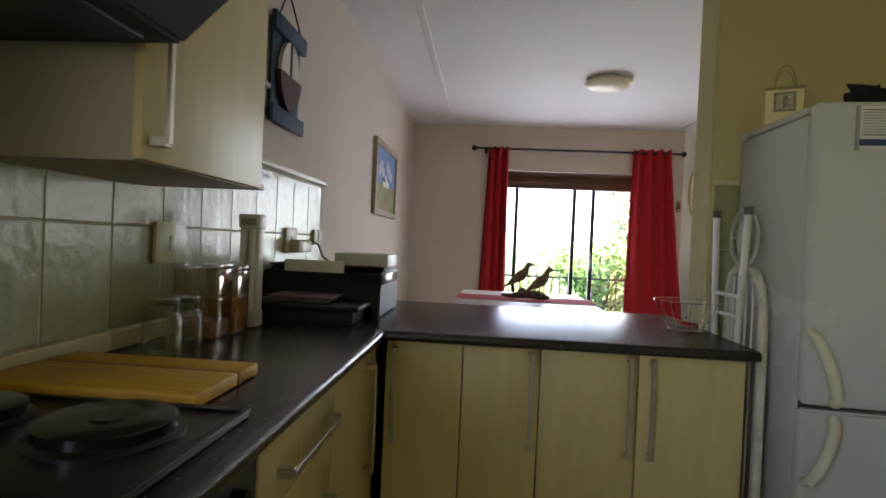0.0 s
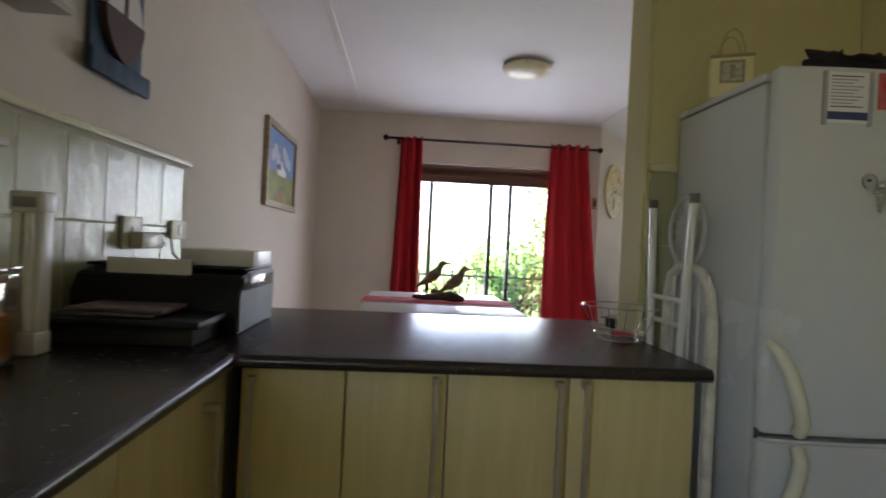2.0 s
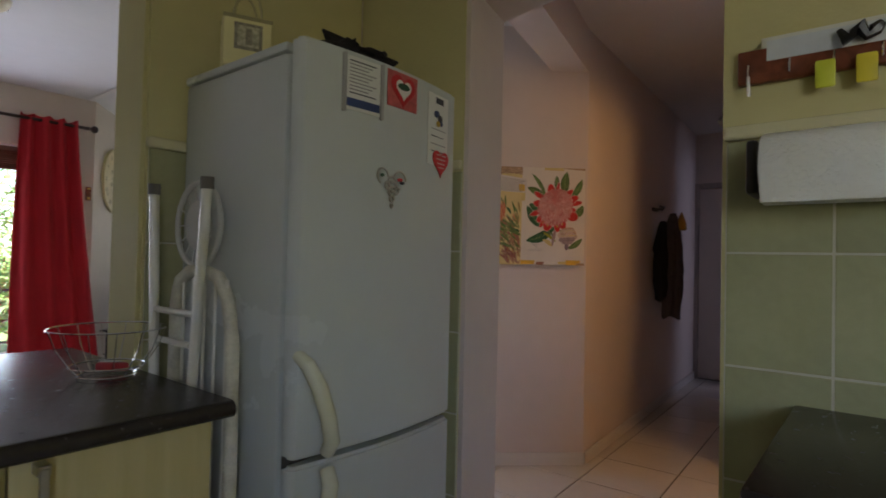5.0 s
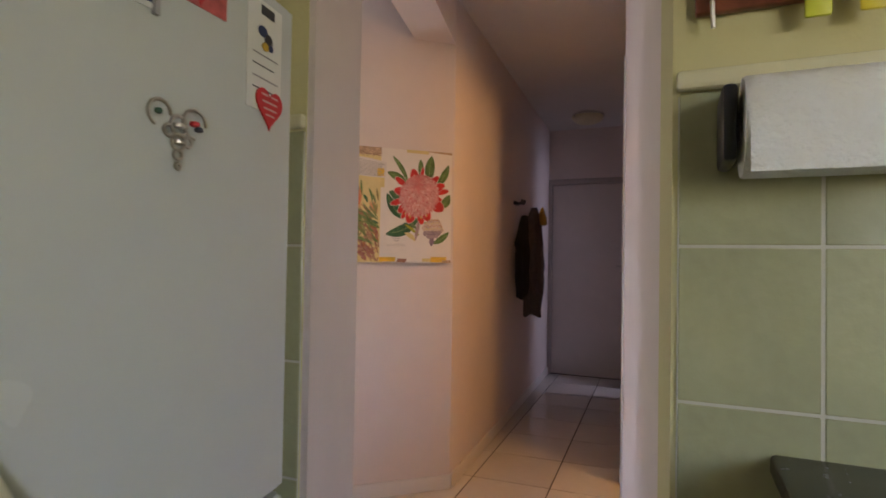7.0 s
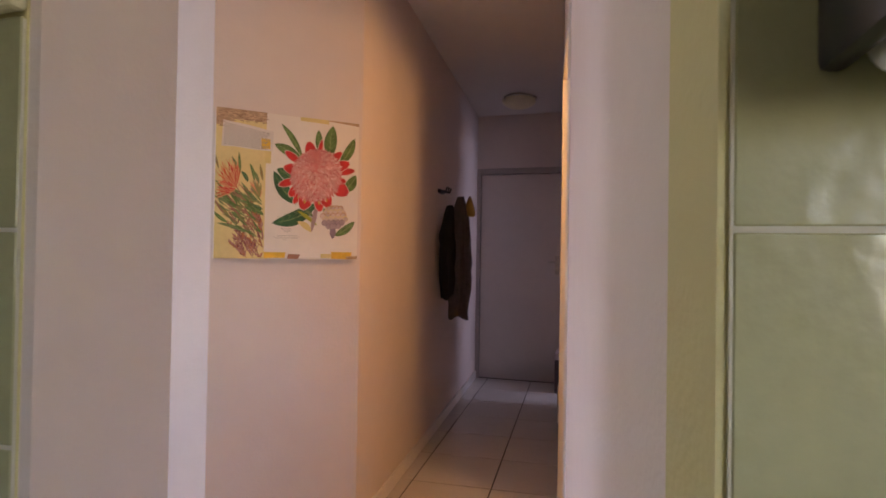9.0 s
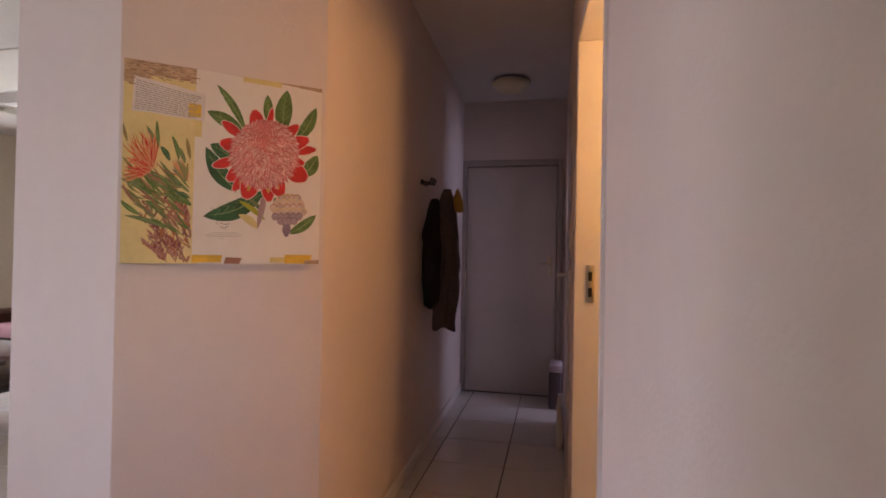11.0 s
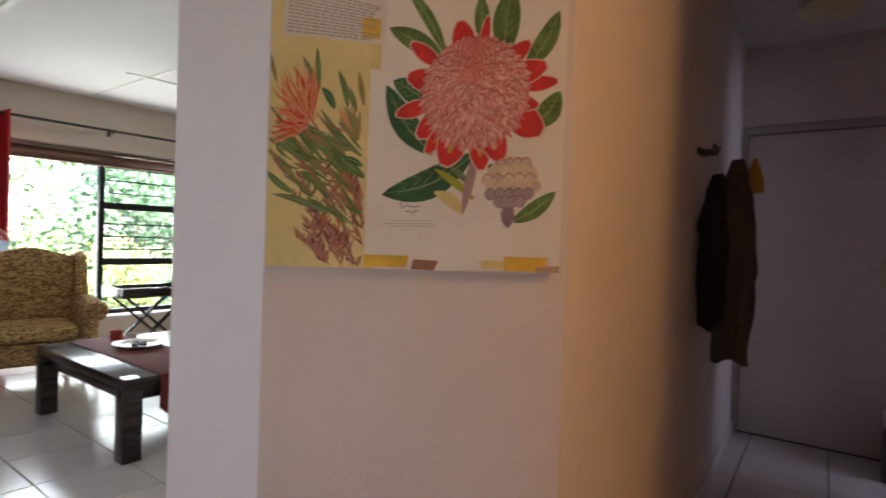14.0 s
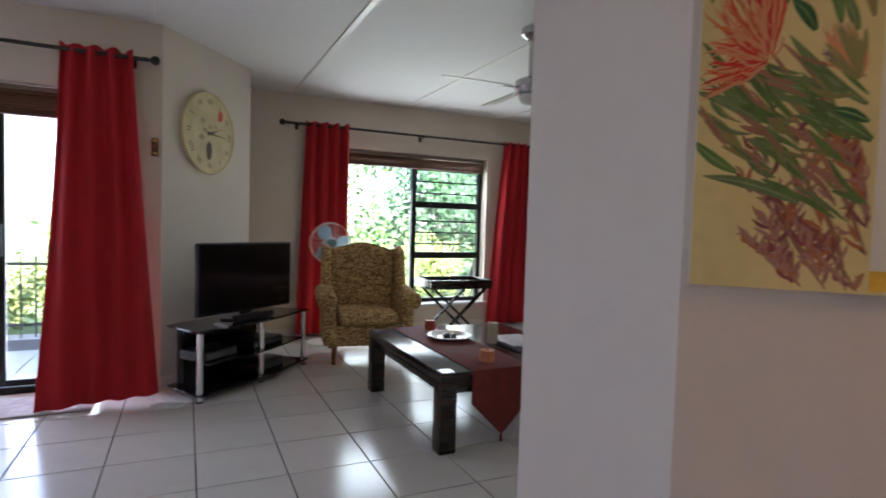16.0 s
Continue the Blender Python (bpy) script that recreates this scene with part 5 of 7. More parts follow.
    for k in range(60):
        x1, y1 = 315 + random.uniform(-32, 36), 345 + random.uniform(-8, 60)
        bud[k % 3].append(leaf_pts(340, 432, x1, y1, 3.2, random.uniform(-5, 5), 6))
    for polys, m in zip(bud, (mauve, salmon, olive)):
        many("filament", polys, m)
    # large flower
    for x0, y0, x1, y1, w, m, bd in ((575, 235, 466, 62, 15, green, 8), (565, 245, 426, 162, 25, green, 4), (668, 215, 664, 110, 19, green, 0), (722, 250, 740, 96, 33, green, -5), (775, 285, 850, 166, 24, green, 8), (790, 420, 854, 344, 27, green, 8), (530, 355, 438, 290, 27, dgreen, 6), (545, 470, 420, 300, 33, dgreen, -16), (640, 482, 408, 566, 36, dgreen, -22), (650, 580, 548, 506, 10, M("lime_leaf", (0.36, 0.36, 0.03), 0.8), 4), (640, 550, 585, 500, 8, sage, 4), (625, 612, 548, 560, 15, pgold, 6), (690, 500, 735, 612, 17, dgreen, 6), (748, 632, 846, 566, 19, green, 6)):
        leaf(x0, y0, x1, y1, w, m, bd)
        if w > 12 and m in (green, dgreen):
            leaf(x0, y0, x0 + (x1 - x0) * 0.95, y0 + (y1 - y0) * 0.95, 1.6, rib, bd)
            many("leaf_vein", [leaf_pts(x0 + (x1 - x0) * f, y0 + (y1 - y0) * f, x0 + (x1 - x0) * (f + 0.16) + sg * (y1 - y0) / math.hypot(x1 - x0, y1 - y0) * w * 0.6, y0 + (y1 - y0) * (f + 0.16) - sg * (x1 - x0) / math.hypot(x1 - x0, y1 - y0) * w * 0.6, 0.8, 0, 4) for f in (0.25, 0.4, 0.55, 0.7) for sg in (-1, 1)], rib)
    leaf(655, 470, 622, 616, 12, M("stem_mauve", (0.42, 0.28, 0.27), 0.8, var=0.3), 0)
    for x, y, w, m in ((612, 170, 27, red), (681, 166, 11, red), (490, 208, 17, red), (482, 285, 25, red), (452, 372, 18, red), (508, 425, 26, red), (530, 465, 18, red), (575, 495, 34, red), (668, 508, 24, red), (715, 490, 28, red), (808, 430, 32, red), (798, 372, 18, red), (842, 322, 16, red), (816, 285, 24, red), (778, 232, 20, red)):
        dx, dy = 648 - x, 330 - y
        L = math.hypot(dx, dy)
        tipx, tipy = x - dx / L * 4, y - dy / L * 4
        leaf(tipx - dx / L * 4, tipy - dy / L * 4, x + dx / L * 100, y + dy / L * 100, w * 1.05 + 2.5, halo, 0)
        leaf(tipx, tipy, x + dx / L * 95, y + dy / L * 95, w * 1.05, m, 0)
        if y > 460 and w > 16:
            leaf(x + dx / L * 26, y + dy / L * 26, x + dx / L * 66, y + dy / L * 66, w * 0.25, M("bract_yellow", (0.60, 0.36, 0.06), 0.8), 0)
    paint("flower_head", [q(648 + 132 * math.cos(2 * math.pi * k / 40) * (1 + 0.02 * math.sin(7 * k)), 334 + 130 * math.sin(2 * math.pi * k / 40)) for k in range(40)][::-1], pink)
    strokes = [[], [], [], []]
    for k in range(430):
        r = 134 * math.sqrt((k + 0.5) / 430)
        a = k * 2.39996
        x, y = 648 + r * math.cos(a), 322 + r * 0.99 * math.sin(a) + 12 * (r / 134) ** 2
        ln = 15 + 9 * r / 134
        ux, uy = math.cos(a) * 0.75, math.sin(a) * 0.55 + 0.5
        bd = random.uniform(-5, 5)
        strokes[0].append(leaf_pts(x - ux * ln * 0.6, y - uy * ln * 0.6, x + ux * ln * 0.6, y + uy * ln * 0.6, random.uniform(3.4, 5.0), bd, 6))
        strokes[1 + k % 2].append(leaf_pts(x - ux * ln * 0.35, y - uy * ln * 0.35, x + ux * ln * 0.62, y + uy * ln * 0.62, random.uniform(1.8, 2.7), bd, 6))
    many("petal_edge", strokes[0], pale)
    many("petal_core", strokes[1], rose)
    many("petal_core", strokes[2], M("petal_mid_pink", (0.60, 0.20, 0.18), 0.8, var=0.3, scale=30))
    # bud beside the stem, in rows of scales
    paint("cone", [q(742 + 64 * math.cos(2 * math.pi * k / 24), 540 + 57 * math.sin(2 * math.pi * k / 24)) for k in range(24)][::-1], M("cone_cream", (0.66, 0.50, 0.38), 0.8, var=0.25, scale=30))
    leaf(735, 590, 733, 648, 16, mauve, 0)
    for row in range(6):
        cy = 500 + row * 17
        half = math.sqrt(max(0.05, 1 - ((cy - 540) / 60) ** 2)) * 58
        for k in range(5):
            cx = 742 - half + 2 * half * (k + 0.5 * (row % 2)) / 4.5
            if abs(cx - 742) < half:
                leaf(cx, cy + 16, cx, cy - 14, 14, mauve if row > 3 else (M('cone_rust', (0.46, 0.22, 0.10), 0.8), pgold)[row % 2], 0)
                leaf(cx, cy + 15, cx, cy - 10, 12.5, M("cone_scale_%d" % (row > 3), (0.60, 0.47, 0.40) if row < 4 else (0.40, 0.30, 0.32), 0.8, var=0.3, scale=40), 0)
    many("signature", [[q(x0, y0), q(x1, y1), q(x1, y1 + 2.2), q(x0, y0 + 2.2)] for x0, y0, x1, y1 in ((460, 588, 470, 582), (460, 590, 468, 598), (470, 596, 480, 590), (480, 590, 492, 597), (492, 596, 514, 594), (472, 604, 472, 613), (474, 606, 488, 606), (488, 612, 506, 603), (496, 605, 500, 620), (506, 603, 510, 610))], M("signature_ink", (0.16, 0.14, 0.13), 0.8))
    many("caption_line", [[q(x0, y), q(x1, y + 2), q(x1, y + 3.4), q(x0, y + 1.4)] for x0, x1, y in ((440, 545, 628), (415, 560, 635), (425, 548, 641), (468, 490, 648))], text)


canvas()


def coat():
    t = thing("coats", "dark coats hanging from wall hooks in the passage", "coat", (5.0, 2.44, 0.8))
    wall_y = lambda x: 2.425 + (x - 3.585) * (2.61 - 2.425) / (6.79 - 3.585)
    x0 = 5.10

    def garment(cx, cy, half, deep, z0, z1, mat, seed, name):
        random.seed(seed)
        bm = bmesh.new()
        rings = []
        nz, ns = 18, 26
        for j in range(nz + 1):
            f = j / nz
            z = z1 + (z0 - z1) * f
            sh = 0.30 + 0.70 * min(1, f * 3.0) ** 0.7 - 0.22 * max(0, f - 0.7) / 0.3
            ring = []
            for k in range(ns):
                a = 2 * math.pi * k / ns
                w = 1 + 0.12 * math.sin(5 * a + seed) * min(1, f * 2) + 0.06 * math.sin(9 * a + 3 * f)
                ring.append(bm.verts.new((cx + half * sh * w * math.cos(a), cy + deep * sh * w * math.sin(a), z + 0.02 * math.sin(3 * a + seed) * f)))
            rings.append(ring)
        for a, c in zip(rings, rings[1:]):
            for k in range(ns):
                bm.faces.new((a[k], a[(k + 1) % ns], c[(k + 1) % ns], c[k]))
        bm.faces.new(rings[0]), bm.faces.new(rings[-1][::-1])
        for v in bm.verts:
            v.co += 0.014 * noise.noise_vector(v.co * 9 + Vector((seed, 0, 0))) + 0.006 * noise.noise_vector(v.co * 28)
        bmesh.ops.recalc_face_normals(bm, faces=bm.faces[:])
        part(name, bm, mat, t)

    y0 = wall_y(x0)
    garment(x0 - 0.02, y0 - 0.085, 0.080, 0.070, 0.93, 1.56, M("black_wool", (0.010, 0.009, 0.011), 0.95, var=0.3, scale=40, bump=0.4, bscale=200), 2, "coat")
    garment(x0 + 0.03, y0 - 0.145, 0.100, 0.078, 0.79, 1.62, M("dark_grey_cloth", (0.075, 0.062, 0.066), 0.9, var=0.3, scale=40, bump=0.4, bscale=200), 4, "jacket")
    part("hook_rail", bx(x0 - 0.06, x0 + 0.07, y0 - 0.018, y0 + 0.010, 1.650, 1.678, 0.003), DARK_WOOD, t)
    for dx in (-0.05, 0.0, 0.05):
        part("hook", tube([(x0 + dx, y0 - 0.016, 1.665), (x0 + dx, y0 - 0.06, 1.66), (x0 + dx, y0 - 0.07, 1.69)], 0.007, 8), BLACK, t)
    bm = lathe([(0, 1.64), (0.012, 1.62), (0.035, 1.55), (0.04, 1.50), (0.03, 1.49), (0, 1.49)], (x0 + 0.06, y0 - 0.205, 0), 14)
    part("cap", bm, M("ochre_cloth", (0.42, 0.24, 0.04), 0.9), t, "ochre yellow cap")


coat()


def dome_lamp(x, y, label, on=0.0, r=0.15):
    t = thing("ceiling_lamp", label, "ceiling lamp", (x, y, TOP - 0.10))
    part("base", lathe([(0, 0), (r * 0.75, 0), (r * 0.78, -0.02), (0, -0.02)], (x, y, TOP - 0.001), 32), WHITE_PL, t)
    gl = M("alabaster_glass_%d" % int(on * 10), (0.80, 0.74, 0.52), 0.3, var=0.12, scale=9, emit=on)
    prof = [(r * math.cos(a), -0.028 - 0.075 * math.sin(a)) for a in [math.pi / 2 * k / 10 for k in range(11)]] + [(0.0, -0.095)] + [((r - 0.006) * math.cos(a), -0.024 - 0.068 * math.sin(a)) for a in [math.pi / 2 * k / 10 for k in range(10, -1, -1)]]
    part("shade", lathe(prof[:11], (x, y, TOP), 40), gl, t, "marbled glass bowl")
    for k in range(3):
        a = 2 * math.pi * k / 3 + 0.3
        part("clip", tube([(x + (r - 0.01) * math.cos(a), y + (r - 0.01) * math.sin(a), TOP - 0.012), (x + (r + 0.012) * math.cos(a), y + (r + 0.012) * math.sin(a), TOP - 0.026), (x + (r + 0.002) * math.cos(a), y + (r + 0.002) * math.sin(a), TOP - 0.048)], 0.005, 6), STEEL, t)


dome_lamp(1.14, 4.91, "marbled glass bowl ceiling lamp in the dining area", 0.0, 0.19)
dome_lamp(6.20, 2.12, "pale glass bowl ceiling lamp in the passage", 0.0, 0.15)
t = thing("light_switch", "white wall switch in the passage", "switch", (4.55, 1.62, 1.23))
part("plate", prism([(4.50, 1.6135), (4.59, 1.6165), (4.59, 1.628), (4.50, 1.625)], 1.22, 1.345, b=0.002), WHITE_PL, t)
part("rocker", prism([(4.53, 1.6255), (4.56, 1.6265), (4.56, 1.631), (4.53, 1.630)], 1.26, 1.30), WHITE_PL, t)
solo("bin", bx(6.40, 6.62, 1.70, 1.80, 0.001, 0.30, 0.012), M("dark_bin", (0.08, 0.06, 0.07), 0.5), "dark narrow bin at the end of the passage", "bin", (6.5, 1.75, 0))
solo("storage_box", bx(6.38, 6.64, 1.695, 1.80, 0.302, 0.36, 0.010), M("mauve_plastic", (0.50, 0.42, 0.46), 0.5), "pale plastic box on the bin", "box", (6.5, 1.75, 0.302))
solo("wall_heater", bx(5.42, 5.74, 1.665, 1.705, 0.02, 0.30, 0.010), WHITE_PL, "low white panel heater on the passage wall", "heater", (5.75, 1.69, 0.02))


# bathroom
t = thing("tile_rail", "white glazed tile rail on the bathroom wall", "tile trim", (4.055, 0.9, 1.44), kind="structure")
part("rail", bx(4.040, 4.060, 0.2, 1.478, 1.440, 1.475, 0.006), WHITE_PL, t)
part("end_piece", bx(4.028, 4.060, 1.44, 1.482, 1.455, 1.495, 0.006), WHITE_PL, t)
solo("blue_towel", bx(4.000, 4.035, 1.12, 1.335, 0.66, 1.10, 0.012), M("blue_towel_cloth", (0.03, 0.07, 0.32), 0.95, var=0.2, bump=0.6, bscale=200), "blue towel hanging on the bathroom wall", "towel", (4.02, 1.23, 0.66))
t = thing("towel_knob", "white towel knob on the bathroom wall", "towel hook", (4.03, 1.33, 1.12))
part("knob", lathe([(0, 0), (0.012, 0), (0.012, 0.03), (0.024, 0.035), (0.024, 0.05), (0, 0.055)], (0, 0, 0), 18, m=Matrix.Translation((4.05, 1.325, 1.13)) @ pose(0, 0, 0, 0, -90, 0)), WHITE_PL, t)


# ---------------------------------------------------------------- dining and living
def dining_table():
    t = thing("dining_table", "white-topped dining table with dark legs", "table", (0.53, 5.0, 0))
    top = M("white_tabletop", (0.70, 0.68, 0.64), 0.3, var=0.05)
    part("tabletop", bx(-0.02, 1.10, 4.28, 5.72, 0.722, 0.750, 0.005), top, t)
    for x in (0.04, 1.04):
        for y in (4.36, 5.64):
            part("leg", bx(x - 0.035, x + 0.035, y - 0.035, y + 0.035, 0, 0.721, 0.004), DARK_WOOD, t)
    part("apron", frame_flat(0.04, 1.04, 4.36, 5.64, 0.02, 0.64, 0.721), DARK_WOOD, t)


dining_table()
u = thing("table_runner", "red patterned table runner with pale borders across the dining table", "table runner", (0.53, 5.0, 0.7515))
part("cloth", bx(-0.04, 1.12, 4.78, 5.20, 0.7515, 0.756, 0.001), M("red_runner", (0.42, 0.03, 0.035), 0.9, var=0.45, scale=24, bump=0.3, bscale=180), u)
for y in (4.755, 5.2015):
    part("border", bx(-0.045, 1.125, y, y + 0.024, 0.7515, 0.756, 0.001), M("runner_border", (0.66, 0.52, 0.46), 0.9, var=0.3, scale=40), u, "pale woven border")


def bird(cx, cy, z, s, turn, label):
    """A carved bird, side on, with long bill."""
    bm = bmesh.new()
    m = pose(cx, cy, z, 0, 0, turn)
    spine = [(-0.155, 0.0, -0.022, 0.004), (-0.115, 0, 0.008, 0.014), (-0.075, 0, 0.040, 0.026), (-0.035, 0, 0.068, 0.042), (0.005, 0, 0.096, 0.050), (0.035, 0, 0.128, 0.042), (0.052, 0, 0.160, 0.028), (0.062, 0, 0.186, 0.025), (0.076, 0, 0.204, 0.027), (0.096, 0, 0.208, 0.021), (0.112, 0, 0.205, 0.009), (0.140, 0, 0.203, 0.006), (0.182, 0, 0.200, 0.002)]
    tube([m @ Vector((a * s, b * s, c * s)) for a, b, c, r in spine], [r * s for *_, r in spine], 12, bm)
    for y in (-0.012, 0.012):
        tube([m @ Vector((-0.01 * s, y * s, 0.07 * s)), m @ Vector((0.0, y * s, -0.01))], 0.005 * s, 6, bm)
    return solo("bird_figure", bm, wood("carved_bird", (0.10, 0.065, 0.045), (0.30, 0.22, 0.13), 0.6, (40, 40, 40), 0.3), label, "bird figure", (cx, cy, z), "carved birds")


bird(0.66, 4.92, 0.83, 0.92, 0, "carved dark wooden bird on a piece of driftwood")
bird(0.50, 5.08, 0.86, 0.92, 0, "carved dark wooden bird on a piece of driftwood")
bm = tube([(0.34, 5.0, 0.79), (0.42, 5.02, 0.775), (0.50, 4.98, 0.79), (0.58, 4.95, 0.80), (0.66, 4.92, 0.80), (0.74, 4.93, 0.78)], [0.012, 0.022, 0.026, 0.034, 0.036, 0.018], 10)
for v in bm.verts:
    v.co += 0.010 * noise.noise_vector(v.co * 25)
    v.co.z = max(v.co.z, 0.7565)
bmesh.ops.create_icosphere(bm, subdivisions=2, radius=0.04, matrix=Matrix.Translation((0.52, 5.06, 0.81)))
solo("driftwood", bm, wood("drift_wood", (0.05, 0.030, 0.025), (0.13, 0.085, 0.07), 0.8, (30, 30, 30), 0.5), "gnarled dark driftwood piece on the table runner", "driftwood", (0.54, 4.97, 0.757))

# plaque and clock on the slanting wall
cu = Vector((0.685, 0.88, 0)).normalized()
cn = Vector((cu.y, -cu.x, 0))
t = thing("wall_plaque", "small reddish wooden plaque with brass corners", "wall plaque", (2.385, 6.81, 1.69))
part("board", bx(2.362, 2.408, 6.800, 6.817, 1.685, 1.812, 0.004), RED_WOOD, t)
for z in (1.695, 1.785):
    part("brass_corner", bx(2.372, 2.398, 6.796, 6.7995, z, z + 0.018, 0.001), M("brass", (0.62, 0.42, 0.12), 0.3, 1.0), t)


def clock():
    c = Vector((2.43, 6.82, 1.935)) + cu * 0.505
    m = Matrix.Translation(c + cn * 0.002) @ Matrix(((cu.x, cn.x * 0, cn.x), (cu.y, 0, cn.y), (0, 1, 0))).to_4x4()
    t = thing("wall_clock", "round cream wall clock with worn face and dark hands", "clock", tuple(c - Vector((0, 0, 0.3))))
    R = 0.325
    bm = lathe([(0, 0), (R, 0), (R + 0.004, 0.012), (R, 0.026), (R - 0.012, 0.028), (R - 0.014, 0.022), (0, 0.022)], (0, 0, 0), 48, m=m)
    part("face", bm, M("clock_cream", (0.62, 0.52, 0.27), 0.6, var=0.22, scale=7), t)

    def flat(pts, z0, z1, name, mat, label=""):
        bm = bmesh.new()
        lo, hi = [bm.verts.new((x, y, z0)) for x, y in pts], [bm.verts.new((x, y, z1)) for x, y in pts]
        bm.faces.new(lo[::-1]), bm.faces.new(hi)
        for i in range(len(pts)):
            bm.faces.new((lo[i], lo[(i + 1) % len(pts)], hi[(i + 1) % len(pts)], hi[i]))
        bmesh.ops.recalc_face_normals(bm, faces=bm.faces[:])
        bm.transform(m)
        part(name, bm, mat, t, label)

    dark = M("clock_ink", (0.10, 0.075, 0.045), 0.7)
    for k in range(12):
        a = math.pi / 2 - 2 * math.pi * k / 12
        n = (3, 1, 2, 3, 2, 1, 2, 3, 4, 2, 1, 2)[k]
        for j in range(n):
            o = (j - (n - 1) / 2) * 0.022
            ca, sa = math.cos(a), math.sin(a)
            def P(r, s):
                return (r * ca - (s + o) * sa, r * sa + (s + o) * ca)
            flat([P(0.235, -0.005), P(0.275, -0.005), P(0.275, 0.005), P(0.235, 0.005)], 0.0222, 0.0232, "numeral", M("clock_numeral", (0.24, 0.20, 0.11), 0.7))
    def hand(a, L, w):
        ca, sa = math.cos(a), math.sin(a)
        flat([(-0.04 * ca - w * -sa, -0.04 * sa - w * ca), (L * ca, L * sa), (-0.04 * ca + w * -sa, -0.04 * sa + w * ca)], 0.026, 0.028, "clock_hand", dark, "dark hand")
    hand(radians(-4), 0.21, 0.010)
    hand(radians(20), 0.15, 0.012)
    flat([(0.035 * math.cos(q) - 0.01, 0.075 * math.sin(q) - 0.14) for q in [2 * math.pi * k / 16 for k in range(16)]], 0.0222, 0.0236, "motif", dark, "dark leaf motif")
    flat([(0.10, 0.12), (0.16, 0.12), (0.165, 0.185), (0.13, 0.21), (0.105, 0.18)], 0.0222, 0.0236, "motif", M("clock_red", (0.60, 0.10, 0.05), 0.7), "small red motif")
    for cx, cy, r in ((-0.06, 0.02, 0.03), (-0.10, -0.04, 0.035), (0.0, 0.05, 0.025), (-0.09, 0.09, 0.03), (0.07, 0.06, 0.02)):
        for j in range(3):
            flat([((cx + (r - 0.008 * j) * math.cos(q)), (cy + (r - 0.008 * j) * math.sin(q) * 0.7)) for q in [2 * math.pi * k / 12 for k in range(12)]], 0.0221 + 0.0002 * j, 0.0224 + 0.0002 * j, "print_ring", M("clock_print_%d" % (j % 2), ((0.30, 0.25, 0.13), (0.58, 0.49, 0.26))[j % 2], 0.7), "")


clock()


def tv_stand():
    L, dp = 1.24, 0.42
    t = thing("tv_stand", "black glass television stand with chrome legs", "tv stand", (3.14, 6.735, 0), rz=44.0)
    gls = M("black_glass", (0.006, 0.006, 0.008), 0.08, var=0.1)

    def shelf(z, th, l=L, d=dp, front=0.10):
        pts = [(-l / 2, 0.02), (-l / 2 + 0.25, -0.0)] + [(-l / 2 + 0.25 + (l - 0.5) * k / 8, -front * math.sin(math.pi * k / 8) * 0.3) for k in range(1, 8)] + [(l / 2 - 0.25, 0), (l / 2, 0.02), (l / 2 - 0.10, d), (-l / 2 + 0.10, d)]
        return prism(pts, z, z + th)
    part("top_shelf", shelf(0.475, 0.012), gls, t, local=True)
    part("middle_shelf", shelf(0.245, 0.010, 1.08), gls, t, local=True)
    part("bottom_shelf", shelf(0.045, 0.012), gls, t, local=True)
    part("back_panel", bx(-0.40, 0.40, 0.395, 0.405, 0.058, 0.474), gls, t, "black glass back panel", local=True)
    for x, y in ((-0.585, 0.05), (0.585, 0.05), (0.0, 0.02), (-0.44, 0.38), (0.44, 0.38)):
        lg = part("leg", tube([(x, y, 0.012), (x, y, 0.474)], 0.022, 16), CHROME if y < 0.1 else BLACK, t, local=True)
        part("foot", lathe([(0, 0), (0.024, 0), (0.024, 0.012), (0, 0.012)], (x, y, 0), 14), BLACK_MATT, lg, local=True)
    return t


tv_stand()
t = thing("television", "large black flat television on the glass stand", "television", (3.03, 6.90, 0.488), rz=38.0)
part("panel", bx(-0.47, 0.47, -0.015, 0.025, 0.05, 0.585, 0.008), BLACK, t, local=True)
part("screen", bx(-0.455, 0.455, -0.0185, -0.0152, 0.07, 0.57), M("screen_black", (0.004, 0.004, 0.005), 0.12), t, "dark switched-off screen", local=True)
part("neck", bx(-0.05, 0.05, 0.0, 0.03, 0.008, 0.06, 0.004), BLACK, t, local=True)
part("foot", prism([(0.22 * math.cos(a), 0.12 * math.sin(a) + 0.02) for a in [2 * math.pi * k / 24 for k in range(24)]], 0.0, 0.012), BLACK, t, local=True)
for i, (x, z, w, h) in enumerate(((-0.35, 0.256, 0.30, 0.06), (0.16, 0.256, 0.36, 0.05), (0.18, 0.058, 0.34, 0.07))):
    u = thing("set_top_box", "dark electronic box on the television stand shelf", "media box", (3.14, 6.735, 0), rz=44.0, group="media boxes")
    part("case", bx(x - w / 2, x + w / 2, 0.08, 0.32, z, z + h, 0.004), BLACK, u, local=True)
    part("front_panel", bx(x - w / 2 + 0.01, x + w / 2 - 0.01, 0.076, 0.0795, z + 0.01, z + h - 0.012), M("grey_gloss", (0.10, 0.11, 0.12), 0.15), u, local=True)
solo("floor_cable", tube([(2.45, 6.55, 0.004), (2.52, 6.42, 0.004), (2.62, 6.36, 0.004), (2.66, 6.42, 0.004), (2.64, 6.52, 0.004)], 0.004, 6), M("white_cable", (0.55, 0.50, 0.46), 0.5), "thin pale cable lying on the floor tiles", "cable", (2.55, 6.45, 0))
u = thing("remote", "small white remote on the television stand", "remote", (2.82, 6.50, 0.488), rz=20)
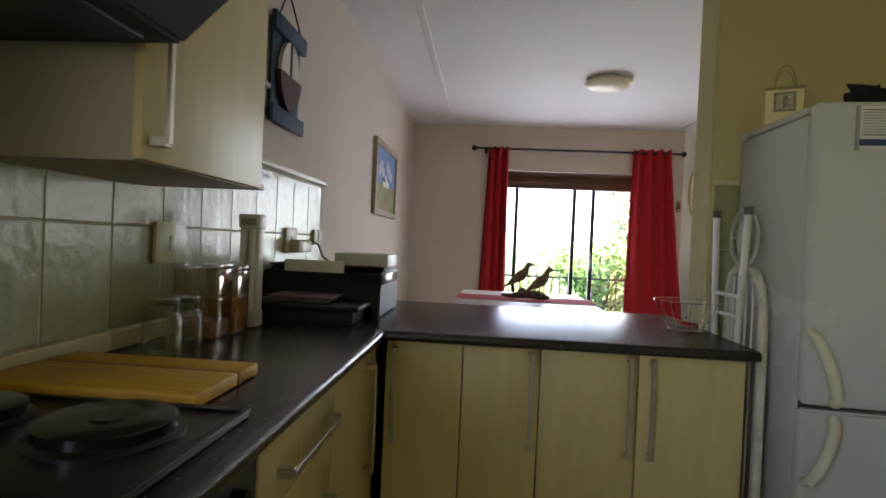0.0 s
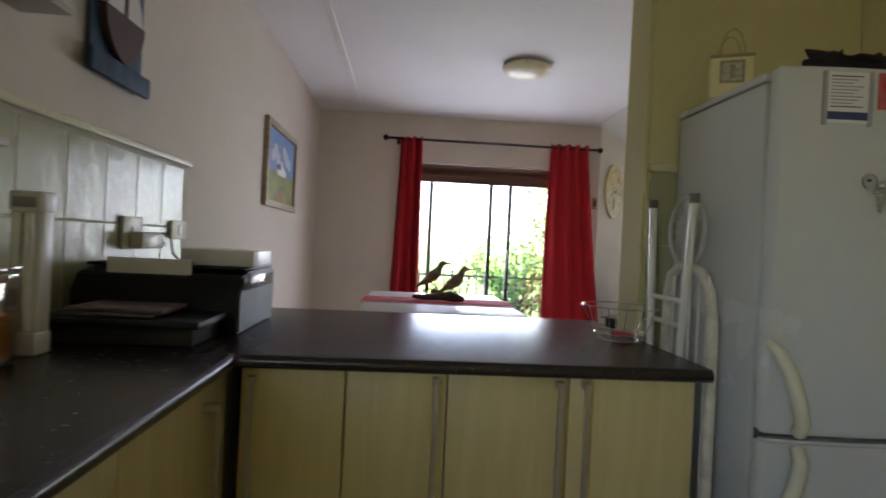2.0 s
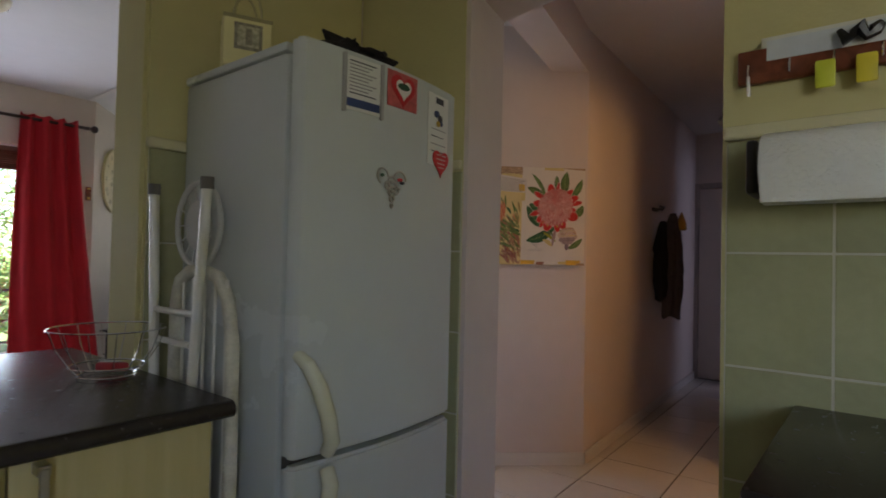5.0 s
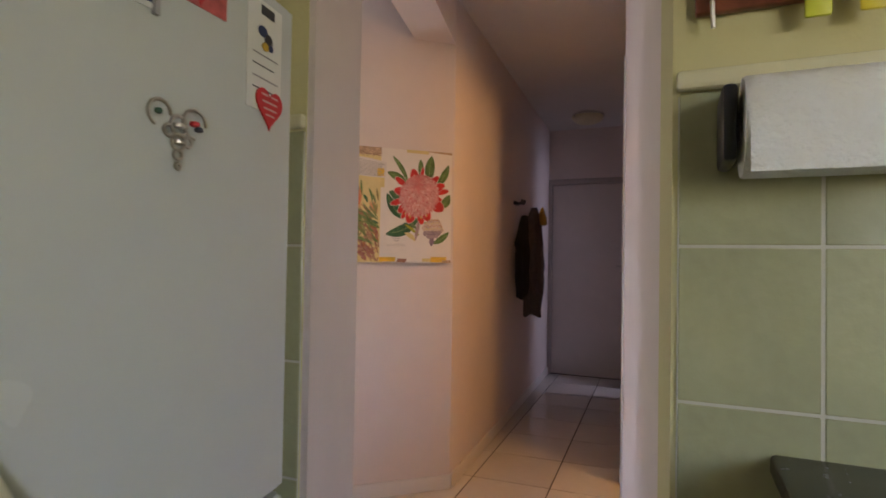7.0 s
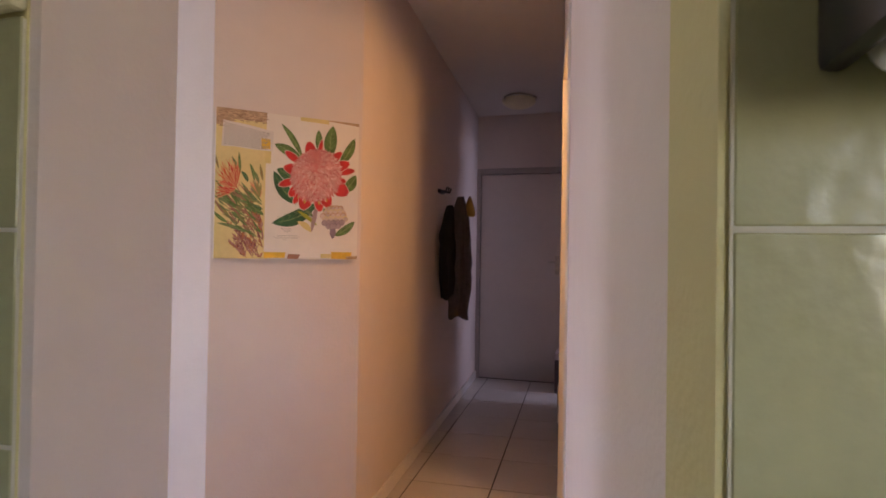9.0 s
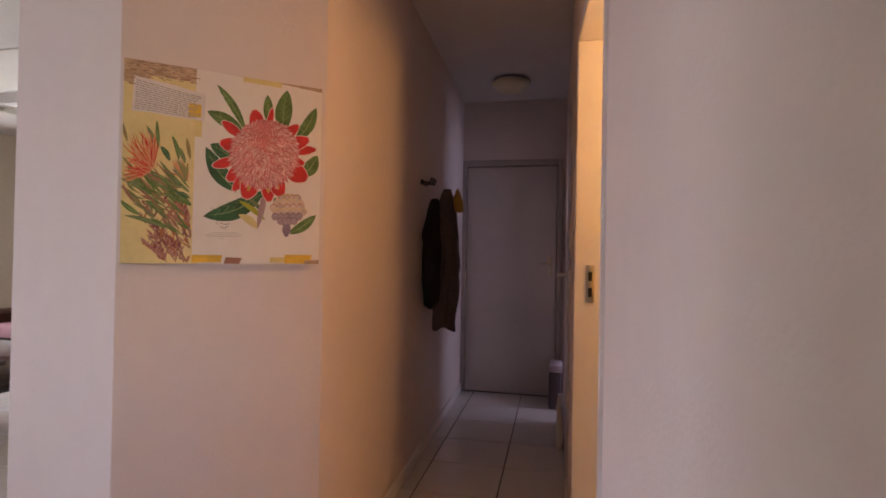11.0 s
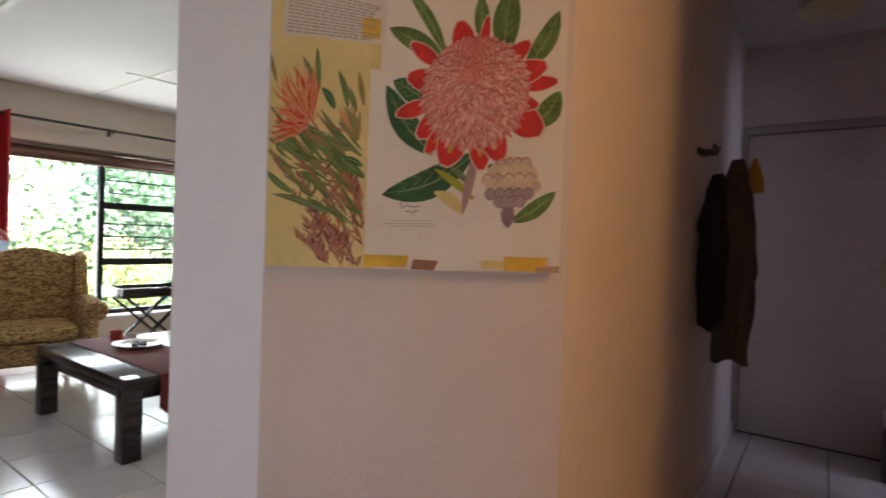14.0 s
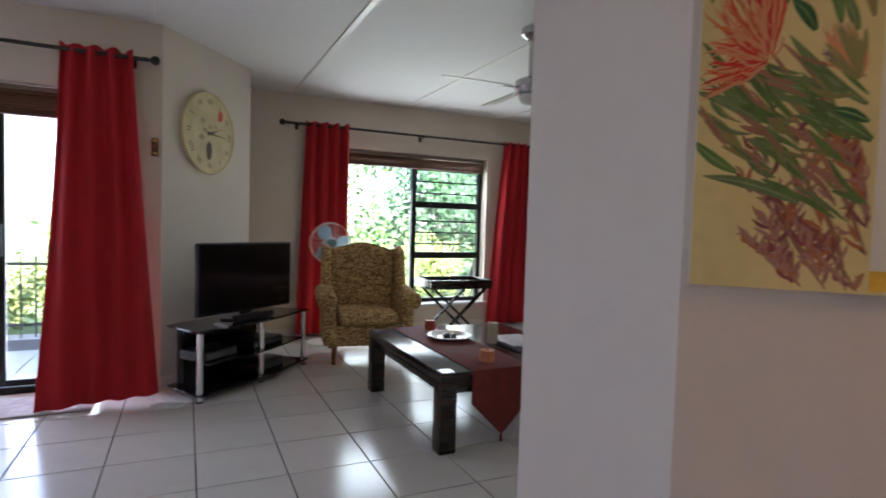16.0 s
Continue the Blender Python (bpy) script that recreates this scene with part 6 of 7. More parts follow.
part("case", bx(-0.02, 0.02, -0.08, 0.08, 0.0, 0.016, 0.005), M("grey_plastic", (0.35, 0.34, 0.33)), u, local=True)
u = thing("soundbar", "curved black bar speaker in front of the television", "speaker", (3.07, 6.79, 0.488), rz=42)
part("case", bx(-0.20, 0.20, -0.03, 0.03, 0, 0.05, 0.014), BLACK, u, local=True)
part("grille", bx(-0.19, 0.19, -0.0335, -0.0302, 0.008, 0.042), BLACK_MATT, u, local=True)


def patterned(name, c1, c2, scale):
    m = bpy.data.materials.new(name)
    m.use_nodes = True
    nt = m.node_tree
    b = nt.nodes["Principled BSDF"]
    tc, mp, n, cr = (nt.nodes.new("ShaderNode" + k) for k in ("TexCoord", "Mapping", "TexNoise", "ValToRGB"))
    mp.inputs["Scale"].default_value = (scale, scale, scale * 2.4)
    n.inputs["Scale"].default_value, n.inputs["Detail"].default_value, n.inputs["Distortion"].default_value = 1.0, 2, 1.8
    cr.color_ramp.interpolation = "EASE"
    cr.color_ramp.elements[0].position, cr.color_ramp.elements[0].color = 0.45, (*c1, 1)
    cr.color_ramp.elements[1].position, cr.color_ramp.elements[1].color = 0.55, (*c2, 1)
    nt.links.new(tc.outputs["Object"], mp.inputs["Vector"])
    nt.links.new(mp.outputs["Vector"], n.inputs["Vector"])
    nt.links.new(n.outputs["Fac"], cr.inputs["Fac"])
    nt.links.new(cr.outputs["Color"], b.inputs["Base Color"])
    b.inputs["Roughness"].default_value = 0.9
    return m


UPH = patterned("brown_cream_weave", (0.22, 0.115, 0.038), (0.66, 0.46, 0.20), 22)


def armchair():
    t = thing("armchair", "wing armchair in brown and cream patterned cloth", "armchair", (4.13, 7.33, 0), rz=-10.0)

    def pillow(x0, x1, y0, y1, z0, z1, b, seg=4):
        return bx(x0, x1, y0, y1, z0, z1, b, seg)
    part("seat_base", pillow(-0.34, 0.34, -0.34, 0.36, 0.16, 0.34, 0.03), UPH, t, local=True)
    part("seat_cushion", pillow(-0.27, 0.27, -0.37, 0.26, 0.345, 0.455, 0.045), UPH, t, local=True)
    # backrest with a curved top
    n = 16
    prof = [(-0.33, 0.30)] + [(-0.33 + 0.66 * k / n, 0.985 + 0.075 * math.sin(math.pi * k / n) ** 1.5 + (0.03 if k in (0, n) else 0)) for k in range(n + 1)] + [(0.33, 0.30)]
    bm = extrude(prof[::-1], "y", 0.27, 0.42)
    bmesh.ops.bevel(bm, geom=[e for e in bm.edges if abs(e.verts[0].co.y - e.verts[1].co.y) < 1e-4], offset=0.03, segments=3, affect="EDGES")
    part("backrest", bm, UPH, t, local=True)
    for s in (-1, 1):
        # wing
        wp = [(0.36, 0.60), (0.06, 0.60), (0.10, 0.72), (0.14, 0.86), (0.17, 0.98), (0.24, 1.03), (0.38, 1.03)]
        bm = extrude(wp, "x", s * 0.31, s * 0.40)
        bmesh.ops.bevel(bm, geom=bm.edges[:], offset=0.022, segments=3, affect="EDGES")
        part("wing", bm, UPH, t, local=True)
        part("arm_panel", pillow(min(s * 0.29, s * 0.40), max(s * 0.29, s * 0.40), -0.35, 0.33, 0.17, 0.56, 0.025), UPH, t, local=True)
        part("arm_roll", tube([(s * 0.375, -0.39, 0.565), (s * 0.375, -0.37, 0.57), (s * 0.375, 0.20, 0.585), (s * 0.37, 0.32, 0.59)], [0.070, 0.086, 0.086, 0.07], 18), UPH, t, local=True)
    for x, y in ((-0.30, -0.30), (0.30, -0.30), (-0.29, 0.33), (0.29, 0.33)):
        part("leg", tube([(x, y, 0.17), (x * 1.02, y * 1.04, 0.0)], [0.028, 0.018], 10), RED_WOOD, t, "reddish turned leg", local=True)


armchair()


def pedestal_fan():
    t = thing("pedestal_fan", "white pedestal fan standing behind the armchair", "fan", (3.91, 7.95, 0))
    x, y, z = 3.91, 7.86, 1.04
    part("base", lathe([(0, 0), (0.20, 0), (0.19, 0.02), (0.05, 0.04), (0, 0.04)], (x, y + 0.10, 0), 28), WHITE_PL, t)
    part("pole", tube([(x, y + 0.10, 0.03), (x, y + 0.10, 0.98)], 0.014, 10), WHITE_PL, t)
    m = Matrix.Translation((x, y, z)) @ pose(0, 0, 0, 90, 0, 0)
    part("motor", lathe([(0, -0.14), (0.05, -0.13), (0.065, -0.06), (0.06, -0.02), (0, -0.02)], (0, 0, 0), 20, m=m), WHITE_PL, t)
    R = 0.205
    part("hub", lathe([(0, 0.07), (0.045, 0.066), (0.05, 0.055), (0, 0.05)], (0, 0, 0), 20, m=m), M("fan_blue", (0.30, 0.42, 0.52), 0.3), t)
    for k in range(3):
        a0 = 2 * math.pi * k / 3
        bm = bmesh.new()
        grid = []
        for i in range(7):
            r = 0.03 + 0.155 * i / 6
            grid.append([bm.verts.new((r * math.cos(a0 + (0.25 + 0.75 * math.sin(math.pi * (0.2 + 0.7 * i / 6))) * (j / 5 - 0.5) * 1.3), r * math.sin(a0 + (0.25 + 0.75 * math.sin(math.pi * (0.2 + 0.7 * i / 6))) * (j / 5 - 0.5) * 1.3), 0.02 + 0.04 * (j / 5 - 0.5))) for j in range(6)])
        for i in range(6):
            for j in range(5):
                bm.faces.new((grid[i][j], grid[i][j + 1], grid[i + 1][j + 1], grid[i + 1][j]))
        bmesh.ops.solidify(bm, geom=bm.faces[:], thickness=0.003)
        bm.transform(m)
        part("blade", bm, M("fan_blade", (0.40, 0.52, 0.62), 0.25), t, "translucent blue blade")
    gm = WHITE_PL
    for r, zz in ((R, 0.0), (R * 0.97, 0.05), (0.055, 0.075)):
        part("guard_ring", tube([m @ Vector((r * math.cos(a), r * math.sin(a), zz)) for a in [2 * math.pi * k / 40 for k in range(40)]], 0.004, 6, closed=True), gm, t)
    for k in range(40):
        a = 2 * math.pi * k / 40
        part("guard_wire", tube([m @ Vector((r * math.cos(a), r * math.sin(a), zz)) for r, zz in ((0.05, 0.075), (0.13, 0.072), (R * 0.93, 0.055), (R, 0.0), (R * 0.9, -0.05), (0.06, -0.07))], 0.0014, 4), gm, t)


pedestal_fan()


def coffee_table():
    t = thing("coffee_table", "large dark wooden coffee table with block legs", "coffee table", (4.4, 5.65, 0))
    part("tabletop", bx(3.845, 4.98, 5.00, 6.30, 0.395, 0.450, 0.004), DARK_WOOD, t)
    part("apron", frame_flat(3.875, 4.95, 5.03, 6.27, 0.03, 0.325, 0.394), DARK_WOOD, t)
    for x in (3.845, 4.88):
        for y in (5.00, 6.20):
            part("leg", bx(x, x + 0.10, y, y + 0.10, 0, 0.3945, 0.004), DARK_WOOD, t)
            part("leg_cap", bx(x + 0.012, x + 0.088, y + 0.012, y + 0.088, 0.4502, 0.4512), wood("end_grain", (0.03, 0.018, 0.012), (0.055, 0.032, 0.022), 0.2, (40, 40, 40), 0.05), t)


coffee_table()
ROSE = M("dark_red_runner_cloth", (0.16, 0.022, 0.018), 0.8, var=0.3, scale=14, bump=0.2, bscale=200)
u = thing("table_runner", "dark red runner with a pointed end hanging over the coffee table", "table runner", (4.225, 5.65, 0.4525))
part("cloth", bx(4.03, 4.42, 4.992, 6.308, 0.4525, 0.4565, 0.001), ROSE, u)
part("hanging_end", extrude([(4.03, 0.4565), (4.03, 0.27), (4.225, 0.075), (4.42, 0.27), (4.42, 0.4565)], "y", 4.9865, 4.9915), ROSE, u, "pointed hanging end")
part("tassel", tube([(4.225, 4.989, 0.076), (4.225, 4.989, 0.035)], [0.006, 0.010], 8), ROSE, u)
part("border", tube([(4.032, 4.985, 0.44), (4.032, 4.985, 0.271), (4.225, 4.985, 0.078), (4.418, 4.985, 0.271), (4.418, 4.985, 0.44)], 0.003, 6), M("runner_cord", (0.10, 0.012, 0.010), 0.8), u, "darker sewn edge")


def dish(x, y):
    t = thing("plate", "large dark-rimmed ceramic plate on the coffee table", "plate", (x, y, 0.457))
    part("rim", lathe([(0.0, 0.004), (0.10, 0.004), (0.13, 0.016), (0.155, 0.026), (0.158, 0.030), (0.15, 0.030), (0.125, 0.020), (0.098, 0.010), (0, 0.010)], (x, y, 0.457), 40), M("ceramic_cream", (0.55, 0.45, 0.36), 0.25, var=0.15), t)
    part("centre", lathe([(0, 0.0105), (0.09, 0.0105), (0.088, 0.013), (0, 0.014)], (x, y, 0.457), 32), M("ceramic_dark", (0.05, 0.03, 0.025), 0.25), t)
    for k in range(4):
        part("stone", lathe([(0, 0), (0.02, 0.004), (0.024, 0.012), (0.014, 0.02), (0, 0.022)], (x + 0.035 * math.cos(k * 1.7), y + 0.03 * math.sin(k * 1.7), 0.471), 10), M("ceramic_dark", (0.05, 0.03, 0.025)), t)


dish(4.275, 5.80)


def candle(x, y, h, r, lab, col, matname, z=0.457):
    t = thing("candle", lab, "candle", (x, y, z), group="candles on the coffee table")
    part("wax", lathe([(0, 0), (r, 0), (r * 1.02, 0.004), (r, h), (r * 0.8, h - 0.004), (0, h - 0.008)], (x, y, z), 24), M(matname, col, 0.45, var=0.2, scale=14), t)
    part("wick", tube([(x, y, z + h - 0.008), (x + 0.002, y, z + h + 0.008)], 0.0015, 5), BLACK, t)


candle(4.285, 6.16, 0.07, 0.04, "red candle in a pale holder on the coffee table", (0.46, 0.08, 0.04), "candle_red")
candle(4.215, 5.16, 0.065, 0.045, "orange and cream candle on the runner", (0.62, 0.24, 0.12), "candle_orange")
candle(4.52, 5.62, 0.14, 0.038, "tall cream pillar candle on the coffee table", (0.58, 0.50, 0.38), "candle_cream", 0.4515)
candle(4.37, 6.12, 0.04, 0.03, "small white candle on the runner", (0.72, 0.68, 0.62), "candle_white")
for i, (x, y, z, col) in enumerate(((4.66, 5.48, 0.452, (0.05, 0.055, 0.07)), (4.67, 5.55, 0.466, (0.60, 0.60, 0.62)))):
    solo("magazine", bx(x - 0.13, x + 0.13, y - 0.17, y + 0.17, z, z + 0.012, 0.002), M("magazine_%d" % i, col, 0.35, var=0.3, scale=20), "magazine lying on the coffee table", "magazine", (x, y, z), "magazines on the coffee table")


def butler_tray():
    t = thing("tray_table", "dark wooden butler tray on crossed legs by the window", "tray table", (5.33, 7.90, 0))
    fr = bmesh.new()
    for b in ((4.95, 5.70, 7.66, 7.68), (4.95, 5.70, 8.12, 8.14), (4.95, 4.97, 7.68, 8.12), (5.68, 5.70, 7.68, 8.12)):
        bx(b[0], b[1], b[2], b[3], 0.56, 0.66, 0.004, bm=fr)
    part("tray_rim", fr, DARK_WOOD, t)
    part("tray_floor", bx(4.97, 5.68, 7.68, 8.12, 0.565, 0.578), DARK_WOOD, t)
    for y in (7.70, 8.10):
        for x0, x1 in ((5.02, 5.62), (5.62, 5.02)):
            part("leg", tube([(x0, y + (0.012 if x0 < x1 else -0.012), 0.558), (x1, y + (0.012 if x0 < x1 else -0.012), 0.0)], 0.020, 4), DARK_WOOD, t)
    part("stretcher", tube([(5.14, 7.70, 0.11), (5.14, 8.10, 0.11)], 0.012, 8), DARK_WOOD, t)


butler_tray()


def sofa():
    t = thing("sofa", "dark brown leather sofa with mauve seat cushions", "sofa", (6.4, 6.2, 0))
    hide = M("brown_leather", (0.075, 0.028, 0.016), 0.45, var=0.25, scale=9, bump=0.2, bscale=90)
    cush = M("mauve_cushion", (0.30, 0.15, 0.17), 0.85, var=0.12, scale=8, bump=0.2, bscale=150)
    part("base", bx(5.98, 6.82, 5.20, 7.20, 0.08, 0.36, 0.03, 3), hide, t)
    part("backrest", bx(6.58, 6.86, 5.20, 7.20, 0.30, 0.95, 0.06, 4), hide, t)
    for y in (5.20, 7.02):
        part("armrest", bx(5.96, 6.80, y, y + 0.20, 0.10, 0.62, 0.05, 4), hide, t)
    for y in (5.42, 6.22):
        part("seat_cushion", bx(5.94, 6.56, y, y + 0.78, 0.365, 0.50, 0.05, 4), cush, t)
        part("back_cushion", bx(6.44, 6.60, y, y + 0.78, 0.50, 0.88, 0.06, 4), hide, t)
    for x in (6.03, 6.77):
        for y in (5.25, 7.15):
            part("foot", tube([(x, y, 0.0), (x, y, 0.081)], [0.022, 0.028], 10), DARK_WOOD, t)


sofa()


def ceiling_fan():
    x, y, z = 4.74, 5.60, 2.22
    t = thing("ceiling_fan", "white ceiling fan with a small lamp, at rest", "ceiling fan", (x, y, z))
    part("canopy", lathe([(0, 0), (0.07, 0), (0.068, -0.04), (0.03, -0.075), (0, -0.075)], (x, y, TOP), 24), M("nickel", (0.5, 0.5, 0.5), 0.25, 1.0), t)
    part("down_rod", tube([(x, y, TOP - 0.06), (x, y, z + 0.06)], 0.012, 10), M("nickel", (0.5, 0.5, 0.5)), t)
    part("motor", lathe([(0, 0.07), (0.05, 0.07), (0.10, 0.045), (0.11, 0.0), (0.09, -0.04), (0, -0.05)], (x, y, z), 28), M("nickel", (0.5, 0.5, 0.5)), t)
    part("lamp_bowl", lathe([(0.075, -0.05), (0.075, -0.075), (0.06, -0.105), (0.03, -0.122), (0, -0.126)], (x, y, z), 24), WHITE_PL, t, "white glass bowl")
    for k in range(4):
        a = radians(178 + 90 * k)
        mm = Matrix.Translation((x, y, z)) @ pose(0, 0, 0, 0, 0, math.degrees(a)) @ pose(0, 0, 0, -13, 0, 0)
        pts = [(0.16, -0.045), (0.40, -0.065), (0.60, -0.065), (0.65, -0.045), (0.66, 0.0), (0.65, 0.045), (0.60, 0.065), (0.40, 0.065), (0.16, 0.045)]
        bm = prism(pts, -0.004, 0.004)
        bm.transform(mm)
        bl = part("blade", bm, WHITE_PL, t)
        b2 = bx(0.08, 0.20, -0.018, 0.018, -0.012, -0.005, 0.002)
        b2.transform(mm)
        part("blade_arm", b2, M("nickel", (0.5, 0.5, 0.5)), bl)


ceiling_fan()
bm = bx(1.15, 2.05, 6.42, 6.80, 0.003, 0.014, 0.003)
bmesh.ops.subdivide_edges(bm, edges=bm.edges[:], cuts=6, use_grid_fill=True)
for v in bm.verts:
    v.co.z += 0.004 * noise.noise(v.co * 9) if v.co.z > 0.01 else 0
solo("door_mat", bm, M("mat_cloth", (0.42, 0.36, 0.36), 0.95, var=0.3, scale=20, bump=0.5, bscale=120), "crumpled pale floor mat at the sliding door", "mat", (1.6, 6.6, 0))
solo("cable", tube([(2.45, 6.45, 0.006), (2.38, 6.38, 0.006), (2.42, 6.30, 0.006), (2.55, 6.30, 0.006), (2.62, 6.38, 0.006)], 0.004, 6), WHITE_PL, "loose white cable on the floor", "cable", (2.45, 6.4, 0))
# ---------------------------------------------------------------- outside
GRASS = M("lawn", (0.09, 0.14, 0.035), 0.9, var=0.4, scale=3)
setting("ground", bx(-60, 70, 7.10, 120, -0.4, -0.12), GRASS, "green lawn outside", "ground")
setting("pavement", bx(-2.5, 4.5, 7.10, 9.6, -0.119, -0.06), M("patio_paving", (0.55, 0.50, 0.44), 0.8, var=0.15, scale=3), "pale paved patio outside the sliding door", "pavement")


def leaf_mat(name, color):
    m = bpy.data.materials.new(name)
    m.use_nodes = True
    nt = m.node_tree
    b = nt.nodes["Principled BSDF"]
    g, r, h = nt.nodes.new("ShaderNodeNewGeometry"), nt.nodes.new("ShaderNodeMapRange"), nt.nodes.new("ShaderNodeHueSaturation")
    r.inputs["To Min"].default_value, r.inputs["To Max"].default_value = 0.5, 1.7
    h.inputs["Color"].default_value = (*color, 1)
    nt.links.new(g.outputs["Random Per Island"], r.inputs["Value"])
    nt.links.new(r.outputs["Result"], h.inputs["Value"])
    nt.links.new(h.outputs["Color"], b.inputs["Base Color"])
    b.inputs["Roughness"].default_value = 0.6
    b.inputs["Transmission Weight"].default_value = 0.0
    return m


def tree(name, x, y, z0, trunk_h, crown, n, size, color, label, seed):
    random.seed(seed)
    t = thing(name, label, "tree" if trunk_h > 0.5 else "bush", (x, y, z0))
    bark = M("bark", (0.10, 0.07, 0.05), 0.9, var=0.3, scale=20)
    top = trunk_h + crown[2] * 0.8
    part("trunk", tube([(x, y, z0), (x + 0.05, y, z0 + trunk_h * 0.5), (x - 0.03, y + 0.05, z0 + trunk_h), (x, y, z0 + top)], [0.10 * crown[0] / 1.5 + 0.03, 0.07 * crown[0] / 1.5 + 0.02, 0.05, 0.015], 8), bark, t)
    clumps = []
    for k in range(16):
        a, r = random.uniform(0, 2 * math.pi), random.uniform(0.2, 0.95) ** 0.5
        c = Vector((x + crown[0] * r * math.cos(a), y + crown[1] * r * math.sin(a), z0 + trunk_h + crown[2] * random.uniform(0.05, 1.0)))
        clumps.append(c)
        if k < 9:
            part("limb", tube([(x, y, z0 + trunk_h * 0.7), ((x + c.x) / 2, (y + c.y) / 2, (z0 + trunk_h * 0.8 + c.z) / 2 + 0.05), tuple(c)], [0.035, 0.02, 0.006], 5), bark, t)
    verts, faces = [], []
    for i in range(n):
        c = random.choice(clumps)
        d = Vector((random.gauss(0, 1), random.gauss(0, 1), random.gauss(0, 0.8))) * (0.30 * min(crown))
        p = c + d
        p.z = max(p.z, z0 + 0.05)
        u = Vector((random.gauss(0, 1), random.gauss(0, 1), random.gauss(0, 0.6))).normalized()
        w = u.orthogonal().normalized()
        s = size * random.uniform(0.6, 1.3)
        k = len(verts)
        verts += [p, p + u * s * 0.5 + w * s * 0.28, p + u * s, p + u * s * 0.5 - w * s * 0.28]
        faces.append((k, k + 1, k + 2, k + 3))
    me = bpy.data.meshes.new("crown")
    me.from_pydata([tuple(v - Vector((x, y, z0))) for v in verts], [], faces)
    me.materials.append(leaf_mat(name + "_leaves_%d" % seed, color))
    ob = new("crown", me)
    ob.parent = t


tree("bush", 2.15, 9.9, -0.12, 0.2, (0.7, 0.6, 1.15), 2600, 0.10, (0.16, 0.30, 0.05), "bright green bush beyond the patio", 3)
tree("bush", 0.3, 10.4, -0.12, 0.1, (0.9, 0.6, 0.55), 1800, 0.09, (0.20, 0.26, 0.07), "low bright bush beyond the patio", 4)
tree("tree", 4.6, 12.6, -0.12, 1.0, (1.5, 1.3, 2.3), 5200, 0.13, (0.12, 0.24, 0.045), "leafy garden tree outside the window", 6)
tree("tree", 7.2, 12.4, -0.12, 0.8, (1.5, 1.3, 2.6), 5600, 0.13, (0.05, 0.14, 0.04), "dark leafy tree outside the window", 7)
tree("bush", 5.7, 10.9, -0.12, 0.1, (1.2, 0.6, 0.9), 3600, 0.08, (0.26, 0.34, 0.07), "yellow-green bush under the window", 8)
tree("tree", 9.6, 15.2, -0.12, 1.2, (2.4, 2.0, 3.4), 4200, 0.2, (0.06, 0.15, 0.045), "tall dark tree outside the window", 9)


def picket_fence():
    t = thing("fence", "thin dark metal railing at the edge of the patio", "fence", (1.4, 9.4, -0.06))
    m = M("fence_metal", (0.06, 0.06, 0.055), 0.6)
    part("rail", tube([(-2.4, 9.4, 0.72), (3.6, 9.4, 0.72)], 0.018, 6), m, t)
    part("rail", tube([(-2.4, 9.4, 0.08), (3.6, 9.4, 0.08)], 0.018, 6), m, t)
    for k in range(46):
        x = -2.35 + k * 0.13
        part("picket", tube([(x, 9.4, -0.06), (x, 9.4, 0.80)], 0.010, 6), m, t)


picket_fence()

# ---------------------------------------------------------------- tiles: glazed pieces on the walls, floor tiles last
w_host = setting("splashback_west", bx(-0.7325, -0.7285, 0.06, 3.262, 0.902, 1.490), WGROUT, "cream tiled splashback with pale grout", "splashback")


def box_mesh(name, sx, sy, sz, b, mat):
    bm = bx(0, sx, 0, sy, 0, sz)
    bmesh.ops.bevel(bm, geom=bm.edges[:], offset=b, segments=1, affect="EDGES")
    return mesh_of(name, bm, mat, False)


def put(me, name, host, m):
    ob = new(name, me)
    ob.parent = host
    ob.matrix_basis = m
    return ob


tw, th = 0.2105, 0.2635
tile_x = box_mesh("wall_tile", 0.005, tw - 0.005, th - 0.005, 0.0018, WTILE)
skirt = box_mesh("upstand", 0.016, tw * 2 - 0.002, 0.05, 0.004, CREAM_TRIM)
for i in range(18):
    y = 1.319 + tw * (i - 9)
    if y < 0.05:
        continue
    for z in (0.955, 0.955 + th):
        if y + tw < 3.275:
            put(tile_x, "wall_tile", w_host, Matrix.Translation((-0.7320, y + 0.0025, z)))
    if i % 2 == 0:
        put(skirt, "upstand", w_host, Matrix.Translation((-0.7285, y, 0.903)))
setting("tile_rail_west", bx(-0.7325, -0.708, 0.06, 3.266, 1.490, 1.516, 0.007), CREAM_TRIM, "cream moulded rail along the top of the tiles", "tile trim")
e_host = setting("splashback_east", bx(1.8905, 1.8945, 0.2, 1.324, 0.10, 1.490), WGROUT, "cream tiled wall with pale grout", "splashback")
tile_e = box_mesh("wall_tile", 0.005, tw - 0.005, th - 0.005, 0.0018, WTILE)
for i in range(6):
    y = 1.324 - tw * (i + 1)
    for j in range(6):
        z = 1.500 - th * (j + 1)
        if z > -0.1:
            put(tile_e, "wall_tile", e_host, Matrix.Translation((1.8890, y + 0.0025, z)))
setting("tile_rail_east", bx(1.867, 1.8945, 0.2, 1.327, 1.497, 1.530, 0.008), CREAM_TRIM, "cream moulded rail along the top of the tiles", "tile trim")
r_host = setting("splashback_recess", bx(1.888, 1.8915, 2.105, 2.598, 0.0, 1.490), WGROUT, "cream tiled side of the fridge recess", "splashback")
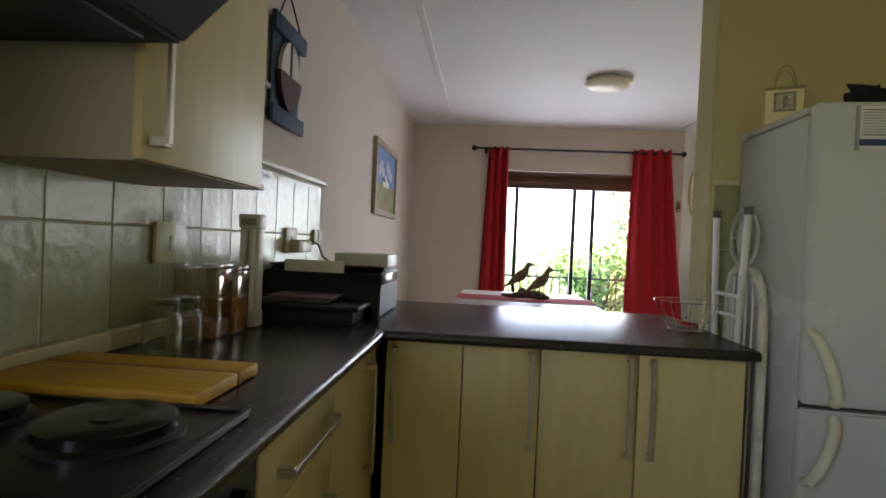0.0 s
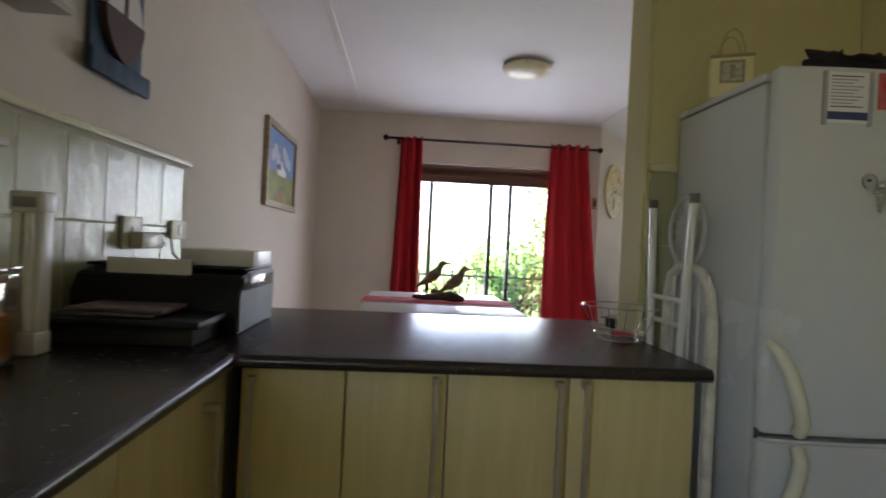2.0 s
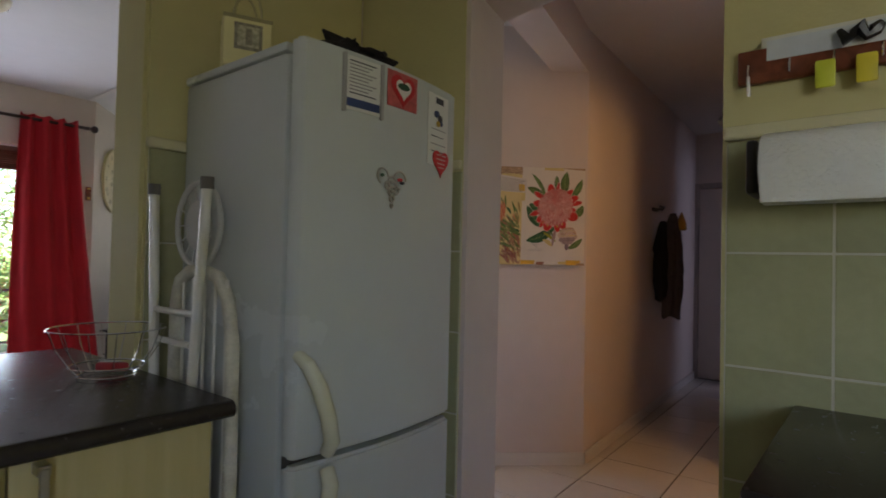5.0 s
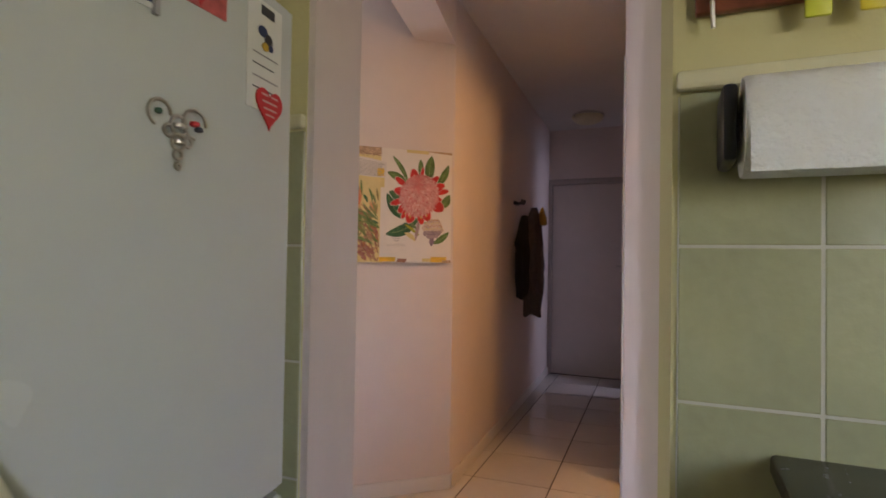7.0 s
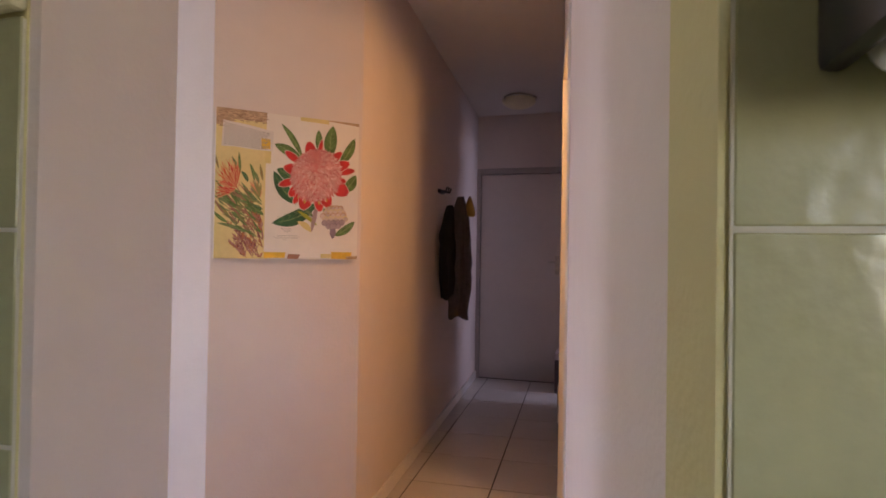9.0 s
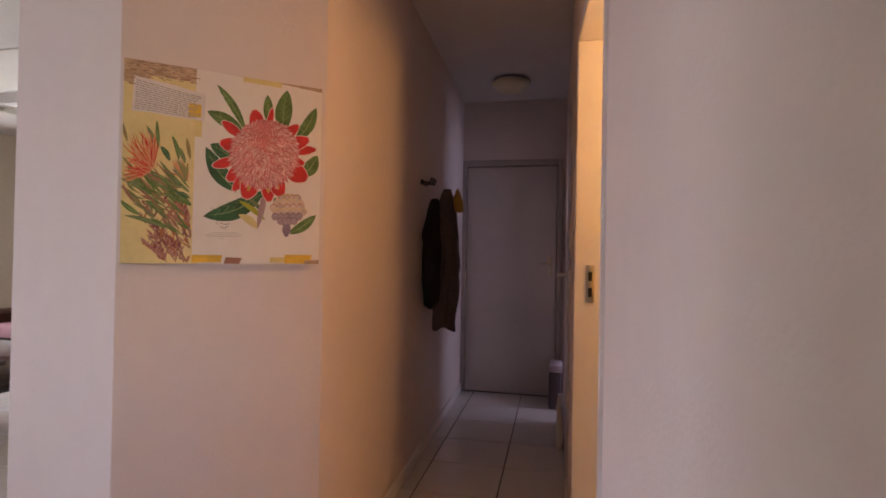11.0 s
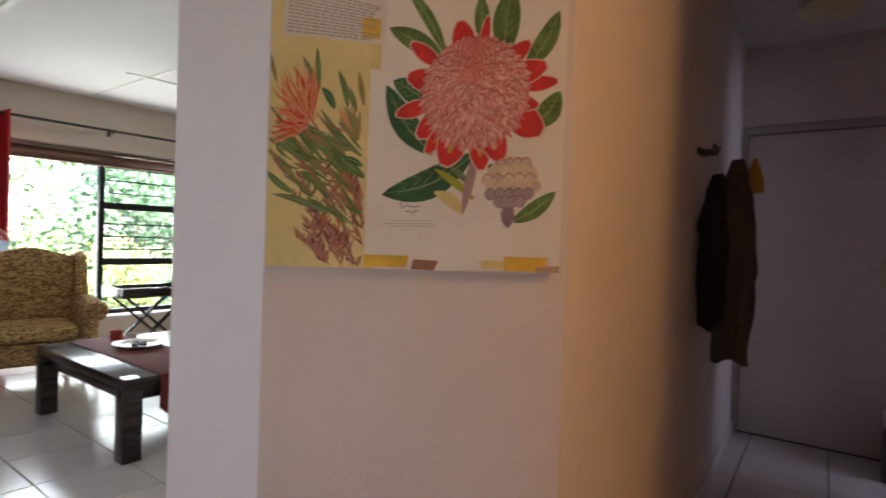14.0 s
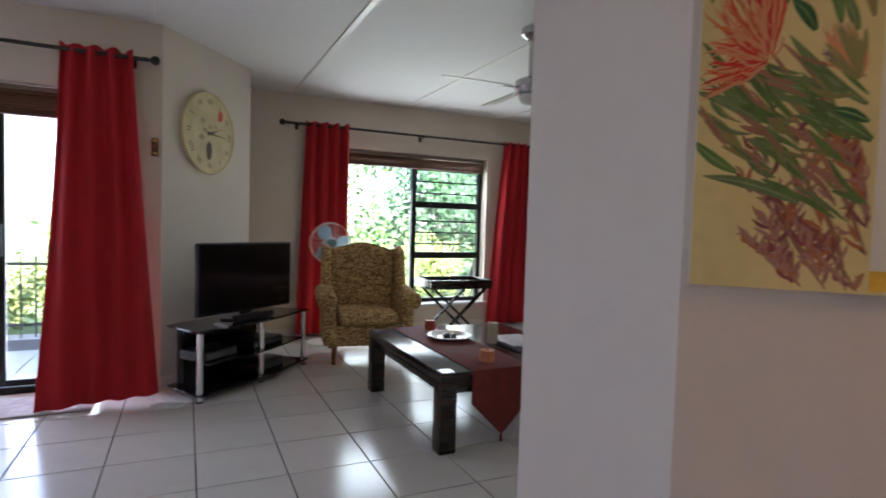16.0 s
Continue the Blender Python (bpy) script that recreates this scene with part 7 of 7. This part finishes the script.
for i in range(3):
    for j in range(6):
        z = 1.498 - th * (j + 1)
        if z > -0.2:
            put(tile_e, "wall_tile", r_host, Matrix.Translation((1.8865, 2.106 + tw * i if i < 2 else 2.106 + 0.28, z)))
setting("tile_rail_recess", bx(1.868, 1.8915, 2.100, 2.598, 1.497, 1.530, 0.008), CREAM_TRIM, "cream moulded rail beside the fridge", "tile trim")
b_host = setting("splashback_back", bx(1.12, 1.88, 2.5955, 2.5995, 0.0, 1.490), WGROUT, "cream tiled wall behind the fridge", "splashback")
tile_y = box_mesh("wall_tile", tw - 0.005, 0.007, th - 0.005, 0.0018, WTILE)
for i in range(3):
    for j in range(6):
        z = 1.498 - th * (j + 1)
        if z > -0.2:
            put(tile_y, "wall_tile", b_host, Matrix.Translation((1.12 + tw * i, 2.5885, z)))
setting("tile_rail_back", bx(1.110, 1.88, 2.570, 2.5995, 1.490, 1.520, 0.008), CREAM_TRIM, "cream moulded rail behind the fridge", "tile trim")
h_host = setting("splashback_bath", bx(4.0565, 4.0595, 0.3, 1.485, 0.0, 1.44), WGROUT, "white tiled bathroom wall", "splashback")
btile = box_mesh("wall_tile", 0.007, tw - 0.005, 0.245, 0.0018, M("white_bath_tile", (0.68, 0.62, 0.52), 0.15, var=0.05, each=0.04))
for i in range(5):
    for j in range(6):
        z = 1.438 - 0.25 * (j + 1)
        if z > -0.2:
            put(btile, "wall_tile", h_host, Matrix.Translation((4.0495, 1.483 - tw * (i + 1), max(z, 0.0))))


# floor tiles, cut to the outline of each floor
def clip(poly, a, b):
    """Keeps what lies to the left of the line from a to b."""
    out = []
    for i, p in enumerate(poly):
        q = poly[i - 1]
        sp = (b[0] - a[0]) * (p[1] - a[1]) - (b[1] - a[1]) * (p[0] - a[0])
        sq = (b[0] - a[0]) * (q[1] - a[1]) - (b[1] - a[1]) * (q[0] - a[0])
        if (sp >= 0) != (sq >= 0):
            f = sq / (sq - sp)
            out.append((q[0] + (p[0] - q[0]) * f, q[1] + (p[1] - q[1]) * f))
        if sp >= 0:
            out.append(p)
    return out


def floor_tiles(host, x0, y0, size, turn, region, limit_box, singles):
    c, s = math.cos(radians(turn)), math.sin(radians(turn))
    g = 0.0035
    full = box_mesh("floor_tile", size - 2 * g, size - 2 * g, 0.0065, 0.0015, FTILE)
    rest_v, rest_f = [], []
    for i in range(-14, 16):
        for j in range(-16, 16):
            lx, ly = i * size, j * size
            quad = [(lx + g, ly + g), (lx + size - g, ly + g), (lx + size - g, ly + size - g), (lx + g, ly + size - g)]
            w = [(x0 + c * a - s * b, y0 + s * a + c * b) for a, b in quad]
            poly = w
            for k in range(len(region)):
                poly = clip(poly, region[k], region[(k + 1) % len(region)])
                if len(poly) < 3:
                    break
            if len(poly) < 3:
                continue
            cx, cy = sum(p[0] for p in poly) / len(poly), sum(p[1] for p in poly) / len(poly)
            near = limit_box[0] < cx < limit_box[1] and limit_box[2] < cy < limit_box[3]
            whole = len(poly) == 4 and all(min(math.dist(p, q) for q in w) < 1e-6 for p in poly)
            if near and whole:
                put(full, "floor_tile", host, Matrix.Translation((w[0][0], w[0][1], -0.0060)) @ pose(0, 0, 0, 0, 0, turn))
            elif near:
                bm = prism(poly, -0.006, 0.0005)
                ob = new("floor_tile", mesh_of("floor_tile", bm, FTILE, False))
                ob.parent = host
            else:
                k = len(rest_v)
                n = len(poly)
                rest_v += [(p[0], p[1], 0.0) for p in poly] + [(p[0], p[1], -0.006) for p in poly]
                rest_f.append(tuple(range(k, k + n)))
                rest_f += [(k + a, k + n + a, k + n + (a + 1) % n, k + (a + 1) % n) for a in range(n)]
    if rest_v:
        me = bpy.data.meshes.new("far_floor_tiles")
        me.from_pydata(rest_v, [], rest_f)
        me.materials.append(FTILE)
        ob = new("far_floor_tiles", me)
        ob.parent = host
        tagged(ob, kind="stuff")


living_host = setting("floor_living", bx(-0.73, 7.6, -1.6, 8.45, -0.0058, -0.0056), GROUT, "white floor tiles with dark joints", "floor")
floor_tiles(living_host, 2.228, 5.490, 0.4165, 0.0, [(-0.73, 2.80), (2.10, 2.80), (3.21, 2.96), (7.6, 2.96), (7.6, 8.44), (2.0, 8.44), (-0.73, 8.44)], (1.3, 6.4, 2.8, 8.5), 1)
hall_host = setting("floor_hall", bx(1.9, 6.8, 1.3, 2.9, -0.0055, -0.0053), GROUT, "white passage floor tiles with dark joints", "floor")
floor_tiles(hall_host, 4.215, 2.383, 0.428, 2.2, [(1.90, 1.30), (6.80, 1.30), (6.80, 2.75), (3.21, 2.955), (2.10, 2.795), (1.90, 2.1)], (1.9, 6.8, 1.2, 3.0), 1)
kitchen_host = setting("floor_kitchen", bx(-0.73, 1.9, -1.6, 2.8, -0.0055, -0.0053), GROUT, "white kitchen floor tiles with dark joints", "floor")
floor_tiles(kitchen_host, 2.228, 5.490, 0.4165, 0.0, [(-0.73, -1.6), (1.899, -1.6), (1.899, 2.799), (-0.73, 2.799)], (9, 10, 9, 10), 0)
